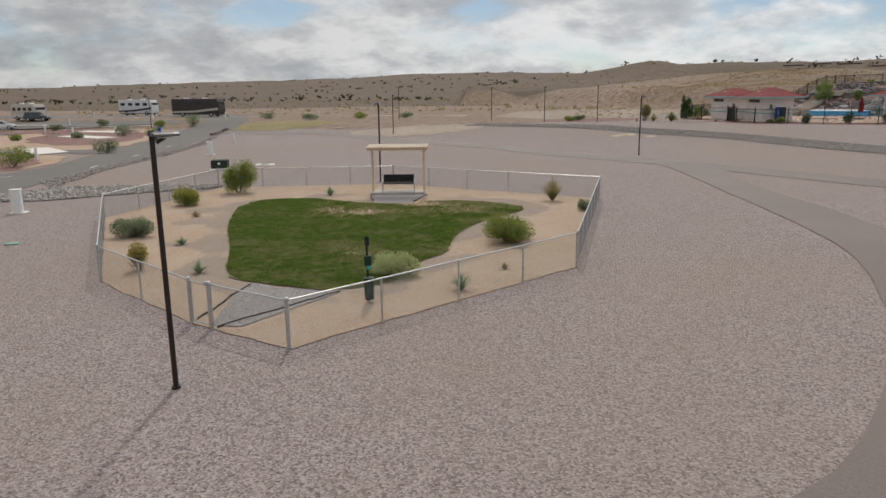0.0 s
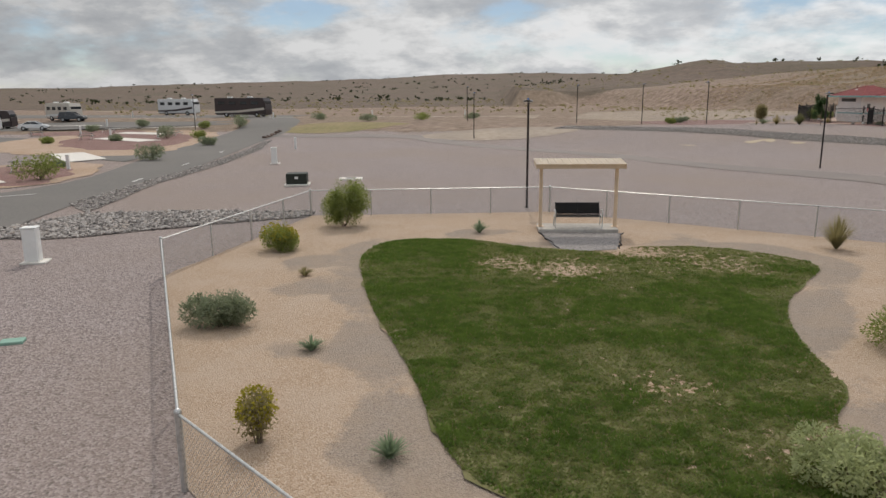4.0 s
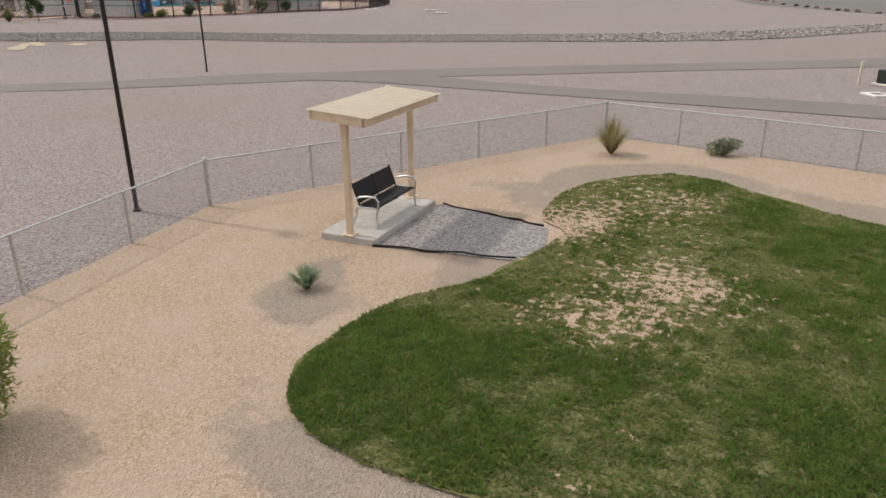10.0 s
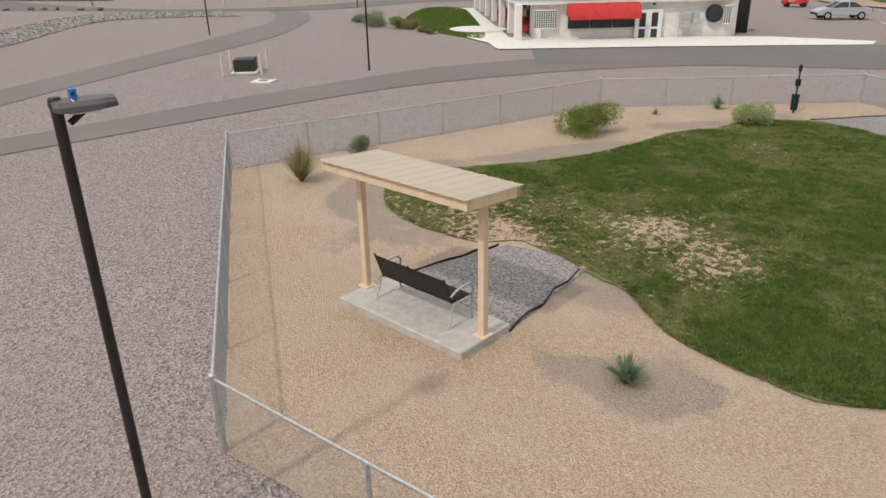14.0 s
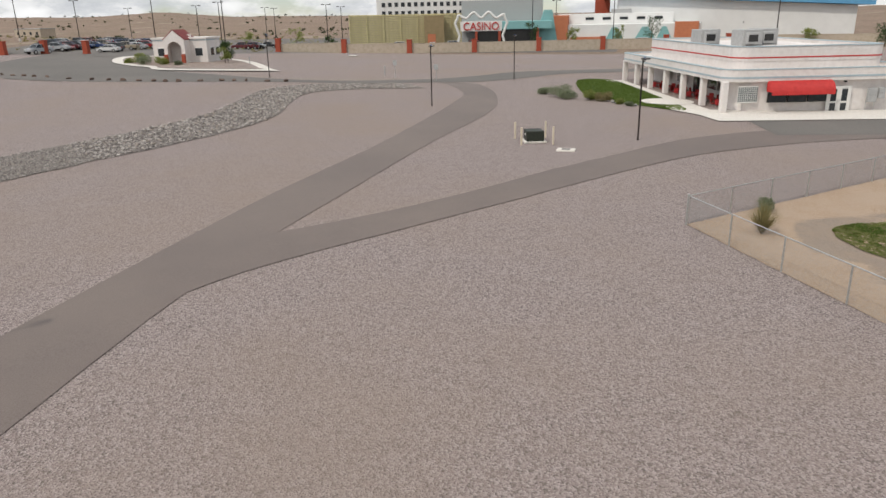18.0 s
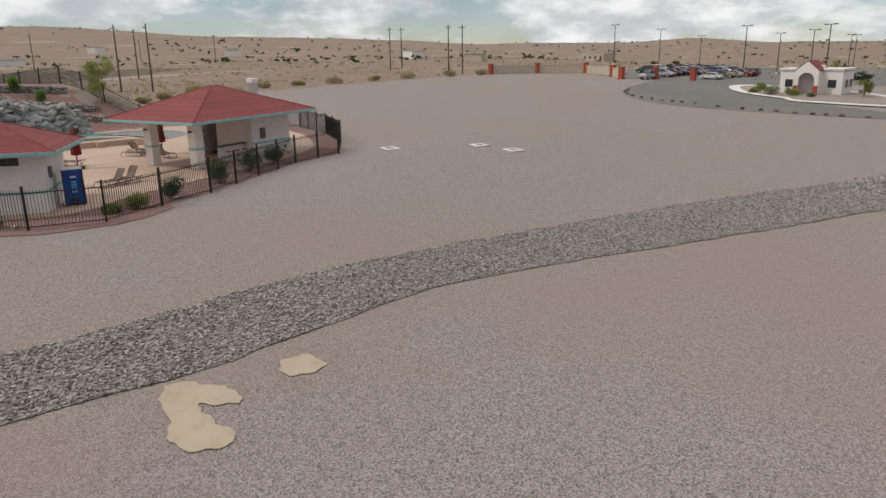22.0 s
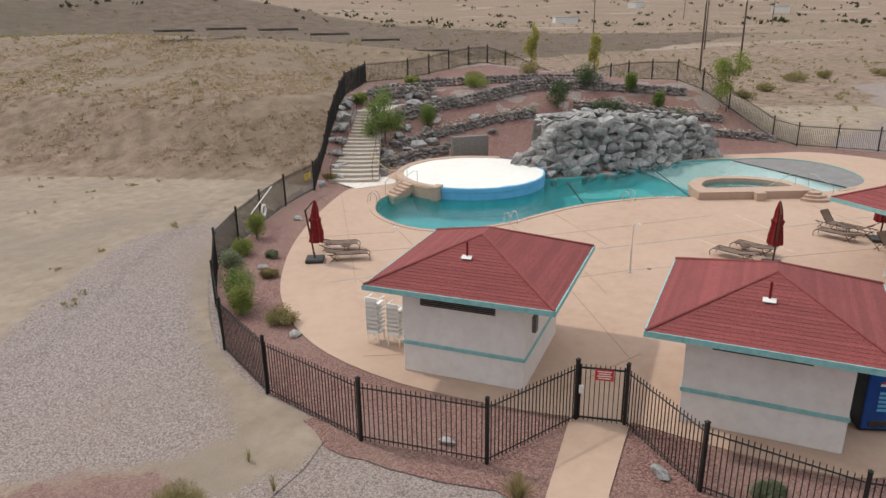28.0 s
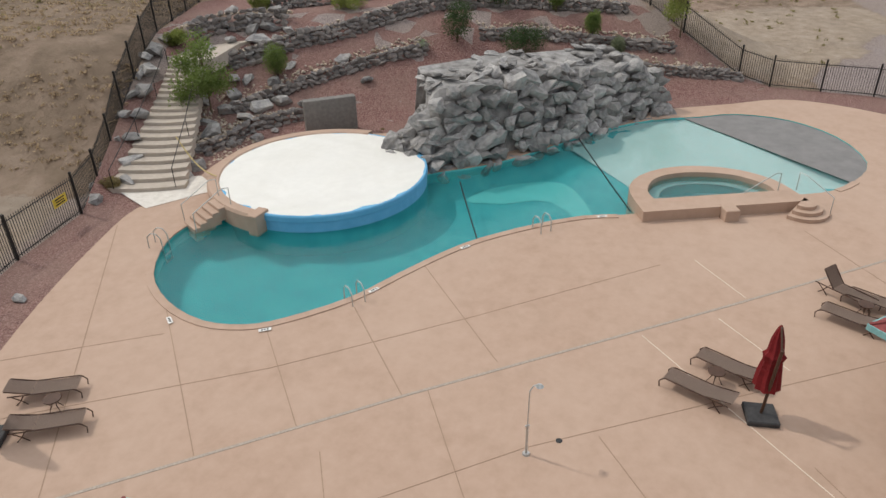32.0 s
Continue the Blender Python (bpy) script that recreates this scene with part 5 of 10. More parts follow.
def rim(name, poly, z0, z1, material, label, parent=None, category="wall"):
    bm = NB()
    lo = [bm.verts.new((x, y, z0)) for x, y in poly]
    hi = [bm.verts.new((x, y, z1)) for x, y in poly]
    n = len(poly)
    for i in range(n):
        bm.faces.new((lo[i], lo[(i + 1) % n], hi[(i + 1) % n], hi[i]))
    ob = link(name, bm, material, parent)
    return tagged(ob, label, category, kind="" if parent else "structure")


deck = patch("pool_deck", DECK, 1.6, 0.0, M_DECK, "tan coloured concrete pool deck", "deck", deck_z, holes=(POOL,))
rim("deck_edge", DECK, DECK_Z - 0.5, DECK_Z - 0.002, M_DECK, "tan concrete edge of the pool deck")


def basin_z(x, y):
    e = seg_dist(x, y, POOL, True)
    deep = 1.15 - 0.75 * sstep((x - 62.5) / 9.0) - 0.36 * sstep((x - 71.5) / 5.0)
    return WATER_Z - max(0.03, deep * sstep(e / 0.6 + 0.45))


patch("pool_basin", POOL, 0.7, 0.0, M_BASIN, "teal plastered pool basin", "pool", basin_z)
rim("pool_wall", POOL, WATER_Z - 1.2, DECK_Z - 0.003, M_BASINLT, "aqua tiled pool edge")
SHALLOW = [p for p in POOL if p[0] > 70.6]
patch("beach_entry", [(69.0, 102.4)] + SHALLOW + [(68.6, 107.0)], 0.8, 0.012, M_SHALLOW, "pale beach entry floor of the pool", "pool", basin_z)


def past_shelf(x, y):
    """Whether a place lies beyond the straight edge of the sun shelf."""
    return (72.0 - 78.4) * (y - 107.4) - (97.9 - 107.4) * (x - 78.4) > 0


SHELF = [p for p in POOL if past_shelf(*p)]
patch("grey_shelf", [(76.5 + (x - 76.5) * 1.012, 102.5 + (y - 102.5) * 1.012) for x, y in SHELF], 0.7, 0.0, M_SHELF, "grey sun shelf level with the deck at the shallow end", "pool", lambda x, y: WATER_Z + 0.045)
w = patch("pool_water", POOL, 1.0, 0.0, M_WATER, "clear turquoise pool water with light ripples", "water", lambda x, y: WATER_Z)
w.visible_shadow = False
patch("pool_step", smooth_loop([(64.8, 114.2), (66.6, 113.2), (68.0, 110.5), (66.2, 108.4), (64.6, 107.6), (66.2, 110.4), (65.2, 112.4)], 3), 0.5, 0.0, M_BASINLT, "light aqua underwater step", "pool", lambda x, y: basin_z(x, y) + 0.03)
for a, b in (((64.6, 114.4), (59.6, 110.9)), ((72.4, 111.2), (65.2, 106.3))):
    bm = NB()
    k = 20
    pts = [(a[0] + (b[0] - a[0]) * i / k, a[1] + (b[1] - a[1]) * i / k, WATER_Z + 0.03 - 0.02 * math.sin(math.pi * i / k)) for i in range(k + 1)]
    tube(bm, pts, 0.03, 6)
    tagged(link("lane_rope", bm, M_BLACK), "dark safety rope across the pool", "rope", "pool ropes")


def coping():
    bm = NB()
    n = len(POOL)
    cx, cy = 62, 109
    for i in range(n):
        (x0, y0), (x1, y1) = POOL[i], POOL[(i + 1) % n]
        if inside((x0 + x1) / 2, (y0 + y1) / 2, [(64.5, 106.6), (70.8, 106.8), (71.5, 98.6), (66, 99)]) or math.hypot((x0 + x1) / 2 - DISK[0], (y0 + y1) / 2 - DISK[1]) < 5.2:
            continue
        if past_shelf(x0, y0) or (x0 > 64 and y0 > 108.0 + (x0 - 78) * -0.3):
            continue
        L = math.hypot(x1 - x0, y1 - y0)
        nx_, ny_ = (y1 - y0) / L, -(x1 - x0) / L
        if inside((x0 + x1) / 2 + nx_ * 0.1, (y0 + y1) / 2 + ny_ * 0.1, POOL):
            nx_, ny_ = -nx_, -ny_
        box(bm, ((x0 + x1) / 2 + nx_ * 0.12, (y0 + y1) / 2 + ny_ * 0.12, DECK_Z + 0.004), (L + 0.03, 0.3, 0.06), math.degrees(math.atan2(y1 - y0, x1 - x0)))
    return tagged(link("pool_coping", bm, M_DECK), "smooth tan coping round the pool edge", "coping", kind="structure")


coping()


# saw-cut joints and the trench drain in the deck
def strips(name, lines, width, material, label, z=DECK_Z + 0.004):
    bm = NB()
    for (x0, y0), (x1, y1) in lines:
        L = math.hypot(x1 - x0, y1 - y0)
        box(bm, ((x0 + x1) / 2, (y0 + y1) / 2, z), (L, width, 0.008), math.degrees(math.atan2(y1 - y0, x1 - x0)))
    return tagged(link(name, bm, material), label, "joint", kind="structure")


M_JOINT = mat("dark_joint", [(0.27, 0.185, 0.13), (0.35, 0.245, 0.175)], 12, "noise", 0.95, 0.0)
M_JOINTLT = mat("pale_joint", [(0.62, 0.53, 0.42), (0.7, 0.6, 0.5)], 8, "noise", 0.95, 0.0)
M_DRAIN = mat("grey_drain", [(0.32, 0.27, 0.23), (0.42, 0.36, 0.3)], 30, "cells", 0.8, 0.2)
strips("saw_joint", [((42.4, 114.4), (53.9, 125.5)), ((44.2, 118.5), (49.6, 113.1)), ((49.6, 113.1), (55.0, 108.7)), ((55.0, 108.7), (61.2, 104.0)), ((45.8, 112.5), (50.9, 119.3)), ((47.9, 110.7), (51.4, 115.0)), ((50.4, 108.8), (53.5, 112.7)), ((53.1, 107.0), (57.1, 112.0)), ((45.8, 121.1), (49.3, 117.5)),
                   ((47.0, 104.6), (51.0, 108.3)), ((50.2, 104.8), (58.6, 96.5)), ((40.0, 108.9), (42.8, 114.6)), ((44.0, 106.5), (47.5, 109.6)), ((43.8, 109.8), (50.2, 104.8)), ((42.0, 101.8), (47.2, 106.6)), ((46.5, 97.5), (51.5, 103.2)), ((38.3, 103.0), (42.5, 101.6)), ((38.8, 107.5), (37.2, 109.6)), ((58.6, 96.5), (64.0, 91.5)), ((48.0, 92.5), (53.0, 98.0)), ((59.5, 92.5), (66.5, 99.5))], 0.022, M_JOINT, "dark saw-cut joints in the deck")
strips("saw_joint", [((56.5, 103.4), (52.2, 97.5)), ((62.1, 102.9), (60.3, 100.8)), ((58.6, 101.4), (56.8, 99.0))], 0.03, M_JOINTLT, "pale sealed joints in the deck")
strips("trench_drain", [((41.8, 115.5), (50.5, 108.7)), ((50.5, 108.7), (59.7, 101.1)), ((59.7, 101.1), (66.8, 95.4))], 0.1, M_DRAIN, "long grey trench drain across the deck", DECK_Z + 0.006)
for x, y, rz in ((49.9, 117.9, 60), (51.0, 114.6, -45), (54.7, 112.7, -20), (59.0, 111.2, -30), (64.0, 107.2, -50)):
    m = tagged(link("depth_marker", box(NB(), (0, 0, 0), (0.42, 0.16, 0.012), 0, 0.003), M_WHITE), "small white depth marker tile on the coping", "tile", "depth markers")
    m.matrix_basis = pose(x, y, DECK_Z + 0.04, 0, 0, rz)
    for i in (-0.09, 0.0, 0.1):
        link("glyph_bar", box(NB(), (i, 0, 0.009), (0.05, 0.08, 0.006)), M_DARK, m)


def splash_disk():
    cx, cy, r = DISK
    t = thing("raised_pool", "round raised pool under a white cover with a blue wall", "pool", at=(cx, cy, DECK_Z))
    k = 72
    bm = NB()
    prev = None
    rings = []
    for zz, rr in ((-0.12, r), (0.34, r), (0.38, r + 0.04), (0.6, r + 0.04), (0.66, r), (0.66, r - 0.3), (0.55, r - 0.32)):
        rings.append([bm.verts.new((rr * math.cos(2 * math.pi * i / k), rr * math.sin(2 * math.pi * i / k), zz)) for i in range(k)])
    for a, b in zip(rings, rings[1:]):
        for i in range(k):
            bm.faces.new((a[i], a[(i + 1) % k], b[(i + 1) % k], b[i]))
    part("wall", bm, M_SKYBLUE, t, "sky blue painted wall")
    bm = NB()
    grid = []
    for j in range(15):
        rr = (r - 0.08) * j / 14
        grid.append([bm.verts.new((rr * math.cos(2 * math.pi * i / k), rr * math.sin(2 * math.pi * i / k), 0.66 + 0.1 * math.sin(math.pi * 0.5 * (1 - j / 14)) + 0.015 * noise.noise(Vector((rr * math.cos(6.283 * i / k), rr * math.sin(6.283 * i / k), 1))))) for i in range(k)])
    for a, b in zip(grid[1:], grid[2:]):
        for i in range(k):
            bm.faces.new((a[i], a[(i + 1) % k], b[(i + 1) % k], b[i]))
    bm.faces.new(grid[1])
    bmesh.ops.recalc_face_normals(bm, faces=bm.faces)
    c = part("cover", bm, M_COVER, t, "taut white pool cover")
    for f in c.data.polygons:
        f.use_smooth = True
    part("footing", rod(NB(), (0, 0, -1.3), (0, 0, -0.11), r, r, 72), M_BASIN, t, "teal plastered footing under water")
    # tan coping round the back half
    bm = NB()
    sec = ((r + 0.42, -0.1), (r + 0.42, 0.6), (r + 0.34, 0.72), (r - 0.1, 0.72), (r - 0.16, 0.66))
    loops = [[bm.verts.new((q * math.cos(radians(8 + i * 4)), q * math.sin(radians(8 + i * 4)), zz)) for q, zz in sec] for i in range(45)]
    for l0, l1 in zip(loops, loops[1:]):
        for i in range(len(sec) - 1):
            bm.faces.new((l0[i], l1[i], l1[i + 1], l0[i + 1]))
    bm.faces.new(loops[0])
    bm.faces.new(loops[-1][::-1])
    bmesh.ops.recalc_face_normals(bm, faces=bm.faces)
    part("coping", bm, M_DECK, t, "tan rounded coping")
    turn = pose(0, 0, 0, 0, 0, 160)
    for j in range(5):
        part("step", box(NB(), (r + 0.5 + 0.3 * j, 0.0, 0.66 - 0.14 * j - 0.3), (0.34, 1.1, 0.6), 0, 0.02, m=turn), M_DECK, t)
    part("end_pier", box(NB(), (r + 0.15, 0, 0.3), (0.9, 0.5, 0.95), 0, 0.03, m=pose(0, 0, 0, 0, 0, 185)), M_DECK, t)
    for s in (-0.6, 0.6):
        part("grab_rail", tube(NB(), [turn @ Vector(q) for q in ((r + 0.1, s, 0.72), (r + 0.1, s, 1.5), (r + 0.4, s, 1.55), (r + 1.8, s, 0.85), (r + 1.8, s, 0.0))], 0.022, 8), M_GALV, t)
    return t


splash_disk()


def spa():
    t = thing("spa_pool", "raised tan spa with a D-shaped rim and grey-green water", "spa", at=(0, 0, 0))
    out = smooth_loop([(64.3, 105.55), (66.3, 106.75), (68.2, 106.6), (69.8, 105.3), (70.55, 103.2), (70.1, 101.2), (68.5, 99.6)], 5, False)
    inn = smooth_loop([(65.75, 105.5), (66.6, 106.0), (68.0, 105.95), (69.2, 104.9), (69.85, 103.1), (69.5, 101.6), (68.9, 101.0)], 5, False)
    bm = NB()
    lo = [bm.verts.new((x, y, DECK_Z - 1.2)) for x, y in out]
    hi = [bm.verts.new((x, y, DECK_Z + 0.48)) for x, y in out]
    ih = [bm.verts.new((x, y, DECK_Z + 0.48)) for x, y in inn]
    il = [bm.verts.new((x, y, DECK_Z - 0.6)) for x, y in inn]
    n = len(out)
    for i in range(n):
        j = (i + 1) % n
        bm.faces.new((lo[i], lo[j], hi[j], hi[i]))
        bm.faces.new((hi[i], hi[j], ih[j], ih[i]))
        bm.faces.new((ih[i], ih[j], il[j], il[i]))
    bm.faces.new(il)
    bmesh.ops.recalc_face_normals(bm, faces=bm.faces)
    part("rim_wall", bm, M_DECK, t)
    bm = NB()
    fw = bm.faces.new([bm.verts.new((x, y, DECK_Z + 0.25)) for x, y in inn])
    fw.normal_update()
    if fw.normal.z < 0:
        fw.normal_flip()
    part("spa_water", bm, M_WATER, t, "grey-green spa water").visible_shadow = False
    bm = NB()
    mid = [(67.9 + (x - 67.9) * 0.8, 103.6 + (y - 103.6) * 0.8) for x, y in inn]
    for i in range(n):
        j = (i + 1) % n
        bm.faces.new([bm.verts.new(p) for p in ((*inn[i], DECK_Z + 0.05), (*inn[j], DECK_Z + 0.05), (*mid[j], DECK_Z + 0.05), (*mid[i], DECK_Z + 0.05))])
    bm.faces.new([bm.verts.new((x, y, DECK_Z - 0.5)) for x, y in mid])
    part("bench_ledge", bm, mat("grey_green_plaster", [(0.27, 0.32, 0.3), (0.34, 0.39, 0.36)], 2, "noise", 0.7, 0.1), t, "grey-green plaster bench")
    part("pier", box(NB(), (66.3, 102.45, DECK_Z + 0.24), (0.75, 0.62, 0.54), 35, 0.03), M_DECK, t)
    for j in range(3):
        bm = NB()
        rr = 1.05 - 0.28 * j
        pts = [(68.35 + rr * 1.25 * math.cos(a) * 0.8 - 0.1, 99.75 + rr * math.sin(a)) for a in [radians(150 + 18 * q) for q in range(13)]]
        prism(bm, pts, DECK_Z + 0.16 * j, DECK_Z + 0.16 * (j + 1))
        part("step", bm, M_DECK, t)
    part("grab_rail", tube(NB(), [(69.0, 100.9, DECK_Z + 0.48), (69.0, 100.9, DECK_Z + 1.3), (68.8, 101.1, DECK_Z + 1.32), (67.7, 102.2, DECK_Z + 0.6)], 0.022, 8), M_GALV, t)
    part("grab_rail", tube(NB(), [(69.4, 100.2, DECK_Z + 0.48), (69.4, 100.2, DECK_Z + 1.3), (69.2, 99.9, DECK_Z + 1.3), (68.6, 98.7, DECK_Z + 0.75), (68.6, 98.7, DECK_Z)], 0.022, 8), M_GALV, t)
    return t


spa()


def pool_ladder(x, y, rz):
    t = thing("pool_ladder", "polished steel pool grab rails", "ladder", "pool ladders", (x, y, DECK_Z), rz)
    for s in (-0.25, 0.25):
        part("rail", tube(NB(), [(s, -0.35, 0.0), (s, -0.33, 0.5), (s, -0.15, 0.68), (s, 0.1, 0.66), (s, 0.24, 0.45), (s, 0.26, -0.3), (s, 0.26, -1.0)], 0.024, 8), M_GALV, t)
    for zz in (-0.35, -0.65):
        part("rung", box(NB(), (0, 0.26, zz), (0.5, 0.1, 0.03), 0, 0.005), M_GALV, t)
    return t


pool_ladder(53.9, 113.0, -25)
pool_ladder(61.8, 109.1, -32)
pool_ladder(53.5, 122.4, 200)


# ---- rocks ----
def rock_mesh(name, seed, material, sx=1.0, sy=0.85, sz=0.72, n=14, rough=0.0):
    """A broken stone: a faceted hull, its faces chipped when rough."""
    rng = random.Random(seed)
    bm = NB()
    for _ in range(n):
        v = Vector((rng.gauss(0, 1), rng.gauss(0, 1), rng.gauss(0, 1))).normalized() * rng.uniform(0.82, 1.12)
        bm.verts.new((v.x * sx, v.y * sy, v.z * sz))
    r = bmesh.ops.convex_hull(bm, input=bm.verts)
    bmesh.ops.delete(bm, geom=[e for e in r["geom_interior"] if isinstance(e, bmesh.types.BMVert)], context="VERTS")
    if rough:
        bmesh.ops.subdivide_edges(bm, edges=bm.edges[:], cuts=2, use_grid_fill=True)
        bmesh.ops.triangulate(bm, faces=bm.faces[:])
        for v in bm.verts:
            d = v.co.normalized()
            v.co -= d * rough * (0.5 + 0.9 * abs(noise.noise(v.co * 1.7 + Vector((seed, 0, 0)))) + 0.5 * noise.noise(v.co * 4.5 + Vector((0, seed, 0))))
    else:
        bmesh.ops.bevel(bm, geom=bm.edges[:], offset=0.035, segments=1, affect="EDGES")
    me = bpy.data.meshes.new(name)
    bm.to_mesh(me)
    bm.free()
    me.materials.append(material)
    return me


BOULDERS = [rock_mesh("boulder", 100 + i, M_ROCK, 1.06, 0.9, 0.78, 15, 0.14) for i in range(10)]
DRIVE_ROCKS = [rock_mesh("boulder", 150 + i, M_DRIVEROCK) for i in range(4)]
STONES = [rock_mesh("stone", 200 + i, M_LAVA, 1.0, 0.8, 0.7, 14) for i in range(10)]


def along(line, step):
    """Points and headings at even steps on a plan line."""
    out, left = [], 0.0
    for (x0, y0), (x1, y1) in zip(line, line[1:]):
        L = math.hypot(x1 - x0, y1 - y0)
        d = left
        while d < L:
            out.append((x0 + (x1 - x0) * d / L, y0 + (y1 - y0) * d / L, math.degrees(math.atan2(y1 - y0, x1 - x0))))
            d += step
        left = d - L
    return out


def waterfall():
    rng = random.Random(8)
    t = thing("rock_waterfall", "piled grey boulder wall with a waterfall recess above the pool", "rock wall", at=(0, 0, 0))
    front = smooth_loop([(65.2, 118.4), (65.8, 116.6), (67.4, 115.2), (69.6, 113.8), (72.4, 112.3), (75.2, 111.2), (77.6, 109.6), (79.0, 108.6)], 5, False)
    total = sum(math.hypot(b[0] - a[0], b[1] - a[1]) for a, b in zip(front, front[1:]))

    def top_h(u):
        return 1.5 + 2.2 * sstep(u / 0.22) - 0.75 * sstep((u - 0.5) / 0.3) - 0.6 * sstep((u - 0.9) / 0.1)

    # core behind the boulders
    bm = NB()
    cols = []
    k = len(front)
    for i, (x, y) in enumerate(front):
        a, b = front[max(0, i - 1)], front[min(k - 1, i + 1)]
        L = math.hypot(b[0] - a[0], b[1] - a[1])
        nx_, ny_ = -(b[1] - a[1]) / L, (b[0] - a[0]) / L
        if nx_ + ny_ < 0:
            nx_, ny_ = -nx_, -ny_
        hh = top_h(i / (k - 1))
        cols.append([bm.verts.new(p) for p in ((x - nx_ * 0.55, y - ny_ * 0.55, DECK_Z - 1.375), (x + nx_ * 0.05, y + ny_ * 0.05, DECK_Z + hh * 0.5), (x + nx_ * 1.2, y + ny_ * 1.2, DECK_Z + hh - 0.25), (x + nx_ * 4.6, y + ny_ * 4.6, DECK_Z + hh + 0.0), (x + nx_ * 6.0, y + ny_ * 6.0, DECK_Z - 0.575))])
    for c0, c1 in zip(cols, cols[1:]):
        for j in range(4):
            bm.faces.new((c0[j], c1[j], c1[j + 1], c0[j + 1]))
    bm.faces.new(cols[0])
    bm.faces.new(cols[-1][::-1])
    bmesh.ops.recalc_face_normals(bm, faces=bm.faces)
    part("rock_core", bm, M_ROCK, t)
    count = 0
    for row in range(7):
        zf = row / 6.0
        pts = along(front, 0.72 if row < 6 else 0.85)
        for q, (x, y, hd) in enumerate(pts):
            u = q / max(1, len(pts) - 1)
            hh = top_h(u)
            z = DECK_Z - 0.3 + hh * zf * 1.02
            back = -0.95 + 1.35 * zf + rng.uniform(-0.1, 0.1)
            nx_, ny_ = -math.sin(radians(hd)), math.cos(radians(hd))
            if nx_ + ny_ < 0:
                nx_, ny_ = -nx_, -ny_
            if 0.30 < u < 0.36 and zf < 0.75:
                back += 0.6
            s = rng.uniform(0.44, 0.76) * (0.8 + 0.2 * hh / 3)
            jx = rng.uniform(-0.3, 0.3)
            px, py = x + nx_ * back + math.cos(radians(hd)) * jx, y + ny_ * back + math.sin(radians(hd)) * jx
            b = shared("boulder", BOULDERS[rng.randrange(10)], t, pose(px, py, z, rng.uniform(-35, 35), rng.uniform(-30, 30), hd + rng.uniform(-40, 40)) @ Matrix.Diagonal((s * rng.uniform(0.9, 1.45), s * rng.uniform(0.85, 1.1), s * rng.uniform(0.75, 1.15), 1)))
            count += 1
    for q in range(70):
        u = rng.random()
        x, y, hd = along(front, 0.2)[int(u * (len(along(front, 0.2)) - 1))]
        nx_, ny_ = -math.sin(radians(hd)), math.cos(radians(hd))
        if nx_ + ny_ < 0:
            nx_, ny_ = -nx_, -ny_
        bk = rng.uniform(1.2, 4.6)
        s = rng.uniform(0.25, 0.5)
        shared("boulder", BOULDERS[rng.randrange(10)], t, pose(x + nx_ * bk, y + ny_ * bk, DECK_Z + top_h(u) - 0.05 + rng.uniform(0, 0.2), rng.uniform(-25, 25), rng.uniform(-25, 25), rng.uniform(0, 360)) @ Matrix.Diagonal((s * 1.5, s * 1.1, s * 0.6, 1)))
    return t


waterfall()


def stone_wall(line, h, rows, seed, s0=0.2, s1=0.36, cobble=True):
    """A dry-laid retaining wall on the slope, each stone its own piece, with cobbles along its top."""
    rng = random.Random(seed)
    line = smooth_loop(line, 4, False)
    t = thing("stone_terrace_wall", "dry-laid dark grey stone terrace wall with cobble along its top", "stone wall", "terrace walls")
    tops = []
    for row in range(rows):
        for x, y, hd in along(line, 0.42):
            s = rng.uniform(s0, s1)
            nx_, ny_ = -math.sin(radians(hd)), math.cos(radians(hd))
            if nx_ + ny_ < 0:
                nx_, ny_ = -nx_, -ny_
            z = ground_z(x, y) + h * (row + 0.35) / rows
            bk = 0.12 * row
            shared("stone", STONES[rng.randrange(10)], t, pose(x + nx_ * bk + rng.uniform(-0.1, 0.1), y + ny_ * bk + rng.uniform(-0.06, 0.06), z, rng.uniform(-20, 20), rng.uniform(-20, 20), hd + rng.uniform(-25, 25)) @ Matrix.Diagonal((s * rng.uniform(1.0, 1.5), s, s * rng.uniform(0.8, 1.1), 1)))
            if row == rows - 1:
                for _ in range(11):
                    bb = rng.uniform(0.15, 1.0)
                    px, py = x + nx_ * (bk + bb) + rng.uniform(-0.3, 0.3), y + ny_ * (bk + bb) + rng.uniform(-0.3, 0.3)
                    tops.append((px, py, max(ground_z(px, py) + 0.05, ground_z(x, y) + h * max(0.0, 1 - bb * 0.3) * 0.8), rng.uniform(0.07, 0.15)))
    return tops


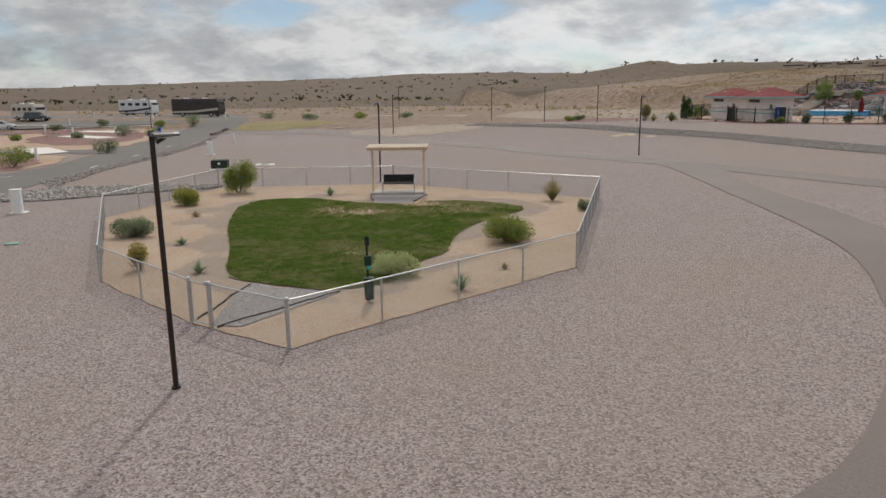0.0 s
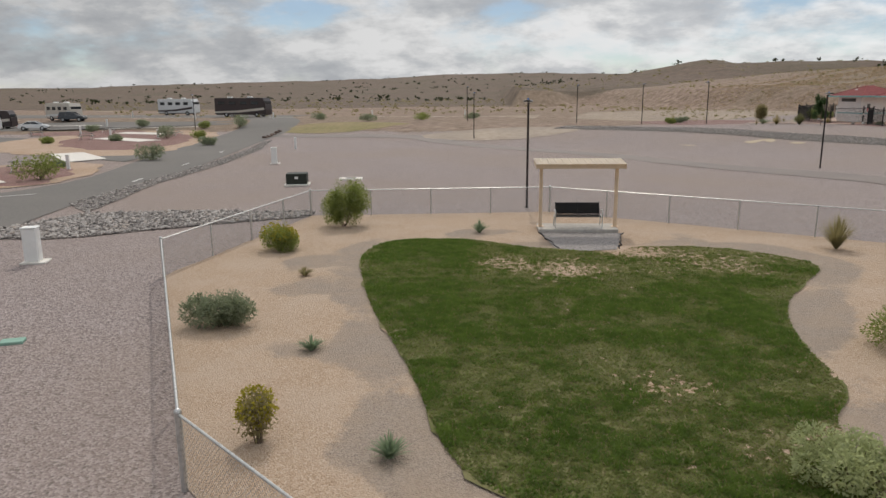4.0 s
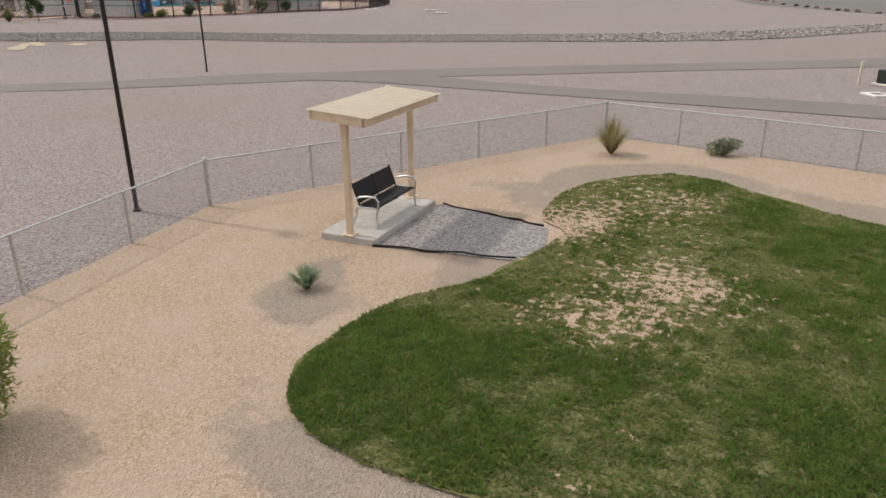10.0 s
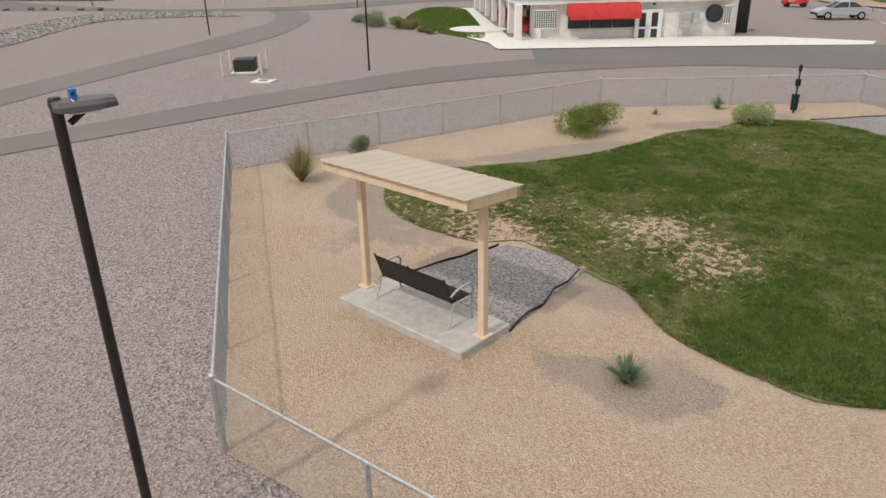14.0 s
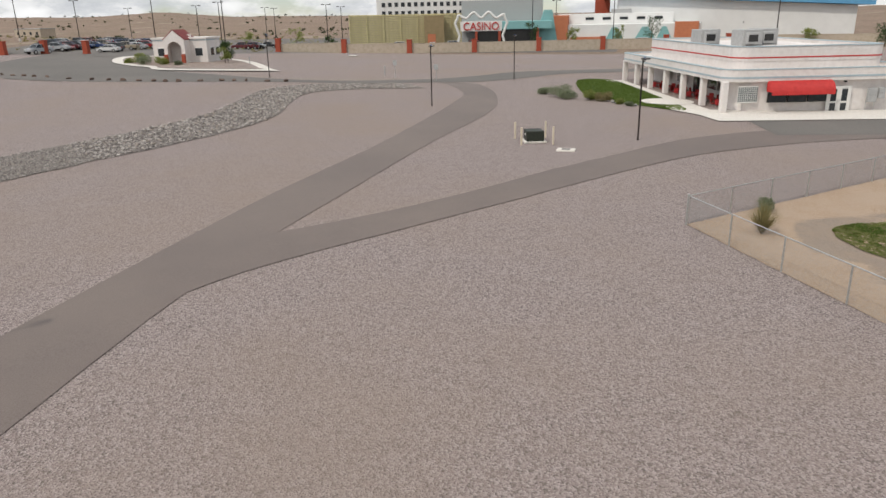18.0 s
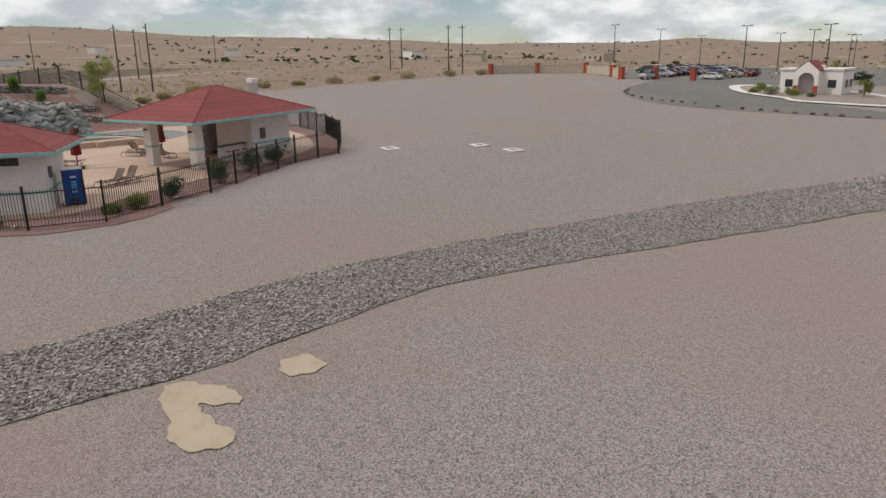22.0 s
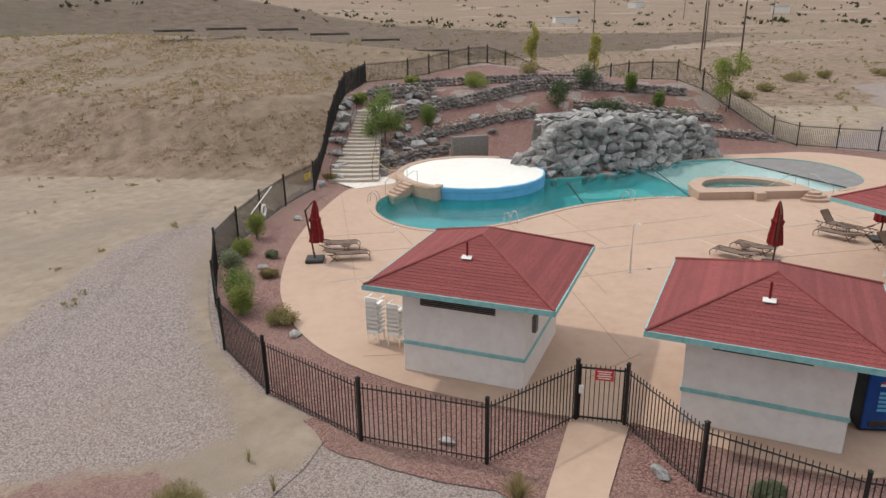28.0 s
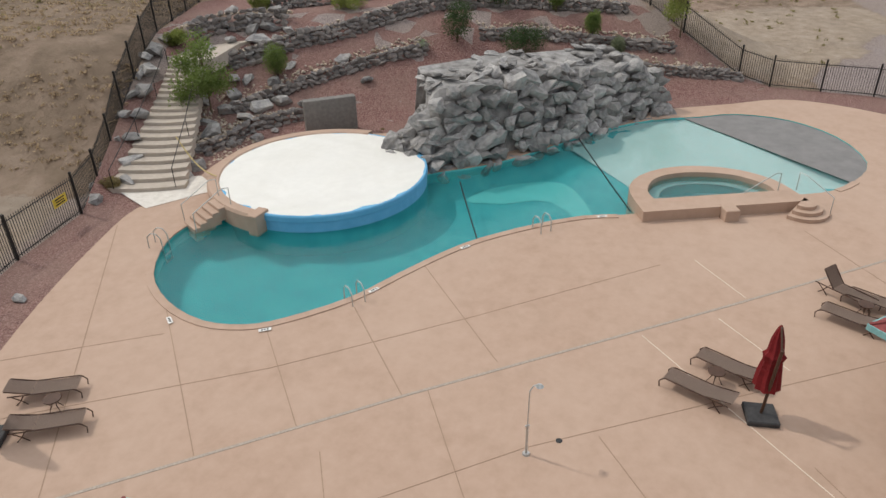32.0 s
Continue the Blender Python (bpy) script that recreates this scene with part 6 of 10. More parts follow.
cob = []
for i, (ln, h, rows) in enumerate([
    ([(61.5, 127.6), (63.2, 127.4), (65.0, 127.6), (66.5, 127.0), (67.6, 126.0)], 0.8, 3),
    ([(65.4, 129.3), (67.6, 128.8), (70.3, 127.3), (72.2, 126.0), (74.4, 124.4), (76.2, 122.8)], 0.7, 3),
    ([(67.2, 132.0), (69.6, 130.9), (71.9, 129.6), (73.9, 127.9), (76.6, 126.3), (80.0, 124.4), (82.0, 122.2)], 1.0, 4),
    ([(68.0, 134.2), (69.8, 134.0), (71.6, 132.8), (72.8, 131.0)], 1.3, 4),
    ([(74.5, 133.8), (77.5, 131.4), (81.5, 128.4), (84.5, 125.0), (86.5, 121.0)], 0.8, 3),
    ([(79.6, 120.6), (81.7, 117.9), (83.3, 114.5), (85.0, 111.2), (85.9, 109.4)], 0.75, 3),
    ([(82.4, 122.3), (84.0, 119.5), (85.6, 116.5), (87.4, 113.2)], 0.75, 3),
    ([(81.6, 113.4), (82.6, 111.6), (83.8, 109.2), (85.0, 106.8), (86.0, 105.0)], 0.7, 3)]):
    cob += stone_wall(ln, h, rows, 40 + i)
rng = random.Random(12)
for q in range(420):
    x, y = rng.uniform(60, 64.5), rng.uniform(126.8, 130.5)
    if not inside(x, y, MOUND_SIDE):
        cob.append((x, y, ground_z(x, y) + 0.04, rng.uniform(0.07, 0.16)))
rocks_stuff("cobbles", cob, M_COBISL, "buff river cobbles spilled along the terraces", 14, 0.7)
for q, (x, y, s) in enumerate([(59.6, 127.9, 0.5), (60.3, 128.9, 0.55), (61.2, 129.9, 0.5), (62.2, 130.7, 0.45), (63.4, 131.3, 0.5), (64.6, 132.0, 0.45), (55.0, 128.4, 0.5), (56.0, 129.4, 0.5), (57.4, 130.2, 0.55), (58.8, 131.2, 0.5), (60.2, 132.0, 0.45), (61.6, 132.8, 0.45), (63.0, 133.7, 0.45), (64.4, 134.6, 0.45), (58.9, 126.9, 0.55), (60.0, 127.0, 0.6), (61.5, 128.3, 0.5), (68.6, 127.0, 0.4), (72.2, 124.9, 0.42), (70.4, 129.2, 0.42), (65.8, 126.9, 0.3), (48.3, 123.9, 0.3), (41.6, 119.4, 0.28), (37.2, 112.9, 0.3), (36.3, 98.9, 0.35), (34.5, 104.3, 0.28), (36.6, 95.3, 0.28), (42.4, 89.7, 0.25), (67.8, 133.3, 0.6), (69.0, 135.6, 0.5), (72.8, 135.8, 0.5), (76.0, 134.6, 0.5), (35.0, 98.6, 0.33), (33.0, 101.9, 0.25)]):
    b = tagged(new("boulder", BOULDERS[q % 10]), "rough grey landscape boulder set in red gravel", "boulder", "loose boulders")
    b.matrix_basis = pose(x, y, ground_z(x, y) + s * 0.3, q * 13 % 40, q * 29 % 30, q * 47) @ Matrix.Diagonal((s * 1.15, s, s * 0.8, 1))
m = tagged(link("weir_box", box(NB(), (0, 0, 0.4), (2.9, 0.5, 1.9), 0, 0.03), mat("grey_block_wall", [(0.16, 0.15, 0.14), (0.23, 0.215, 0.2)], 5, "noise", 0.95, 0.4, bscale=20)), "grey concrete weir wall at the top of the raised pool", "wall")
m.matrix_basis = pose(67.3, 124.0, DECK_Z + 0.625, 0, 0, -42)
rng = random.Random(77)
for q, (x, y) in enumerate([(71.7, 133.5), (72.8, 133.2), (74.2, 133.2), (75.6, 133.3), (72.0, 132.0), (72.5, 130.8), (72.9, 129.6), (71.2, 132.6), (70.6, 131.6), (71.6, 131.0), (67.9, 128.1), (68.8, 129.2), (66.9, 128.6), (65.4, 128.5), (65.0, 129.6), (72.6, 126.8), (64.3, 126.9), (63.0, 127.5), (63.4, 129.4), (64.4, 130.8), (65.6, 131.8), (66.6, 132.8), (67.4, 131.0), (68.4, 132.2), (69.6, 133.0), (70.4, 134.2), (69.4, 131.6), (66.2, 130.2), (68.0, 130.4), (61.4, 128.2), (62.9, 128.8), (57.0, 128.6), (58.2, 129.6), (59.4, 130.6), (60.8, 131.6), (62.2, 132.6), (63.6, 133.6), (65.0, 134.6), (66.4, 135.2)]):
    s = rng.uniform(0.45, 0.75)
    b = tagged(new("boulder", BOULDERS[q % 10]), "grey boulder stacked beside the garden stairs", "boulder", "terrace boulders")
    b.matrix_basis = pose(x, y, ground_z(x, y) + s * 0.4, rng.uniform(-20, 20), rng.uniform(-20, 20), rng.uniform(0, 360)) @ Matrix.Diagonal((s * 1.2, s, s * 0.85, 1))


def stairs():
    t = thing("garden_stairs", "pale concrete steps climbing between boulders beside the fence", "stairs")
    a, b = Vector((56.9, 127.2)), Vector((65.2, 132.4))
    n = 20
    d = (b - a).normalized()
    hd = math.degrees(math.atan2(d.y, d.x))
    for i in range(n):
        p = a + (b - a) * (1 - (1 - i / (n - 1)) ** 1.35)
        w = 3.7 - 1.9 * (i / n) ** 0.7
        z1 = DECK_Z + 0.02 + 0.178 * (i + 1)
        bm = NB()
        k = 9
        arc = [(-0.12 + 0.22 * (2 * j / (k - 1) - 1) ** 2, -w / 2 + w * j / (k - 1)) for j in range(k)]
        poly = [(x, y) for x, y in arc] + [(0.8, w / 2), (0.8, -w / 2)]
        prism(bm, poly[::-1], z1 - 0.5, z1)
        bmesh.ops.recalc_face_normals(bm, faces=bm.faces)
        s = part("step", bm, M_STEP, t)
        s.matrix_basis = pose(p.x, p.y, 0, 0, 0, hd)
    bm = NB()
    prism(bm, [(64.6, 133.2), (66.2, 131.2), (69.6, 132.4), (71.4, 131.9), (71.9, 133.0), (69.2, 134.2)], DECK_Z + 2.825, DECK_Z + 0.03 + 0.178 * n)
    bmesh.ops.recalc_face_normals(bm, faces=bm.faces)
    part("landing", bm, M_STEP, t)
    for side in (-1, 1):
        pts = []
        for i in (0, 6, 12, 18):
            p = a + (b - a) * (1 - (1 - i / (n - 1)) ** 1.35)
            w = (3.1 - 1.2 * i / n) / 2 - 0.1
            q = (p.x - d.y * w * side, p.y + d.x * w * side, DECK_Z + 0.178 * (i + 1))
            part("rail_post", rod(NB(), q, (q[0], q[1], q[2] + 0.95), 0.02, 0.02, 6), M_BLACK, t)
            pts.append((q[0], q[1], q[2] + 0.95))
        part("handrail", tube(NB(), pts, 0.022, 6), M_BLACK, t, "black steel handrail")
    return t


patch("stair_landing", [(56.3, 128.4), (57.6, 128.5), (59.4, 126.1), (58.6, 124.2), (55.6, 125.7)][::-1], 1.0, 0.09, M_WHITECONC, "pale concrete landing at the foot of the stairs", "pavement")
M_STEP = mat("pale_tan_step", [(0.42, 0.36, 0.30), (0.50, 0.44, 0.375)], 3, "noise", 0.9, 0.3, bscale=40, dist=0.008)
stairs()


# ---- iron fence round the pool ----
PICKET = bpy.data.meshes.new("picket")
_b = NB()
box(_b, (0, 0, 0.96), (0.022, 0.022, 1.82))
_b.to_mesh(PICKET)
_b.free()
PICKET.materials.append(M_BLACK)
POSTM = bpy.data.meshes.new("post")
_b = NB()
box(_b, (0, 0, 0.95), (0.1, 0.1, 2.1), 0, 0.006)
box(_b, (0, 0, 2.01), (0.115, 0.115, 0.03))
bmesh.ops.create_cone(_b, cap_ends=True, segments=4, radius1=0.075, radius2=0.0, depth=0.05, matrix=pose(0, 0, 2.05, 0, 0, 45))
_b.to_mesh(POSTM)
_b.free()
POSTM.materials.append(M_BLACK)


def iron_fence():
    f = thing("iron_fence", "black steel picket fence round the pool yard", "fence")
    n = len(POOL_FENCE)
    rest_v, rest_f = [], []
    singles = 0
    for i in range(n - 1):
        a, b = POOL_FENCE[i], POOL_FENCE[i + 1]
        L = math.hypot(b[0] - a[0], b[1] - a[1])
        k = 1 if L < 5.2 else int(round(L / 3.0))
        hd = math.degrees(math.atan2(b[1] - a[1], b[0] - a[0]))
        near = i < 5 or i > n - 9
        for j in range(k):
            p = (a[0] + (b[0] - a[0]) * j / k, a[1] + (b[1] - a[1]) * j / k)
            q = (a[0] + (b[0] - a[0]) * (j + 1) / k, a[1] + (b[1] - a[1]) * (j + 1) / k)
            zp, zq = ground_z(*p), ground_z(*q)
            shared("post", POSTM, f, pose(*p, zp, 0, 0, hd))
            for hgt in (0.17, 1.72):
                bm = NB()
                rod(bm, (*p, zp + hgt), (*q, zq + hgt), 0.026, 0.026, 4)
                part("rail", bm, M_BLACK, f)
            m = max(2, int(L / k / 0.135))
            for u in range(1, m):
                x, y, z = p[0] + (q[0] - p[0]) * u / m, p[1] + (q[1] - p[1]) * u / m, zp + (zq - zp) * u / m
                if near and singles < 300:
                    shared("picket", PICKET, f, pose(x, y, z, 0, 0, hd))
                    singles += 1
                else:
                    o, r = len(rest_v), 0.012
                    for zz in (z + 0.05, z + 1.87):
                        rest_v += [(x - r, y - r, zz), (x + r, y - r, zz), (x + r, y + r, zz), (x - r, y + r, zz)]
                    rest_f += [(o, o + 1, o + 5, o + 4), (o + 1, o + 2, o + 6, o + 5), (o + 2, o + 3, o + 7, o + 6), (o + 3, o, o + 4, o + 7), (o + 4, o + 5, o + 6, o + 7)]
    shared("post", POSTM, f, pose(*POOL_FENCE[-1], ground_z(*POOL_FENCE[-1])))
    tagged(arrays("picket_run", rest_v, rest_f, M_BLACK, f), kind="stuff")
    return f


iron_fence()


def pool_gate():
    a, b = Vector(POOL_FENCE[-1]), Vector(POOL_FENCE[0])
    z = ground_z(a.x, a.y) + 0.05
    hd = math.degrees(math.atan2(b.y - a.y, b.x - a.x))
    L = (b - a).length
    g = thing("iron_gate", "black picket pool gate, shut, with a red warning sign", "gate", at=(a.x, a.y, z), rz=hd)
    for hgt in (0.12, 1.72):
        part("gate_rail", box(NB(), (L / 2, 0, hgt), (L - 0.16, 0.04, 0.05)), M_BLACK, g)
    for s in (0.09, L - 0.09):
        part("gate_stile", box(NB(), (s, 0, 0.95), (0.05, 0.05, 1.75)), M_BLACK, g)
    k = 9
    for u in range(1, k):
        shared("picket", PICKET, g, pose(0.09 + (L - 0.18) * u / k, 0, -0.03))
    part("latch_box", box(NB(), (L - 0.12, 0.05, 1.05), (0.12, 0.1, 0.24), 0, 0.01), M_WHITE, g, "pale latch cover")
    s = part("warning_sign", box(NB(), (L / 2 - 0.05, 0.035, 1.55), (0.52, 0.012, 0.34), 0, 0.004), M_RED, g, "red sign with white lines of writing")
    for r in range(4):
        part("writing_bar", box(NB(), (L / 2 - 0.05, 0.043, 1.66 - 0.07 * r), (0.4 - 0.06 * (r % 2), 0.004, 0.03)), M_WHITE, s)
    return g


pool_gate()


# ---- pool houses ----
def shingle_roof(t, w, d, eave, rise, name="roof", ridge=0.4):
    """A hip roof: deck under courses of shingles, with a teal fascia."""
    hw, hd = w / 2, d / 2
    bm = NB()
    c = [Vector((-hw, -hd, eave)), Vector((hw, -hd, eave)), Vector((hw, hd, eave)), Vector((-hw, hd, eave))]
    r0, r1 = Vector((-ridge, 0, eave + rise)), Vector((ridge, 0, eave + rise))
    cv = [bm.verts.new(v) for v in c]
    a, b = bm.verts.new(r0), bm.verts.new(r1)
    for f in ((cv[0], cv[1], b, a), (cv[1], cv[2], b), (cv[2], cv[3], a, b), (cv[3], cv[0], a), (cv[3], cv[2], cv[1], cv[0])):
        bm.faces.new(f)
    roof = part(name, bm, M_SHINGLE, t, "dark red shingled hip roof")
    courses = 21
    for (p, q, u, v) in ((c[0], c[1], r0, r1), (c[1], c[2], r1, r1), (c[2], c[3], r1, r0), (c[3], c[0], r0, r0)):
        nrm = (q - p).cross(u - p).normalized()
        for k in range(courses):
            f0, f1 = k / courses, min(1, (k + 1.08) / courses)
            A, B, C, D = p.lerp(u, f0), q.lerp(v, f0), q.lerp(v, f1), p.lerp(u, f1)
            bm = NB()
            n = max(2, int((B - A).length / 0.33))
            off = (k * 37 % 10) / 10.0
            for i in range(n + 1):
                if i - off >= n - 0.02:
                    continue
                s0, s1 = max(0.0, (i - off) / n), min(1.0, (i - off + 0.985) / n)
                lift = 0.007 + 0.003 * ((i * 7 + k * 3) % 5 == 0)
                vs = [A.lerp(B, s0) + nrm * lift * 1.6, A.lerp(B, s1) + nrm * lift * 1.6, D.lerp(C, s1) + nrm * 0.003, D.lerp(C, s0) + nrm * 0.003]
                lo = [A.lerp(B, s0), A.lerp(B, s1)]
                w4 = [bm.verts.new(x) for x in vs]
                bm.faces.new(w4)
                l2 = [bm.verts.new(x) for x in lo]
                bm.faces.new((l2[0], l2[1], w4[1], w4[0]))
            part("shingle_course", bm, M_SHINGLE, roof)
    for p, u in ((c[0], r0), (c[1], r1), (c[2], r1), (c[3], r0)):
        bm = NB()
        rod(bm, p + Vector((0, 0, 0.02)), u + Vector((0, 0, -0.01)), 0.05, 0.05, 6)
        part("hip_cap", bm, M_SHINGLE, roof)
    for (cx, cy, sx, sy) in ((0, -hd - 0.02, w + 0.08, 0.04), (0, hd + 0.02, w + 0.08, 0.04), (-hw - 0.02, 0, 0.04, d), (hw + 0.02, 0, 0.04, d)):
        part("fascia", box(NB(), (cx, cy, eave - 0.07), (sx, sy, 0.17)), M_TEAL, t, "teal painted fascia")
    part("soffit", box(NB(), (0, 0, eave - 0.11), (w - 0.02, d - 0.02, 0.05)), M_STUCCO, t)
    return roof


def pool_house(x, y, rz, wx0, wx1, wy, label):
    t = thing("pool_house", label, "pool house", "pool houses", (x, y, DECK_Z), rz)
    H = 3.0
    cx, sx = (wx0 + wx1) / 2, wx1 - wx0
    for (px, py, qx, qy) in ((cx, -wy, sx, 0.2), (cx, wy, sx, 0.2), (wx0, 0, 0.2, 2 * wy + 0.196), (wx1, 0, 0.2, 2 * wy + 0.196)):
        part("wall", box(NB(), (px, py, H / 2), (qx, qy, H), 0, 0.01), M_STUCCO, t)
    for (px, py, qx, qy) in ((cx, -wy - 0.11, sx + 0.26, 0.05), (cx, wy + 0.11, sx + 0.26, 0.05), (wx0 - 0.11, 0, 0.05, 2 * wy + 0.2), (wx1 + 0.11, 0, 0.05, 2 * wy + 0.2)):
        part("band", box(NB(), (px, py, 1.05), (qx, qy, 0.13), 0, 0.01), M_TEAL, t, "teal painted band")
    shingle_roof(t, 6.25, 6.15, 3.14, 1.2)
    v = part("louvre_vent", box(NB(), (wx0 - 0.1, 0.15, 2.62), (0.05, 2.5, 0.38)), M_DARK, t, "long dark louvred vent")
    for i in range(5):
        part("slat", box(NB(), (wx0 - 0.14, 0.15, 2.49 + 0.07 * i), (0.04, 2.5, 0.02)), M_LOUVRE, v)
    d = part("door", box(NB(), (cx, wy + 0.1, 1.03), (0.92, 0.05, 2.06), 0, 0.01), mat("tan_door", [(0.4, 0.33, 0.25), (0.46, 0.38, 0.3)], 3, "noise", 0.6, 0.05), t, "tan painted door, shut")
    part("handle", box(NB(), (cx + 0.38, wy + 0.15, 1.0), (0.03, 0.06, 0.12)), M_GALV, d)
    e = part("meter_box", box(NB(), (wx0 + 0.9, -wy - 0.16, 1.9), (0.3, 0.14, 0.55), 0, 0.01), M_LOUVRE, t, "grey electrical box")
    part("roof_vent", rod(NB(), (-1.5, 0.15, 3.75), (-1.5, 0.15, 4.4), 0.035, 0.035, 10), M_REDF, t, "red-brown roof pipe")
    part("vent_flashing", box(NB(), (0, 0, 0.03), (0.18, 0.34, 0.03), 0, 0.005, m=pose(-1.55, 0.15, 3.87, 0, -23.8, 0)), M_WHITE, t, "pale pipe flashing")
    return t


pool_house(40.05, 106.35, 12.5, -2.35, 1.95, 1.95, "white stucco pool house with red hip roof beside the gate")
pool_house(41.4, 97.55, 9.5, -1.95, 2.0, 2.0, "white stucco pool house with red hip roof beside a vending machine")


def vending():
    t = thing("vending_machine", "blue drinks vending machine with a round red-white-blue emblem", "vending machine", at=(41.75, 94.65, DECK_Z), rz=-62)
    part("cabinet", box(NB(), (0, 0.02, 0.96), (0.96, 0.8, 1.84), 0, 0.02), mat("black_cabinet", [(0.015, 0.015, 0.018), (0.025, 0.025, 0.028)], 4, "noise", 0.4, 0.0), t)
    p = part("front_panel", box(NB(), (-0.04, -0.4, 0.98), (0.84, 0.06, 1.72), 0, 0.02), M_BLUE, t, "deep blue front panel")
    for i, (c, z0) in enumerate(((M_RED, 0.07), (M_WHITE, 0.0), (M_BLUE, -0.07))):
        part("emblem_band", box(NB(), (0.0, -0.437 - 0.002 * i, 1.5 + z0), (0.30 if i == 1 else 0.22, 0.006, 0.07), 0), c, p)
    for i in range(5):
        part("writing_bar", box(NB(), (0.0, -0.437, 1.25 - 0.13 * i), (0.26, 0.006, 0.08)), M_SKYBLUE, p, "pale block of lettering")
    part("coin_panel", box(NB(), (0.4, -0.42, 1.05), (0.12, 0.05, 0.7), 0, 0.01), M_DARK, t)
    part("top_box", box(NB(), (0, 0.02, 1.91), (0.96, 0.8, 0.06), 0, 0.01), M_WHITE, t)
    part("delivery_slot", box(NB(), (-0.04, -0.43, 0.3), (0.5, 0.04, 0.2), 0, 0.01), M_DARK, t)
    return t


vending()


def stacked_chairs(x, y, rz, n, label):
    t = thing("stacked_chairs", label, "chair stack", "plastic chair stacks", (x, y, DECK_Z), rz)
    for i in range(n):
        z = 0.16 * i
        s = part("chair", box(NB(), (0, 0, 0.42 + z), (0.5, 0.48, 0.05), 0, 0.02), M_PLASTIC, t)
        part("backrest", box(NB(), (0, 0.26, 0.55 + z), (0.48, 0.05, 0.3), 0, 0.02), M_PLASTIC, s)
        for px in (-0.25, 0.25):
            part("arm", box(NB(), (px, 0.0, 0.6 + z), (0.06, 0.5, 0.04), 0, 0.015), M_PLASTIC, s)
        if i == 0:
            for px in (-0.22, 0.22):
                for py in (-0.2, 0.22):
                    part("leg", rod(NB(), (px, py, 0), (px, py, 0.42), 0.025, 0.03, 8), M_PLASTIC, s)
    return t


stacked_chairs(38.36, 109.95, 100, 8, "tall stack of white plastic chairs beside the pool house")
stacked_chairs(38.6, 109.2, 100, 7, "second stack of white plastic chairs beside the pool house")


def pavilion():
    t = thing("pavilion", "open white pavilion with teal bands, bar counter and red hip roof", "pavilion", at=(58.0, 90.6, DECK_Z), rz=-33)
    W, D = 12.6, 8.6
    shingle_roof(t, W, D, 3.3, 2.05, ridge=0.2)
    for cx, cy in ((-4.4, -2.35), (-4.4, 2.0), (0.2, 2.4), (4.6, 2.6)):
        c = part("column", box(NB(), (cx, cy, 1.6), (0.72, 0.72, 3.2), 0, 0.03), M_STUCCO, t)
        part("band", box(NB(), (cx, cy, 1.35), (0.76, 0.76, 0.13), 0, 0.01), M_TEAL, c, "teal painted band")
        part("capital", box(NB(), (cx, cy, 3.08), (0.95, 0.95, 0.16), 0, 0.02), M_STUCCO, c)
        for s in (-1, 1):
            part("wall_lamp", rod(NB(), (cx + 0.55 * s, cy - 0.1, 2.5), (cx + 0.55 * s, cy - 0.1, 2.62), 0.17, 0.05, 12), M_BRONZE, c, "dark cone wall lamp")
    for (px, py, qx, qy) in ((3.0, -2.4, 4.2, 0.2), (5.0, 0.2, 0.2, 5.0), (1.0, -0.6, 0.2, 3.4), (3.0, 2.6, 4.2, 0.2)):
        part("wall", box(NB(), (px, py, 1.6), (qx, qy, 3.2), 0, 0.01), M_STUCCO, t)
    part("band", box(NB(), (3.0, -2.52, 1.05), (4.3, 0.05, 0.13)), M_TEAL, t, "teal painted band")
    part("bar_front", box(NB(), (-0.4, -1.6, 0.55), (2.6, 0.2, 1.1), 0, 0.01), M_STUCCO, t)
    part("bar_top", box(NB(), (-0.4, -1.65, 1.13), (2.9, 0.6, 0.07), 0, 0.015), M_LOUVRE, t, "dark counter top")
    for i in range(3):
        s = part("bar_stool", rod(NB(), (-1.3 + 0.8 * i, -2.2, 0.72), (-1.3 + 0.8 * i, -2.2, 0.78), 0.18, 0.18, 14), M_RED, t, "red round stool seat")
        part("stool_post", rod(NB(), (-1.3 + 0.8 * i, -2.2, 0), (-1.3 + 0.8 * i, -2.2, 0.72), 0.03, 0.03, 8), M_GALV, s)
    part("panel_box", box(NB(), (2.0, -2.56, 1.75), (0.5, 0.14, 0.8), 0, 0.02), M_LOUVRE, t, "grey electrical panel")
    for i in range(2):
        part("wall_outlet", box(NB(), (3.6 + 0.9 * i, -2.53, 0.5), (0.18, 0.08, 0.26), 0, 0.01), M_LOUVRE, t)
    ch = part("kitchen_vent", box(NB(), (3.1, -0.9, 4.6), (0.55, 0.55, 1.7), 0, 0.02), M_GALV, t, "silver kitchen exhaust stack on the roof")
    part("vent_fan", box(NB(), (3.1, -0.9, 5.55), (0.66, 0.66, 0.35), 0, 0.04), M_WHITE, ch, "white exhaust fan housing")
    part("vent_pipe", rod(NB(), (2.2, -0.9, 4.4), (2.2, -0.9, 4.95), 0.07, 0.07, 10), M_GALV, ch)
    return t


pavilion()


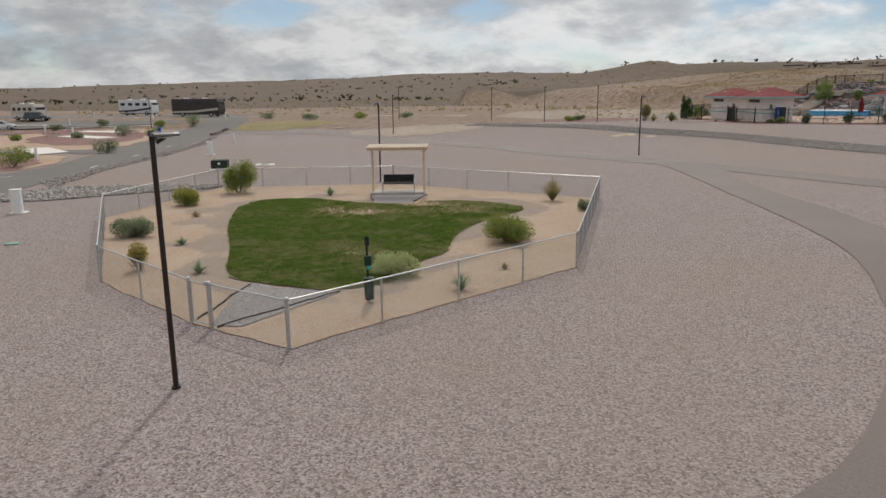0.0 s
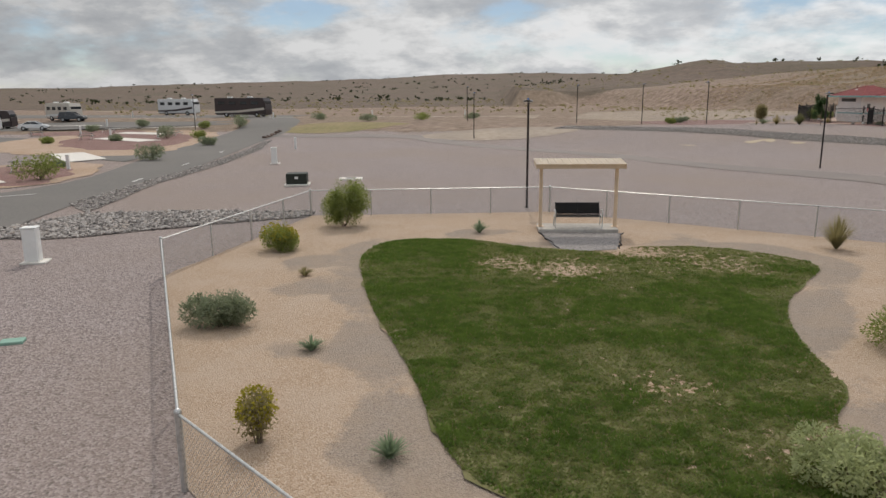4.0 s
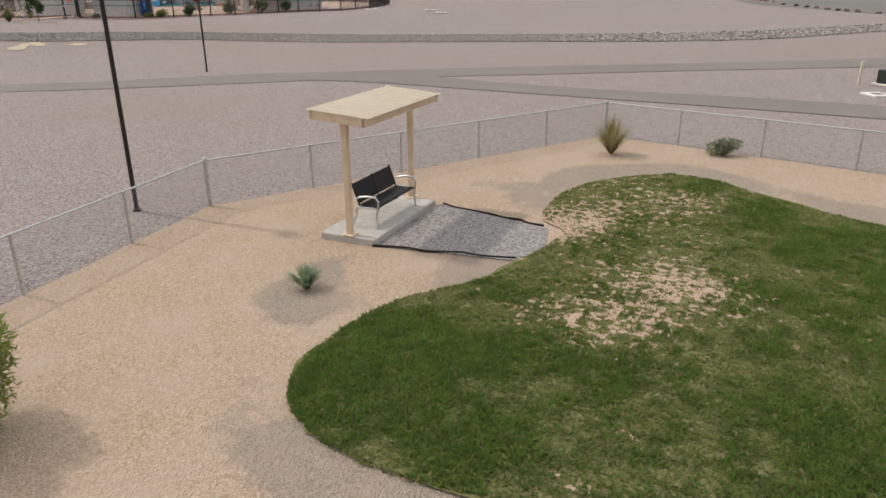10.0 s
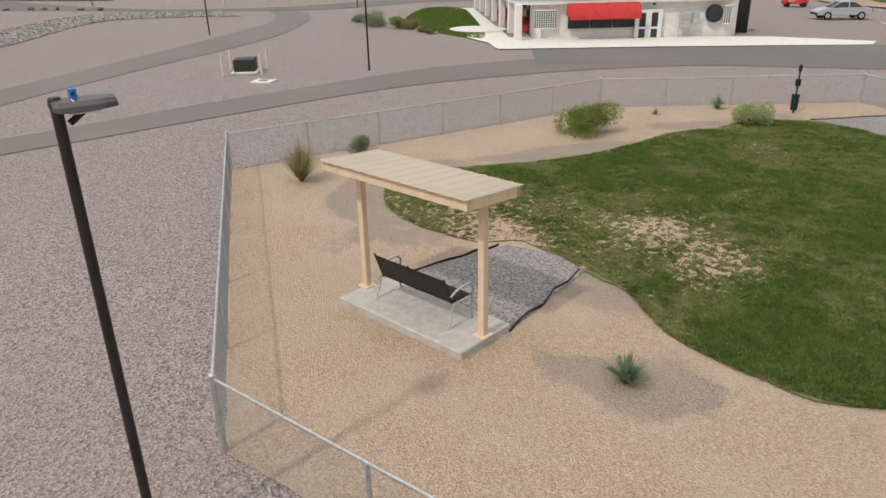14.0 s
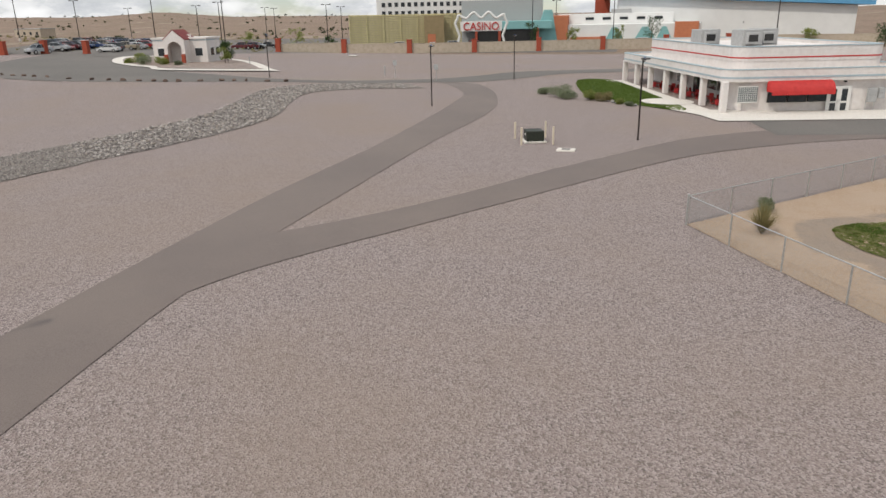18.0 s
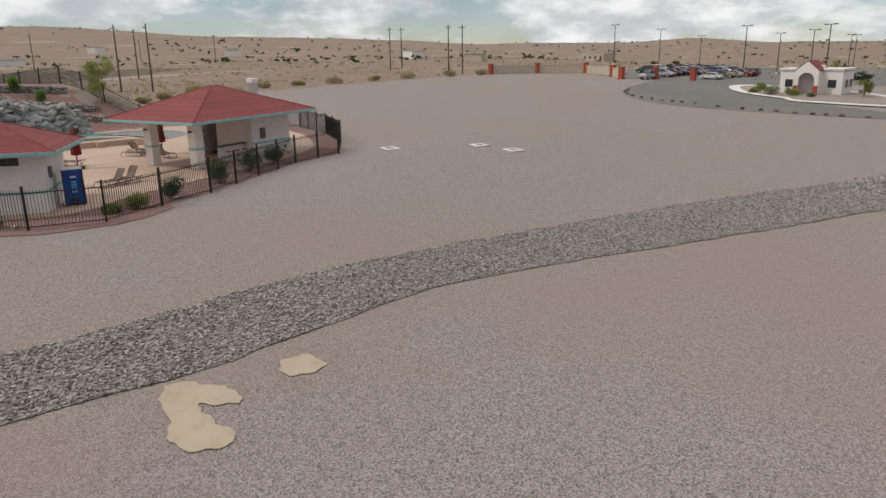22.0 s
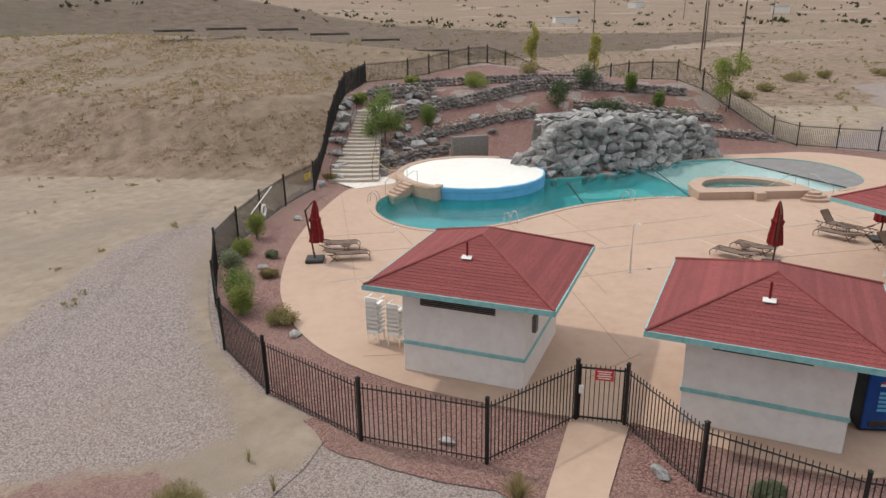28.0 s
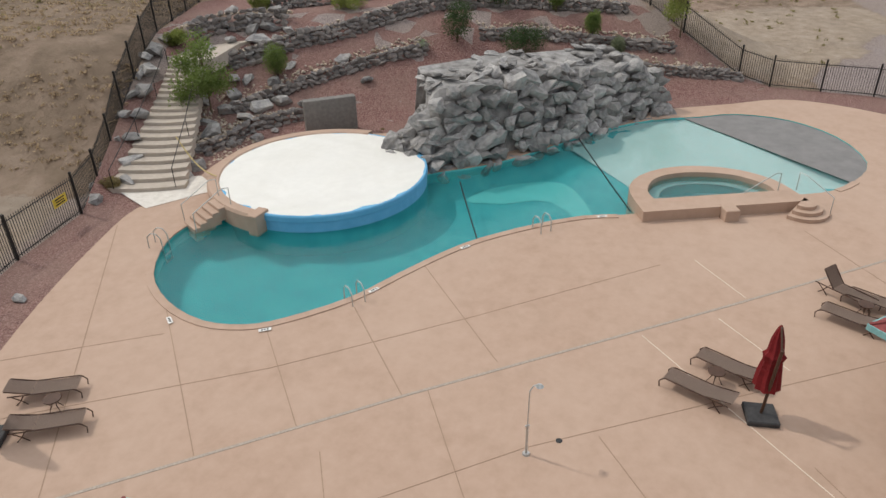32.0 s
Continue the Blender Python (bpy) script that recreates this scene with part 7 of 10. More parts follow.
# ---- pool furniture ----
def umbrella(x, y, rz, lean):
    t = thing("cantilever_umbrella", "closed dark red cantilever umbrella on a weighted grey base", "umbrella", "pool umbrellas", (x, y, DECK_Z), rz)
    part("base", box(NB(), (0, 0, 0.09), (0.85, 0.85, 0.17), 0, 0.03), M_UBASE, t, "dark grey weighted base")
    part("mast", tube(NB(), [(0, 0, 0.15), (-0.08, 0, 0.8), (-0.3, 0, 2.55)], 0.045, 10), M_UPOLE, t)
    part("crank_handle", box(NB(), (0.07, 0, 1.1), (0.14, 0.05, 0.05), 0, 0.01), M_BLACK, t)
    part("arm", tube(NB(), [(-0.3, 0, 2.5), (0.1, 0, 2.95), (0.2, 0, 2.98)], 0.03, 8), M_UPOLE, t)
    bm = NB()
    k, rings = 16, []
    for zz, rr in ((0.95, 0.2), (1.0, 0.29), (1.4, 0.26), (1.9, 0.2), (2.1, 0.24), (2.2, 0.17), (2.6, 0.13), (2.95, 0.05), (3.02, 0.015)):
        rings.append([bm.verts.new((0.16 + rr * (1 + 0.28 * (i % 2)) * math.cos(2 * math.pi * i / k) + 0.03 * math.sin(zz * 5), rr * (1 + 0.28 * (i % 2)) * math.sin(2 * math.pi * i / k), zz)) for i in range(k)])
    for a, b in zip(rings, rings[1:]):
        for i in range(k):
            bm.faces.new((a[i], a[(i + 1) % k], b[(i + 1) % k], b[i]))
    bm.faces.new(rings[0][::-1])
    c = part("canopy", bm, M_REDF, t, "furled dark red canvas")
    part("tie_strap", rod(NB(), (0.16, 0, 1.62), (0.16, 0, 1.68), 0.27, 0.27, 14), M_REDF, c)
    return t


M_UBASE = mat("dark_grey_base", [(0.035, 0.034, 0.035), (0.06, 0.058, 0.058)], 6, "noise", 0.7, 0.1)
M_UPOLE = mat("dark_brown_pole", [(0.06, 0.03, 0.018), (0.09, 0.045, 0.028)], 6, "noise", 0.5, 0.05)
umbrella(54.3, 99.5, 20, 0)
umbrella(43.55, 117.95, -53, 0)
umbrella(60.9, 95.7, 20, 0)


def lounger(x, y, rz, up=35, label="taupe sling sun lounger with a bronze frame"):
    t = thing("sun_lounger", label, "sun lounger", "sun loungers", (x, y, DECK_Z), rz)
    c, s = math.cos(radians(up)), math.sin(radians(up))
    for sd_ in (-0.32, 0.32):
        part("side_rail", tube(NB(), [(-1.0, sd_, 0.3), (-0.9, sd_, 0.36), (0.3, sd_, 0.34), (0.95, sd_, 0.33)], 0.02, 8), M_UPOLE, t)
        part("back_rail", tube(NB(), [(0.3, sd_ * 0.95, 0.35), (0.3 + 0.72 * c, sd_ * 0.95, 0.35 + 0.72 * s)], 0.018, 8), M_UPOLE, t)
        part("front_leg", tube(NB(), [(-0.98, sd_, 0.31), (-1.08, sd_, 0.2), (-1.05, sd_, 0.0)], 0.018, 8), M_UPOLE, t)
        part("back_leg", tube(NB(), [(0.5, sd_, 0.33), (0.62, sd_, 0.15), (0.78, sd_, 0.0)], 0.018, 8), M_UPOLE, t)
        part("brace", tube(NB(), [(0.85, sd_, 0.33), (0.6, sd_, 0.15), (0.45, sd_, 0.0)], 0.016, 8), M_UPOLE, t)
    for name, P, Q in (("seat_sling", (-0.98, 0.345), (0.3, 0.345)), ("back_sling", (0.3, 0.36), (0.3 + 0.75 * c, 0.36 + 0.75 * s))):
        bm = NB()
        k = 6
        top_ = []
        for i in range(k + 1):
            u = i / k
            sag = -0.03 * math.sin(math.pi * u)
            top_.append([bm.verts.new((P[0] + (Q[0] - P[0]) * u, yy, P[1] + (Q[1] - P[1]) * u + sag)) for yy in (-0.31, 0.31)])
        for a, b in zip(top_, top_[1:]):
            bm.faces.new((a[0], b[0], b[1], a[1]))
        bmesh.ops.solidify(bm, geom=bm.faces[:], thickness=0.012)
        part(name, bm, M_SLING, t)
    return t


for x, y, rz, up in ((44.6, 116.8, 130, 12), (45.5, 118.2, 128, 14), (54.4, 101.2, -102, 10), (55.8, 100.6, -104, 8), (60.2, 97.5, -105, 12), (61.6, 96.8, -105, 30), (47.0, 94.6, -35, 55), (47.9, 94.1, -30, 58), (61.8, 97.8, 60, 50), (59.0, 95.0, 50, 45)):
    lounger(x, y, rz, up)


def side_table(x, y):
    t = thing("side_table", "small round dark slatted side table between loungers", "table", "side tables", (x, y, DECK_Z))
    part("tabletop", rod(NB(), (0, 0, 0.42), (0, 0, 0.45), 0.25, 0.25, 20), M_UPOLE, t)
    for i in range(4):
        a = i * math.pi / 2
        part("leg", tube(NB(), [(0.22 * math.cos(a), 0.22 * math.sin(a), 0.0), (0.1 * math.cos(a), 0.1 * math.sin(a), 0.22), (0.18 * math.cos(a), 0.18 * math.sin(a), 0.42)], 0.014, 6), M_UPOLE, t)
    return t


for x, y in ((45.2, 117.4), (55.2, 100.9), (61.0, 97.2)):
    side_table(x, y)


def shower_post():
    t = thing("outdoor_shower", "slim chrome outdoor shower post with a round head", "shower", at=(50.0, 104.7, DECK_Z), rz=-35)
    part("base_flange", rod(NB(), (0, 0, 0), (0, 0, 0.05), 0.11, 0.09, 16), M_GALV, t)
    part("riser", tube(NB(), [(0, 0, 0.0), (0, 0, 1.0)], 0.035, 10), M_GALV, t)
    part("upper_pipe", tube(NB(), [(0, 0, 1.0), (0.02, 0, 2.15), (0.12, 0, 2.28), (0.28, 0, 2.28)], 0.018, 8), M_GALV, t)
    part("shower_head", rod(NB(), (0.3, 0, 2.2), (0.3, 0, 2.27), 0.11, 0.04, 16), M_GALV, t)
    part("valve", rod(NB(), (-0.06, 0, 1.0), (0.06, 0, 1.0), 0.03, 0.03, 8), M_GALV, t)
    return t


shower_post()
d = tagged(link("floor_drain", rod(NB(), (50.85, 104.1, DECK_Z - 0.02), (50.85, 104.1, DECK_Z + 0.012), 0.09, 0.09, 16), M_DARK), "small dark round floor drain in the deck", "drain")
t = thing("deck_planter", "round tan planter at the deck edge", "planter", at=(45.8, 106.8, DECK_Z))
part("pot", rod(NB(), (0, 0, 0), (0, 0, 0.5), 0.3, 0.4, 20), M_DECK, t)
part("soil", rod(NB(), (0, 0, 0.44), (0, 0, 0.505), 0.34, 0.34, 20), M_BARK, t)
t = thing("life_ring", "white life ring hung on the fence with a reach pole", "life ring", at=(46.3, 124.4, ground_z(46.3, 124.4) + 1.0), rz=28)
bm = NB()
tube(bm, [(0.3 * math.cos(radians(a)), 0, 0.3 * math.sin(radians(a))) for a in range(0, 361, 20)], 0.06, 8)
part("ring", bm, M_WHITE, t)
part("reach_pole", rod(NB(), (-2.0, -0.05, 0.35), (1.4, -0.05, 1.0), 0.025, 0.025, 8), M_WHITE, t)


t = thing("fence_sign", "yellow caution sign wired to the picket fence", "sign", at=(52.9, 127.55, ground_z(52.9, 127.55) + 1.25), rz=18.4)
part("plate", box(NB(), (0, -0.07, 0), (0.85, 0.012, 0.42), 0, 0.004), mat("yellow_sign_paint", [(0.52, 0.38, 0.03), (0.62, 0.46, 0.05)], 4, "noise", 0.6, 0.0), t)
for r in range(3):
    part("writing_bar", box(NB(), (0, -0.079, 0.11 - 0.11 * r), (0.6 - 0.12 * (r % 2), 0.005, 0.05)), M_DARK, t)
rope = [(60.1 - 1.9 * u, 128.2 - 4.5 * u, DECK_Z + 1.45 - 0.5 * u - 0.45 * math.sin(math.pi * u)) for u in [k / 12 for k in range(13)]]
tagged(link("barrier_rope", tube(NB(), rope, 0.03, 6), mat("yellowed_rope", [(0.42, 0.33, 0.14), (0.52, 0.42, 0.2)], 20, "noise", 0.9, 0.2)), "slack yellow rope across the foot of the stairs", "rope")


# ---- planting ----
def leaf_cloud(n, lobes, size, seed, aspect=0.5, inner=0.55):
    """Many small leaf blades on the skins of several lobes: (centre, radii)."""
    rng = np.random.default_rng(seed)
    lob = rng.integers(0, len(lobes), n)
    C = np.array([l[0] for l in lobes])[lob]
    R = np.array([l[1] for l in lobes])[lob]
    d = rng.normal(size=(n, 3))
    d /= np.linalg.norm(d, axis=1, keepdims=True)
    P = C + d * R * rng.uniform(inner, 1.08, (n, 1))
    a = rng.normal(size=(n, 3)) * 0.7 + d
    a /= np.linalg.norm(a, axis=1, keepdims=True)
    b = np.cross(a, rng.normal(size=(n, 3)))
    b /= np.linalg.norm(b, axis=1, keepdims=True)
    s = (size * rng.uniform(0.6, 1.3, n))[:, None]
    V = np.stack([P - a * s * 0.5, P + b * s * aspect * 0.5, P + a * s * 0.6, P - b * s * aspect * 0.5], 1)
    keep = V[:, :, 2].min(1) > 0.0
    V = V[keep]
    k = len(V)
    return V.reshape(-1, 3).tolist(), [tuple(range(4 * i, 4 * i + 4)) for i in range(k)]


def bush(x, y, r, h, leaf, label, n=1400, size=0.09, flower=None, seed=1, name="shrub", aspect=0.45, upright=False, nf=160, zz=None):
    rng = random.Random(seed)
    t = thing(name, label, "shrub", "", (x, y, ground_z(x, y) if zz is None else zz), rng.uniform(0, 360))
    n, size = int(n * 2.5), size * 0.78
    lobes = []
    k = 9
    for i in range(k):
        a, q = rng.uniform(0, 6.28), rng.uniform(0.25, 0.72)
        if upright:
            lobes.append(((r * 0.45 * q * math.cos(a), r * 0.45 * q * math.sin(a), h * rng.uniform(0.35, 0.8)), (r * 0.5, r * 0.5, h * 0.3)))
        else:
            lobes.append(((r * q * math.cos(a), r * q * math.sin(a), h * rng.uniform(0.3, 0.62)), (r * rng.uniform(0.35, 0.5), r * rng.uniform(0.35, 0.5), h * rng.uniform(0.28, 0.4))))
    lobes.append(((0, 0, h * 0.5), (r * 0.6, r * 0.6, h * 0.45)))
    v, f = leaf_cloud(n, lobes, size, seed, aspect)
    arrays("foliage", v, f, leaf, t)
    bm = NB()
    for i in range(9):
        l = lobes[i % len(lobes)][0]
        rod(bm, (0.04 * math.cos(i), 0.04 * math.sin(i), -0.03), (l[0], l[1], l[2]), 0.018, 0.007, 5)
    part("stem_cluster", bm, M_BARK, t)
    if flower:
        v, f = leaf_cloud(nf, [((c[0], c[1], c[2] + rr[2] * 0.25), (rr[0] * 1.05, rr[1] * 1.05, rr[2] * 1.05)) for c, rr in lobes], size * 0.9, seed + 50, 0.9, 0.95)
        keep = [q for q in f if v[q[0]][2] > h * 0.45]
        tagged(arrays("flower_mass", v, keep, flower, t, "small yellow flower heads"), kind="stuff")
    return t


def tuft(x, y, r, h, leaf, label, n=90, seed=1, name="yucca", wide=0.028, droop=0.35, zz=None):
    """A rosette of blades arching from one point."""
    rng = random.Random(seed)
    t = thing(name, label, "plant", "", (x, y, ground_z(x, y) if zz is None else zz))
    v, f = [], []
    for i in range(n):
        a, lean = rng.uniform(0, 6.283), rng.random() ** 0.6
        L = h * rng.uniform(0.75, 1.1)
        dx, dy = math.cos(a), math.sin(a)
        px, py = -dy, dx
        w = wide * rng.uniform(0.7, 1.2)
        o = len(v)
        for u in (0.0, 0.35, 0.7, 1.0):
            out = r * lean * u * (0.7 + 0.3 * u)
            zz_ = L * (u - droop * lean * u * u) * (1.05 - 0.35 * lean)
            ww = w * (1 - u) ** 0.7
            v += [(dx * out - px * ww, dy * out - py * ww, zz_), (dx * out + px * ww, dy * out + py * ww, zz_)]
        f += [(o, o + 1, o + 3, o + 2), (o + 2, o + 3, o + 5, o + 4), (o + 4, o + 5, o + 7, o + 6)]
    arrays("foliage", v, f, leaf, t)
    return t


# dog run shrubs
bush(-12.1, 28.4, 0.85, 0.95, M_SAGE, "dense grey-green rounded shrub in the dog run", 2600, 0.10, None, 11)
bush(-13.2, 36.7, 0.85, 1.0, M_LEAF, "rounded olive shrub with yellow flower heads", 2400, 0.09, M_YELLOW, 12, nf=1500)
bush(-11.9, 41.5, 1.0, 2.1, M_LEAF, "tall bright green willowy shrub by the fence", 5200, 0.13, None, 13, aspect=0.25)
bush(-9.2, 22.8, 0.5, 0.9, M_BRUSH, "sparse half-dry shrub with yellow flowers", 700, 0.08, M_YELLOW, 14, nf=700, upright=True)
bush(-0.5, 22.0, 0.8, 0.85, M_PALEG, "rounded pale green shrub beside the lawn", 2200, 0.09, None, 15)
bush(3.2, 27.4, 1.2, 1.2, M_LEAF, "large rounded yellow-green shrub", 5200, 0.09, None, 16)
bush(7.5, 34.4, 0.5, 0.62, M_SAGE, "low rounded green shrub by the fence", 1100, 0.08, None, 17)
tuft(6.2, 37.6, 0.85, 1.35, M_BRUSH, "tall spiky ocotillo-like clump of stiff stems", 420, 21, "spiky_shrub", 0.013, 0.12)
tuft(-6.2, 40.3, 0.5, 0.62, M_YUCCA, "blue-green spiky yucca rosette", 110, 22)
tuft(-7.05, 22.45, 0.42, 0.5, M_YUCCA, "small green spiky yucca rosette", 90, 23)
tuft(-9.45, 26.95, 0.4, 0.42, M_YUCCA, "small green spiky yucca rosette", 80, 24)
tuft(-11.35, 33.3, 0.38, 0.36, M_BRUSH, "small dry spiky yucca rosette", 70, 25)
tuft(1.6, 20.4, 0.55, 0.7, M_YUCCA, "small spiky yucca by the fence", 80, 26)
tuft(3.0, 22.9, 0.25, 0.28, M_BRUSH, "tiny dry tuft in the granite", 50, 27)

# planting at the pool gate and in the ring bed
bush(27.4, 106.2, 1.15, 2.1, M_BRUSH, "tall dense olive broom shrub beside the walk", 9000, 0.17, None, 31, aspect=0.1, upright=True)
bush(30.7, 103.3, 0.6, 0.55, M_SAGE, "low grey-green shrub beside the walk", 600, 0.07, None, 32)
bush(26.0, 101.7, 0.75, 0.7, M_SAGE, "grey rounded shrub in gravel", 900, 0.07, None, 33)
tuft(26.9, 99.8, 1.05, 1.45, M_STRAW, "tall feathery straw-coloured grass clump", 520, 34, "ornamental_grass", 0.012, 0.5)
tuft(28.9, 98.3, 1.0, 1.45, M_BROOM, "brown-green upright broom shrub in gravel", 900, 35, "broom_shrub", 0.012, 0.12)
tuft(33.4, 101.5, 0.65, 1.05, M_STRAW, "pale dry grass clump beside the gate", 260, 36, "ornamental_grass", 0.012, 0.45)
tuft(30.4, 106.8, 0.35, 0.7, M_BRUSH, "thin dry sapling stems", 26, 37, "dry_stems", 0.012, 0.1)
tuft(30.9, 108.3, 0.25, 0.55, M_BRUSH, "thin dry grass tuft", 30, 38, "dry_stems", 0.012, 0.2)
tuft(24.6, 99.7, 0.35, 0.75, M_STRAW, "small straw grass clump in gravel", 90, 39, "ornamental_grass", 0.012, 0.35)
for i, (x, y, r, h, lf) in enumerate(((44.6, 123.2, 0.6, 1.3, M_LEAF), (42.4, 121.8, 0.55, 0.9, M_LEAF), (40.3, 119.9, 0.65, 1.1, M_SAGE), (38.2, 117.0, 0.8, 1.5, M_GREEN), (37.5, 116.0, 0.6, 1.2, M_LEAF), (42.9, 120.2, 0.3, 0.4, M_SAGE), (41.0, 118.4, 0.35, 0.4, M_STRAW), (37.6, 114.2, 0.6, 0.6, M_BRUSH), (39.4, 94.2 - 2.2, 0.4, 0.5, M_LEAF), (36.9, 96.4, 0.35, 0.45, M_SAGE), (43.0, 89.9, 0.7, 1.1, M_DKGREEN), (47.2, 88.3, 0.8, 1.3, M_DKGREEN), (51.2, 87.2, 0.9, 1.4, M_DKGREEN), (54.2, 86.1, 0.8, 1.2, M_DKGREEN), (40.2, 91.0, 0.5, 0.8, M_LEAF))):
    bush(x, y, r * 1.3, h * 1.1, lf, "leafy shrub in the red gravel bed", 1500, 0.1, None, 60 + i, upright=(h > 1.0))
for i, (x, y, r, h, lf, up) in enumerate(((69.4, 129.4, 0.9, 1.7, M_GREEN, True), (78.3, 121.8, 1.3, 2.2, M_DKGREEN, True), (80.1, 117.8, 1.4, 1.9, M_DKGREEN, False), (83.0, 121.2, 1.3, 2.2, M_DKGREEN, True), (84.8, 117.6, 0.8, 1.6, M_GREEN, True), (84.0, 114.6, 0.7, 1.5, M_GREEN, True), (83.4, 112.6, 0.6, 1.2, M_SAGE, True), (77.2, 129.4, 1.0, 1.0, M_LEAF, False), (74.4, 134.6, 0.7, 1.0, M_LEAF, False), (86.0, 128.6, 1.0, 1.4, M_BRUSH, False), (80.6, 131.6, 1.2, 1.0, M_BRUSH, False), (56.3, 129.0, 0.5, 0.6, M_STRAW, False), (68.2, 125.6, 0.6, 0.5, M_SAGE, False), (66.7, 134.6, 0.6, 0.9, M_LEAF, False))):
    bush(x, y, r * 1.2, h * 1.15, lf, "evergreen shrub on the rock terraces", 2000, 0.12, None, 90 + i, upright=up)
tuft(76.3, 123.2, 0.8, 0.9, M_YUCCA, "spiky yucca with a pale dried flower stalk", 120, 120)


def tree(x, y, h, crown_r, crown_z, leaf, label, n=2400, size=0.13, seed=1, trunk=0.07, tall=1.0, lean=0.0):
    rng = random.Random(seed)
    z = ground_z(x, y)
    t = thing("tree", label, "tree", "", (x, y, z))
    bm = NB()
    pts = [(0, 0, -0.1), (lean * 0.3, 0.02, h * 0.35), (lean * 0.8, 0.05, h * 0.7), (lean, 0.0, h * 0.95)]
    for i, (a, b) in enumerate(zip(pts, pts[1:])):
        rod(bm, a, b, trunk * (1 - 0.3 * i), trunk * (0.7 - 0.25 * i), 8)
    part("trunk", bm, M_BARK, t)
    lobes = []
    for i in range(11):
        a, q = rng.uniform(0, 6.28), rng.uniform(0.2, 0.75)
        c = (lean * 0.7 + crown_r * q * math.cos(a), crown_r * q * math.sin(a), crown_z + (h - crown_z) * rng.uniform(0.12, 0.9))
        lobes.append((c, (crown_r * rng.uniform(0.28, 0.45), crown_r * rng.uniform(0.28, 0.45), (h - crown_z) * rng.uniform(0.13, 0.24) * tall)))
        bm = NB()
        rod(bm, (lean * 0.4, 0.02, crown_z * 0.75 + (c[2] - crown_z) * 0.4), c, trunk * 0.3, 0.008, 5)
        part("limb", bm, M_BARK, t)
    v, f = leaf_cloud(n, lobes, size, seed, 0.5, 0.3)
    arrays("crown", v, f, leaf, t)
    return t


tree(30.35, 96.2, 3.5, 0.9, 0.8, M_DKGREEN, "young dark green tree with a thin trunk in gravel", 4200, 0.13, 201, 0.04)
tree(64.3, 130.0, 4.4, 2.1, 0.5, M_GREEN, "bright green multi-stem tree beside the garden stairs", 6000, 0.15, 202, 0.06)
tree(87.3, 109.6, 5.2, 2.1, 1.3, M_LEAF, "slender tree with an open green crown at the fence", 5200, 0.15, 203, 0.06)
tree(88.0, 129.4, 4.8, 0.95, 0.9, M_POPLAR, "narrow yellow-green poplar on the mound", 3200, 0.14, 204, 0.05)
tree(93.6, 124.8, 4.5, 0.95, 0.9, M_POPLAR, "narrow yellow-green poplar by the fence", 3200, 0.14, 205, 0.05)


# ---- lawn blades ----
def lawn_blades():
    rng = random.Random(31)
    x0, x1 = min(p[0] for p in LAWN), max(p[0] for p in LAWN)
    y0, y1 = min(p[1] for p in LAWN), max(p[1] for p in LAWN)
    sets = {0: ([], []), 1: ([], []), 2: ([], [])}
    made = 0
    while made < 250000:
        x, y = rng.uniform(x0, x1), rng.uniform(y0, y1)
        if not inside(x, y, LAWN):
            continue
        made += 1
        b = bareness(x, y)
        lush = noise.noise(Vector((x * 0.8, y * 0.8, 21.0))) + 0.6 * noise.noise(Vector((x * 2.6, y * 2.6, 4.0))) - 0.7 * b + 0.3 * sstep((34.0 - y) / 3.0) - 0.28 * sstep((30.0 - y) / 4.0) + 0.5 * math.exp(-((x + 7.6) ** 2 + (y - 37.2) ** 2) / 5.0) - 0.1
        if (b > 0.39 and rng.random() < 0.9) or rng.random() < 0.4 * sstep((0.0 - lush) / 0.5):
            continue
        dry = rng.random() < 0.04 + 0.4 * sstep((b - 0.05) / 0.45)
        kind = 2 if dry else 0 if lush + rng.uniform(-0.25, 0.25) > 0.02 else 1
        vv, ff = sets[kind]
        z = ground_z(x, y) + 0.045
        hgt = rng.uniform(0.02, 0.045) * (1.9 if lush > 0.25 else 1.2 if lush > -0.1 else 0.8)
        for _ in range(2):
            a = rng.uniform(0, 6.283)
            w, o = 0.018, len(vv)
            lx, ly = -math.sin(a) * rng.uniform(-0.09, 0.09), math.cos(a) * rng.uniform(-0.09, 0.09)
            vv += [(x - w * math.cos(a), y - w * math.sin(a), z), (x + w * math.cos(a), y + w * math.sin(a), z), (x + lx, y + ly, z + hgt)]
            ff.append((o, o + 1, o + 2))
    for k, (nm, mt, lb) in enumerate((("lawn_grass", M_GRASS, "lush green lawn grass blades"), ("olive_lawn_grass", M_GRASSOL, "thin olive lawn grass blades"), ("dry_lawn_grass", M_DRYG, "straw-yellow dry lawn blades"))):
        ob = tagged(arrays(nm, sets[k][0], sets[k][1], mt), lb, "grass", kind="stuff")


M_DRYG = leafmat("dry_lawn_blade", (0.17, 0.15, 0.06), (0.29, 0.245, 0.125))
lawn_blades()


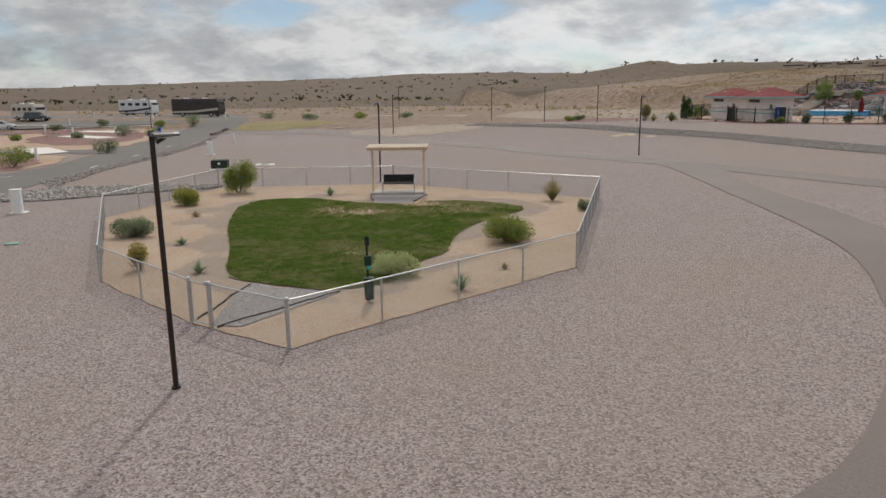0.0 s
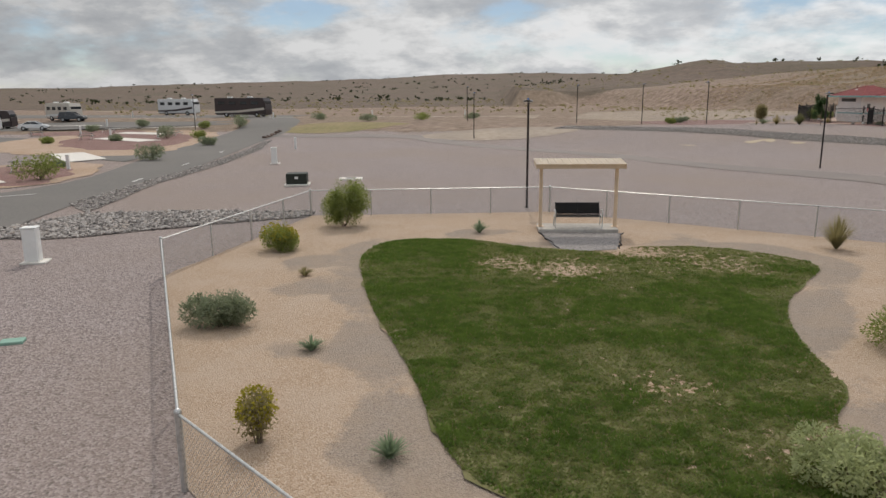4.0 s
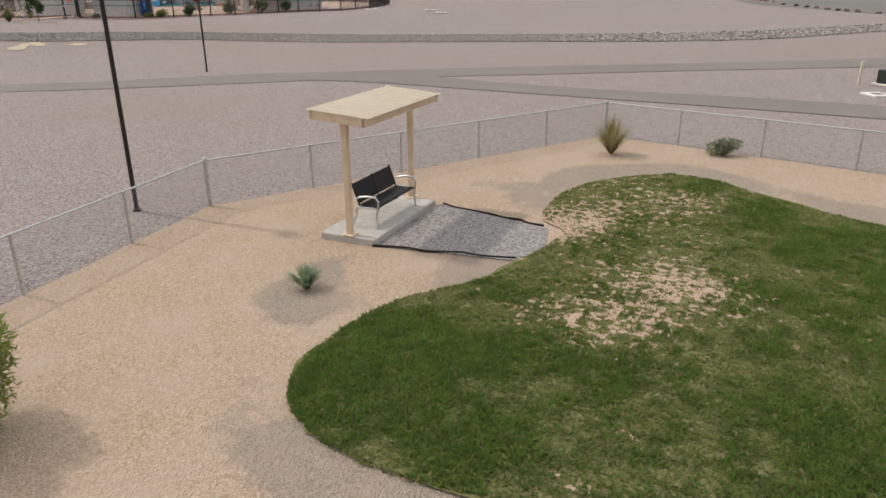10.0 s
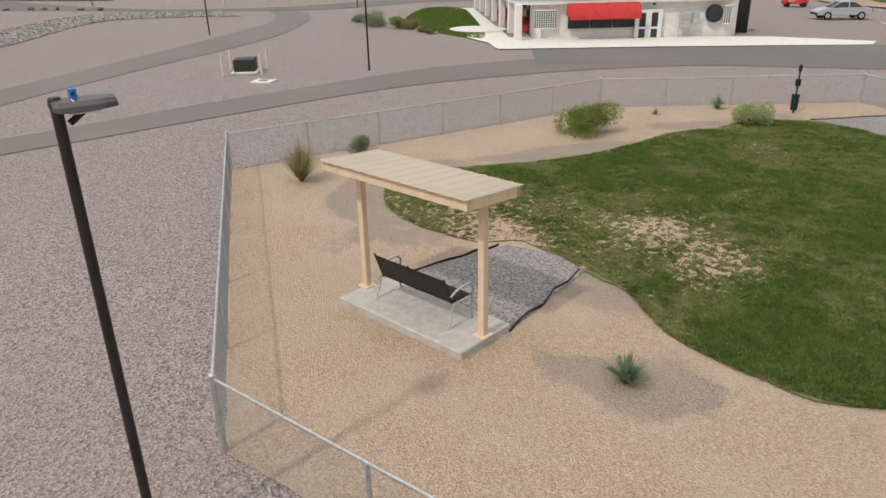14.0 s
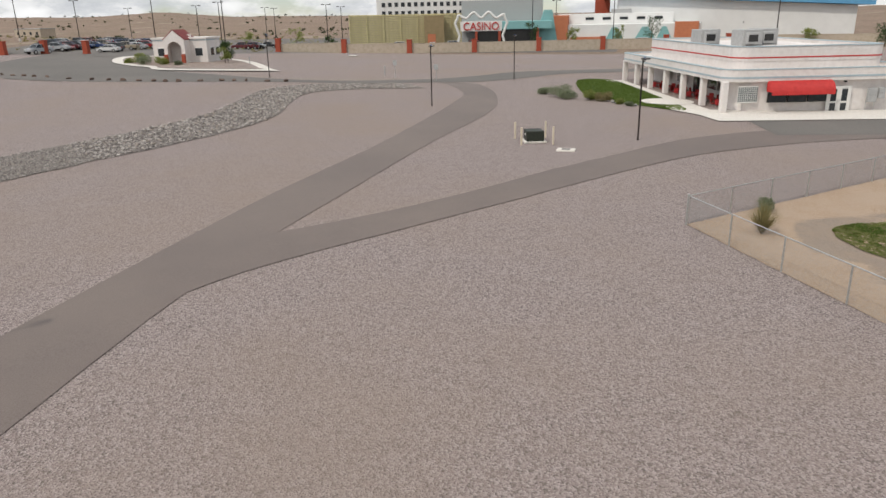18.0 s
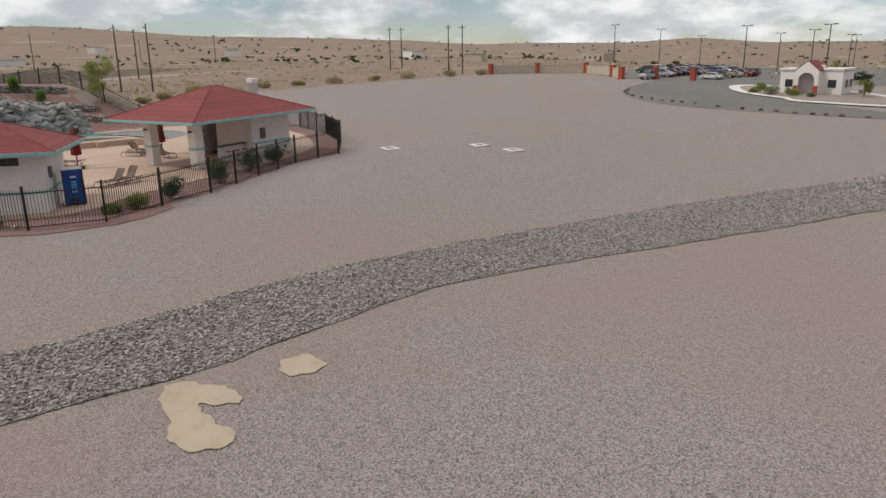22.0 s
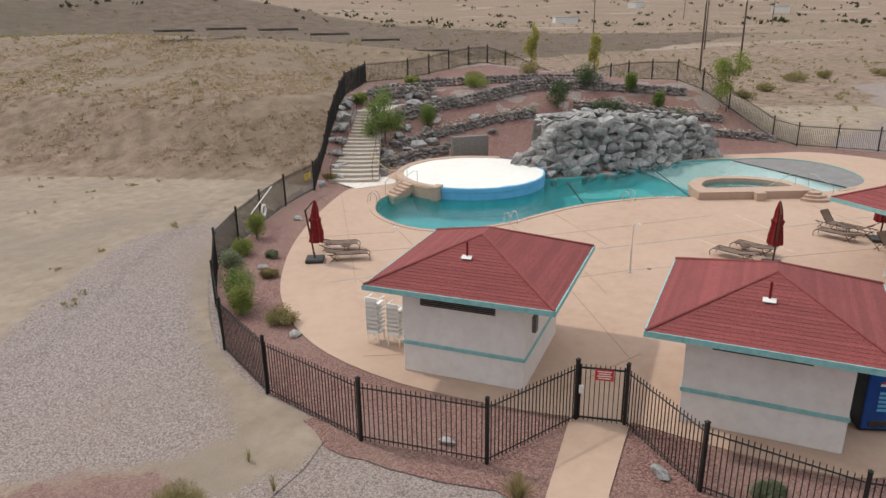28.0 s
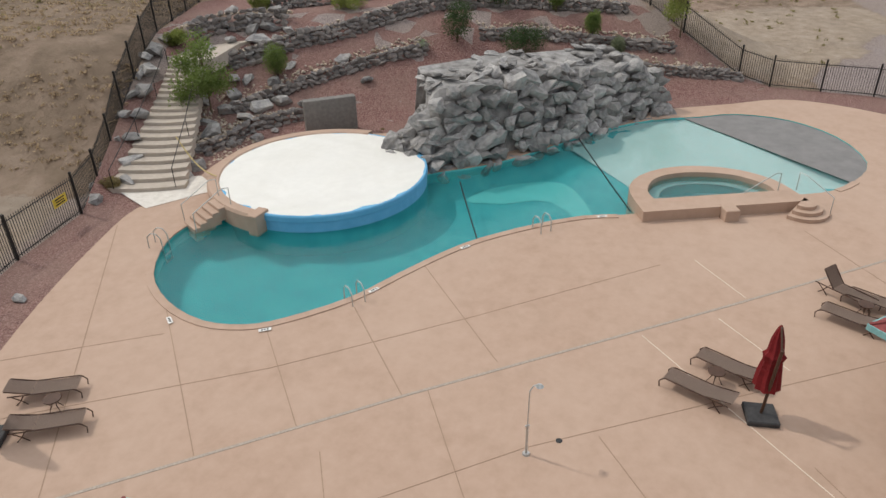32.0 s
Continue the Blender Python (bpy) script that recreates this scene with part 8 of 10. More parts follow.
# ---- desert brush far and near ----
def brush_stuff(name, spots, leaf, label, seed, per=26, size=0.5, category="brush"):
    v, f = [], []
    for k, (x, y, r, h) in enumerate(spots):
        z = ground_z(x, y)
        a, b = leaf_cloud(per, [((0, 0, h * 0.45), (r, r, h * 0.5)), ((r * 0.4, -r * 0.3, h * 0.4), (r * 0.6, r * 0.6, h * 0.45))], size * r * 1.1, seed + k, 0.7, 0.2)
        o = len(v)
        v += [(p[0] + x, p[1] + y, p[2] + z - 0.03) for p in a]
        f += [tuple(o + i for i in q) for q in b]
    return tagged(arrays(name, v, f, leaf), label, category, kind="stuff")


rng = random.Random(77)
near_b, mid_b, far_b = [], [], []
while len(near_b) < 2500:
    x, y = rng.uniform(20, 175), rng.uniform(100, 210)
    if wild(x, y) and seg_dist(x, y, POOL_FENCE, True) > 3 and (inside(x, y, MOUND_SIDE) or seg_dist(x, y, MOUND_FOOT) > 4) and noise.noise(Vector((x / 14.0, y / 14.0, 2))) > -0.25:
        near_b.append((x, y, rng.uniform(0.12, 0.4), rng.uniform(0.12, 0.4)))
while len(mid_b) < 2400:
    a, r = rng.uniform(-40, 125), rng.uniform(110, 420)
    x, y = 10 + r * math.sin(radians(a)), 50 + r * math.cos(radians(a))
    if wild(x, y) and seg_dist(x, y, POOL_FENCE, True) > 12:
        s = rng.uniform(0.25, 0.7) * (1 + r / 500)
        mid_b.append((x, y, s, s * rng.uniform(0.7, 1.0)))
while len(far_b) < 1300:
    a, r = rng.uniform(-45, 128), 320 * math.exp(rng.uniform(0, 1.75))
    x, y = 10 + r * math.sin(radians(a)), 50 + r * math.cos(radians(a))
    if noise.noise(Vector((x / 160.0, y / 160.0, 6))) > -0.15 or 0 < a < 40:
        s = rng.uniform(0.8, 2.0) * (1 + r / 1600)
        far_b.append((x, y, s, s * rng.uniform(0.8, 1.3)))
slope_b = []
while len(slope_b) < 4200:
    x, y = rng.uniform(22, 78), rng.uniform(128, 185)
    if not inside(x, y, MOUND_SIDE) and not inside(x, y, POOL_FENCE) and noise.noise(Vector((x / 7.0, y / 7.0, 8))) > -0.15 and seg_dist(x, y, MOUND_FOOT) > 2:
        slope_b.append((x, y, rng.uniform(0.12, 0.4), rng.uniform(0.1, 0.28)))
brush_stuff("slope_tufts", slope_b, M_DRYB, "dry brown tufts dotting the mound slope", 700, 14)
brush_stuff("desert_brush", near_b, M_BRUSH, "low dry brush dotting the sandy slope", 300, 16)
brush_stuff("desert_brush", mid_b, M_BRUSH, "olive-brown brush across the desert plain", 5000, 12)
brush_stuff("juniper_scrub", far_b, M_JUNIPER, "dark juniper scrub scattered over the far hills", 9000, 10, 0.7)
for i, (x, y, r, h) in enumerate(((-35.8, 57.2, 1.5, 1.9), (-68.0, 118.8, 1.2, 1.2), (-35.4, 71.8, 1.3, 1.7), (-40.4, 51.2, 0.8, 0.8), (-31.2, 41.2, 0.9, 0.9), (-37.7, 89.2, 1.2, 1.1), (-43.4, 101.0, 1.2, 1.2), (-62.4, 123.1, 1.5, 1.5), (-44.1, 116.6, 1.6, 2.2), (-58.2, 92.5, 0.9, 0.9), (-52.5, 97.2, 1.0, 1.0), (-47.7, 100.9, 1.4, 2.0), (-50.1, 118.1, 1.4, 1.2), (-40, 66, 0.7, 0.6), (-26, 124, 1.4, 1.3), (-18, 128, 1.6, 1.4), (-36, 132, 1.5, 1.3), (-10, 132, 1.5, 1.2), (16.3, 106.6, 0.9, 0.8), (18.0, 108.4, 1.0, 0.9))):
    bush(x, y, r, h, M_SAGE if i % 3 else M_LEAF, "rounded desert shrub beside the camping road", 700, 0.2, None, 400 + i)
for i, (x, y, r, h) in enumerate(((133, 111, 2.0, 1.5), (139, 108, 1.6, 1.2), (146, 101, 1.8, 1.3), (152, 95, 1.6, 1.2), (158, 88, 2.2, 1.6), (164, 80, 1.8, 1.3), (170, 72, 2.4, 1.8), (176, 62, 2.2, 1.7), (180, 54, 2.0, 1.5), (120, 112, 1.5, 1.1), (112, 113, 1.3, 1.0))):
    bush(x, y, r, h, M_BRUSH, "wide dry saltbush along the lot edge", 700, 0.25, None, 440 + i)


# ---- the diner ----
M_BLUEGREY = mat("blue_grey_stripe_paint", [(0.36, 0.44, 0.48), (0.43, 0.51, 0.55)], 4, "noise", 0.6, 0.05, dist=0.002)
M_GLASSBLOCK = mat("dark_glass_block", [(0.09, 0.11, 0.11), (0.17, 0.19, 0.19)], 12, "noise", 0.15, 0.1, dist=0.004, spec=0.5)
M_HVAC = mat("grey_rooftop_unit", [(0.34, 0.34, 0.34), (0.44, 0.44, 0.43)], 3, "noise", 0.6, 0.1, dist=0.004)
M_WINDOW = mat("dark_window_glass", [(0.02, 0.025, 0.03), (0.045, 0.05, 0.055)], 2, "noise", 0.12, 0.0, spec=0.5)
M_TANWALL = mat("tan_perimeter_wall", [(0.42, 0.35, 0.27), (0.50, 0.425, 0.335), (0.55, 0.47, 0.38)], 1.2, "noise", 0.92, 0.3, bscale=12, big=((0.40, 0.33, 0.26), 0.4), bigscale=0.08, dist=0.02)
M_TOWER = mat("white_tower_render", [(0.72, 0.72, 0.70), (0.80, 0.80, 0.78)], 0.4, "noise", 0.85, 0.1, big=((0.68, 0.67, 0.65), 0.4), bigscale=0.05, dist=0.02)
M_ORANGE = mat("orange_stucco", [(0.48, 0.17, 0.09), (0.56, 0.21, 0.11)], 1.0, "noise", 0.9, 0.2, dist=0.01)
M_SLATS = mat("yellow_green_slats", [(0.50, 0.46, 0.25), (0.60, 0.55, 0.32), (0.66, 0.58, 0.36)], 1.4, "noise", 0.8, 0.1, big=((0.40, 0.30, 0.16), 0.5), bigscale=0.05, dist=0.01)
M_BLUEROOF = mat("light_blue_metal_roof", [(0.10, 0.30, 0.52), (0.14, 0.37, 0.60)], 0.6, "noise", 0.5, 0.1, dist=0.01)


def rrect(x0, y0, x1, y1, r, n=6):
    out = []
    for cx, cy, a0 in ((x1 - r, y0 + r, -90), (x1 - r, y1 - r, 0), (x0 + r, y1 - r, 90), (x0 + r, y0 + r, 180)):
        for i in range(n + 1):
            a = radians(a0 + 90 * i / n)
            out.append((cx + r * math.cos(a), cy + r * math.sin(a)))
    return out


def ring_wall(bm, x0, y0, x1, y1, r, th, z0, z1):
    """A rounded rectangular band of thickness th."""
    o, q = rrect(x0, y0, x1, y1, r), rrect(x0 + th, y0 + th, x1 - th, y1 - th, max(0.02, r - th))
    n = len(o)
    vs = [[bm.verts.new((x, y, z)) for x, y in loop] for loop, z in ((o, z0), (o, z1), (q, z1), (q, z0))]
    for k in range(4):
        a, b = vs[k], vs[(k + 1) % 4]
        for i in range(n):
            bm.faces.new((a[i], a[(i + 1) % n], b[(i + 1) % n], b[i]))
    return bm


def diner():
    t = thing("diner", "white stucco diner with rounded corners and a red awning", "building", "", (21.9, 8.2, -0.1), -131.5)
    L, D = 16.0, 29.0
    bm = NB()
    prism(bm, rrect(1.2, 0.12, 16.0, 4.2, 1.0), -0.3, 2.8)
    prism(bm, rrect(3.4, 3.6, 16.0, D - 0.4, 0.5), -0.3, 2.79)
    part("wall", bm, M_STUCCO, t)
    part("porch_floor", box(NB(), (1.75, 13.5, 0.0), (3.7, 26.9, 0.16)), M_WHITECONC, t, "pale concrete porch floor")
    me = None
    for i in range(7):
        y = 0.28 + i * 4.7
        if me is None:
            bm = box(NB(), (0, 0, 1.4), (0.5, 0.5, 2.8), 0, 0.05)
            me = part("porch_column", bm, M_STUCCO, t).data
            t.children[-1].matrix_basis = pose(0.3, y, 0)
        else:
            shared("porch_column", me, t, pose(0.3, y, 0))
    lower = prism(NB(), rrect(0, 0, L, D, 1.3), 2.75, 3.35)
    part("roof", lower, M_STUCCO, t, "flat white roof")
    par = part("parapet", ring_wall(NB(), -0.05, -0.05, L + 0.05, D + 0.05, 1.35, 0.3, 2.74, 3.65), M_STUCCO, t)
    part("coping", ring_wall(NB(), -0.09, -0.09, L + 0.09, D + 0.09, 1.4, 0.4, 3.65, 3.72), M_BLUEGREY, par, "blue-grey metal coping")
    part("stripe", ring_wall(NB(), -0.08, -0.08, L + 0.08, D + 0.08, 1.38, 0.05, 2.98, 3.12), M_BLUEGREY, par, "blue-grey painted stripe")
    up = part("upper_storey", prism(NB(), rrect(1.5, 1.6, 13.8, 24, 1.2), 3.3, 5.0), M_STUCCO, t)
    part("parapet", ring_wall(NB(), 1.45, 1.55, 13.85, 24.05, 1.25, 0.3, 4.2, 5.3), M_STUCCO, up)
    part("stripe", ring_wall(NB(), 1.42, 1.52, 13.88, 24.08, 1.28, 0.05, 4.42, 4.52), M_RED, up, "red painted stripe")
    part("coping", ring_wall(NB(), 1.4, 1.5, 13.9, 24.1, 1.3, 0.4, 5.3, 5.37), M_BLUEGREY, up)
    for x, y in ((8.4, 12.2), (6.2, 10.6), (3.9, 14.5)):
        u = part("rooftop_unit", box(NB(), (x, y, 5.7), (2.0, 1.9, 1.5), 8, 0.04), M_HVAC, t, "grey rooftop air handler")
        part("vent_hood", box(NB(), (x, y - 1.1, 5.7), (1.2, 0.5, 1.0), 8, 0.03), M_HVAC, u)
        part("louvre", box(NB(), (x, y - 1.37, 5.7), (0.9, 0.04, 0.6), 8), M_DARK, u)
    # glass-block panels set in the front
    for gx, gw, n in ((1.95, 1.6, 10), (15.05, 0.5, 3)):
        gb = part("glass_block_panel", box(NB(), (gx, 0.1, 1.75), (gw, 0.06, 1.3)), M_WHITE, t, "white-jointed glass block panel")
        bm = box(NB(), (0, 0, 0), (0.115, 0.03, 0.115), 0, 0.01)
        me2 = bpy.data.meshes.new("glass_block")
        bm.to_mesh(me2)
        bm.free()
        me2.materials.append(M_GLASSBLOCK)
        for i in range(n):
            for j in range(8):
                shared("glass_block", me2, gb, pose(gx - gw / 2 + (i + 0.5) * gw / n, 0.062, 1.18 + (j + 0.5) * 0.145))
    # windows and barrel awning
    for i in range(3):
        x = 4.35 + i * 1.62
        w = part("window", box(NB(), (x, 0.11, 1.55), (1.56, 0.08, 0.95), 0, 0.01), M_BLACK, t)
        part("pane", box(NB(), (x, 0.06, 1.55), (1.42, 0.02, 0.82)), M_WINDOW, w)
    bm = NB()
    prev = None
    for i in range(9):
        a = radians(90 * i / 8)
        y, z = 0.1 - 0.95 * math.sin(a), 1.95 + 0.85 * math.cos(a)
        cur = (bm.verts.new((3.45, y, z)), bm.verts.new((8.5, y, z)))
        if prev:
            bm.faces.new((prev[0], prev[1], cur[1], cur[0]))
        prev = cur
    for x in (3.45, 8.5):
        k = [v for v in bm.verts if abs(v.co.x - x) < 1e-5]
        bm.faces.new(k + [bm.verts.new((x, 0.1, 1.95))])
    r = bmesh.ops.extrude_edge_only(bm, edges=[e for e in bm.edges if all(abs(v.co.y + 0.85) < 1e-4 for v in e.verts)])
    bmesh.ops.translate(bm, verts=[g for g in r["geom"] if isinstance(g, bmesh.types.BMVert)], vec=(0, 0, -0.22))
    aw = part("awning", bm, M_RED, t, "bright red barrel awning with a valance")
    aw.data.polygons.foreach_set("use_smooth", [True] * len(aw.data.polygons))
    # double door, meter boxes, round window, camera
    d = part("door", box(NB(), (9.35, 0.1, 1.13), (1.95, 0.1, 2.2), 0, 0.01), M_WHITE, t, "white double door with dark glass lights")
    for s in (-1, 1):
        part("pane", box(NB(), (9.35 + s * 0.44, 0.045, 1.55), (0.46, 0.02, 0.95)), M_WINDOW, d)
        part("pane", box(NB(), (9.35 + s * 0.44, 0.045, 0.62), (0.46, 0.02, 0.6)), M_WINDOW, d)
        part("handle", rod(NB(), (9.35 + s * 0.08, 0.03, 0.9), (9.35 + s * 0.08, 0.03, 1.25), 0.02), M_GALV, d)
    for x, z, w, h in ((12.0, 1.5, 0.75, 1.1), (12.75, 1.65, 0.5, 0.85)):
        b = part("meter_box", box(NB(), (x, 0.0, z), (w, 0.24, h), 0, 0.02), M_HVAC, t, "grey electric meter cabinet")
        part("seam", box(NB(), (x, -0.125, z), (w * 0.8, 0.012, 0.02)), M_LOUVRE, b)
    for x in (11.6, 12.3):
        part("conduit", rod(NB(), (x, 0.03, 0.0), (x, 0.03, 1.0), 0.03), M_GALV, t)
    rw = part("round_window", rod(NB(), (14.1, 0.14, 1.85), (14.1, 0.05, 1.85), 0.62, 0.62, 32), M_BLACK, t, "black-framed round window")
    part("pane", rod(NB(), (14.1, 0.06, 1.85), (14.1, 0.03, 1.85), 0.52, 0.52, 32), M_WINDOW, rw)
    part("security_camera", box(NB(), (9.6, -0.15, 2.62), (0.16, 0.3, 0.14), 0, 0.03), M_BLACK, t)
    # porch wall windows, menu board, doors
    for y, w in ((6.5, 2.0), (10.5, 2.2), (18.5, 2.4), (23, 2.0)):
        wn2 = part("window", box(NB(), (3.38, y, 1.6), (0.08, w, 1.0), 0, 0.01), M_WHITE, t)
        part("pane", box(NB(), (3.33, y, 1.6), (0.02, w - 0.12, 0.88)), M_WINDOW, wn2)
    d = part("door", box(NB(), (3.38, 14.5, 1.13), (0.08, 1.2, 2.2)), M_BLACK, t, "dark glazed porch door")
    part("pane", box(NB(), (3.33, 14.5, 1.2), (0.02, 0.9, 1.8)), M_WINDOW, d)
    part("screen_wall", box(NB(), (17.0, 2.5, 1.5), (1.6, 0.12, 3.0)), M_BLACK, t, "black screen enclosure panel")
    part("screen_wall", box(NB(), (17.8, 5.0, 1.5), (0.12, 5.0, 3.0)), M_BLACK, t)
    return t


DINER = diner()
DM = pose(21.9, 8.2, -0.1, 0, 0, -131.5)


def red_table():
    t = thing("patio_table", "small round red patio table on a steel pedestal", "table", "red patio sets")
    part("tabletop", rod(NB(), (0, 0, 0.7), (0, 0, 0.74), 0.42, 0.42, 24), M_RED, t)
    part("pedestal", rod(NB(), (0, 0, 0.02), (0, 0, 0.7), 0.04), M_GALV, t)
    part("foot", rod(NB(), (0, 0, 0), (0, 0, 0.03), 0.26, 0.24, 20), M_GALV, t)
    return t


def red_chair():
    t = thing("patio_chair", "red metal patio chair on the diner porch", "chair", "red patio sets")
    part("seat", box(NB(), (0, 0, 0.44), (0.44, 0.44, 0.05), 0, 0.02), M_RED, t)
    part("backrest", box(NB(), (0, 0.21, 0.72), (0.44, 0.04, 0.42), 0, 0.02), M_RED, t)
    for sx in (-1, 1):
        for sy in (-1, 1):
            part("leg", rod(NB(), (sx * 0.2, sy * 0.2, 0), (sx * 0.19, sy * 0.19, 0.44), 0.015, 0.015, 6), M_GALV, t)
    return t


tb, ch = red_table(), red_chair()
first = True
for i in range(6):
    c = DM @ pose(1.9, 4.6 + i * 3.3, 0.08)
    for k in range(4):
        a = 45 + 90 * k
        m = c @ pose(0.75 * math.cos(radians(a)), 0.75 * math.sin(radians(a)), 0, 0, 0, a - 90)
        if i == 0 and k == 0:
            ch.matrix_basis = m
        else:
            copy_thing(ch, m)
    if i == 0:
        tb.matrix_basis = c
    else:
        copy_thing(tb, c)

patch("diner_pavement", [(20, 12.6), (12.9, 4.9), (2.7, -4.4), (3.0, -6.4), (9.6, -4.9), (23.4, 7.3), (43, -10.4), (44.4, -9), (25.5, 9.5), (22.6, 10.6)], 2.5, 0.07, M_WHITECONC, "pale concrete pavement round the diner", "pavement")
LAWN2 = smooth_loop([(46.7, -6.7), (44.2, -9.6), (36, -2.6), (27, 6.0), (24.6, 9.2), (29.1, 8.6), (34.1, 6.2), (38, 4.4)], 3)
patch("lawn", LAWN2, 1.5, 0.06, M_GRASS, "small green lawn beside the diner patio", "lawn")
patch("patio_pad", [(28.6 + 2.3 * math.cos(a / 20 * 6.283), 4.9 + 2.3 * math.sin(a / 20 * 6.283)) for a in range(20)], 1.5, 0.09, M_WHITECONC, "round pale concrete patio pad", "pavement")
rng = random.Random(900)
v, f = [], []
while len(f) < 9000:
    x, y = rng.uniform(24, 47), rng.uniform(-10, 9.5)
    if inside(x, y, LAWN2) and math.hypot(x - 28.6, y - 4.9) > 2.35:
        a, z, o = rng.uniform(0, 6.28), ground_z(x, y) + 0.05, len(v)
        v += [(x - 0.06 * math.cos(a), y - 0.06 * math.sin(a), z), (x + 0.06 * math.cos(a), y + 0.06 * math.sin(a), z), (x + rng.uniform(-0.05, 0.05), y + rng.uniform(-0.05, 0.05), z + 0.09)]
        f.append((o, o + 1, o + 2))
tagged(arrays("lawn_grass", v, f, M_GRASS), "short green grass beside the diner", "grass", kind="stuff")
for i, (x, y, r, h, lf) in enumerate(((38, 8.0, 1.5, 1.3, M_SAGE), (36.6, 9.0, 1.1, 0.9, M_SAGE), (34.5, 8.2, 0.9, 1.0, M_LEAF), (33.2, 8.0, 0.8, 0.9, M_BRUSH), (31.0, 8.8, 0.5, 0.5, M_LEAF), (29.6, 9.4, 0.4, 0.4, M_SAGE), (40.5, 7.2, 0.8, 0.7, M_SAGE))):
    bush(x, y, r, h, lf, "rounded shrub at the edge of the diner lawn", 1200, 0.13, None, 910 + i)
sp = [(rng.uniform(28, 42), 0, 0, 0) for _ in range(26)]
sp = [(x, 9.6 - 0.33 * (x - 28) + rng.uniform(-0.3, 0.5), 0, rng.uniform(0.12, 0.24)) for x, *_ in sp]
rocks_stuff("border_stones", [(x, y, ground_z(x, y) + 0.05, s) for x, y, _, s in sp], M_ROCK, "loose grey stones edging the diner lawn", 921)


# ---- vehicles ----
def paint(name, c, metal=0.2):
    return mat(name, [tuple(k * 0.9 for k in c), c], 2.0, "noise", 0.3, 0.0, metal=metal, spec=0.5)


CAR_PAINTS = [("white", (0.70, 0.70, 0.69)), ("silver", (0.42, 0.43, 0.44)), ("black", (0.015, 0.016, 0.018)), ("dark grey", (0.07, 0.075, 0.08)), ("red", (0.32, 0.02, 0.02)), ("blue", (0.03, 0.06, 0.16)), ("tan", (0.36, 0.30, 0.22)), ("maroon", (0.12, 0.02, 0.025))]
M_TYRE = mat("black_tyre_rubber", [(0.012, 0.012, 0.012), (0.022, 0.022, 0.022)], 10, "noise", 0.85, 0.1, dist=0.004)
M_LAMP = mat("headlamp_lens", [(0.6, 0.6, 0.58), (0.7, 0.7, 0.68)], 8, "noise", 0.15, 0.0)
M_TAIL = mat("red_tail_lamp", [(0.3, 0.01, 0.01), (0.4, 0.015, 0.015)], 8, "noise", 0.2, 0.0)
PROFILES = {
    "sedan": ([(-2.2, 0.35), (-2.25, 0.75), (-2.1, 0.95), (-1.2, 1.0), (1.0, 0.98), (1.9, 0.85), (2.2, 0.65), (2.2, 0.35)], [(-1.55, 0.99), (-0.75, 1.42), (0.35, 1.43), (1.15, 0.98)], 4.5, 0.33),
    "suv": ([(-2.25, 0.42), (-2.3, 0.9), (-2.2, 1.1), (1.0, 1.1), (2.0, 1.0), (2.25, 0.8), (2.25, 0.42)], [(-2.15, 1.1), (-1.95, 1.72), (0.35, 1.74), (1.1, 1.1)], 4.6, 0.37),
    "pickup": ([(-2.75, 0.5), (-2.8, 1.15), (-0.7, 1.15), (1.35, 1.15), (2.45, 1.08), (2.7, 0.9), (2.7, 0.5)], [(-0.75, 1.15), (-0.6, 1.78), (0.75, 1.8), (1.45, 1.15)], 5.5, 0.40)}


def extrude_profile(prof, w, taper=0.0, bevel=0.06):
    bm = NB()
    top = max(p[1] for p in prof)
    bot = min(p[1] for p in prof)
    sides = []
    for s in (-1, 1):
        sides.append([bm.verts.new((x, s * (w / 2 - taper * (z - bot) / (top - bot)), z)) for x, z in prof])
    n = len(prof)
    for i in range(n):
        bm.faces.new((sides[0][i], sides[0][(i + 1) % n], sides[1][(i + 1) % n], sides[1][i]))
    bm.faces.new(sides[0][::-1])
    bm.faces.new(sides[1])
    bmesh.ops.recalc_face_normals(bm, faces=bm.faces)
    if bevel:
        bmesh.ops.bevel(bm, geom=list(bm.edges), offset=bevel, segments=2, affect="EDGES")
    return bm


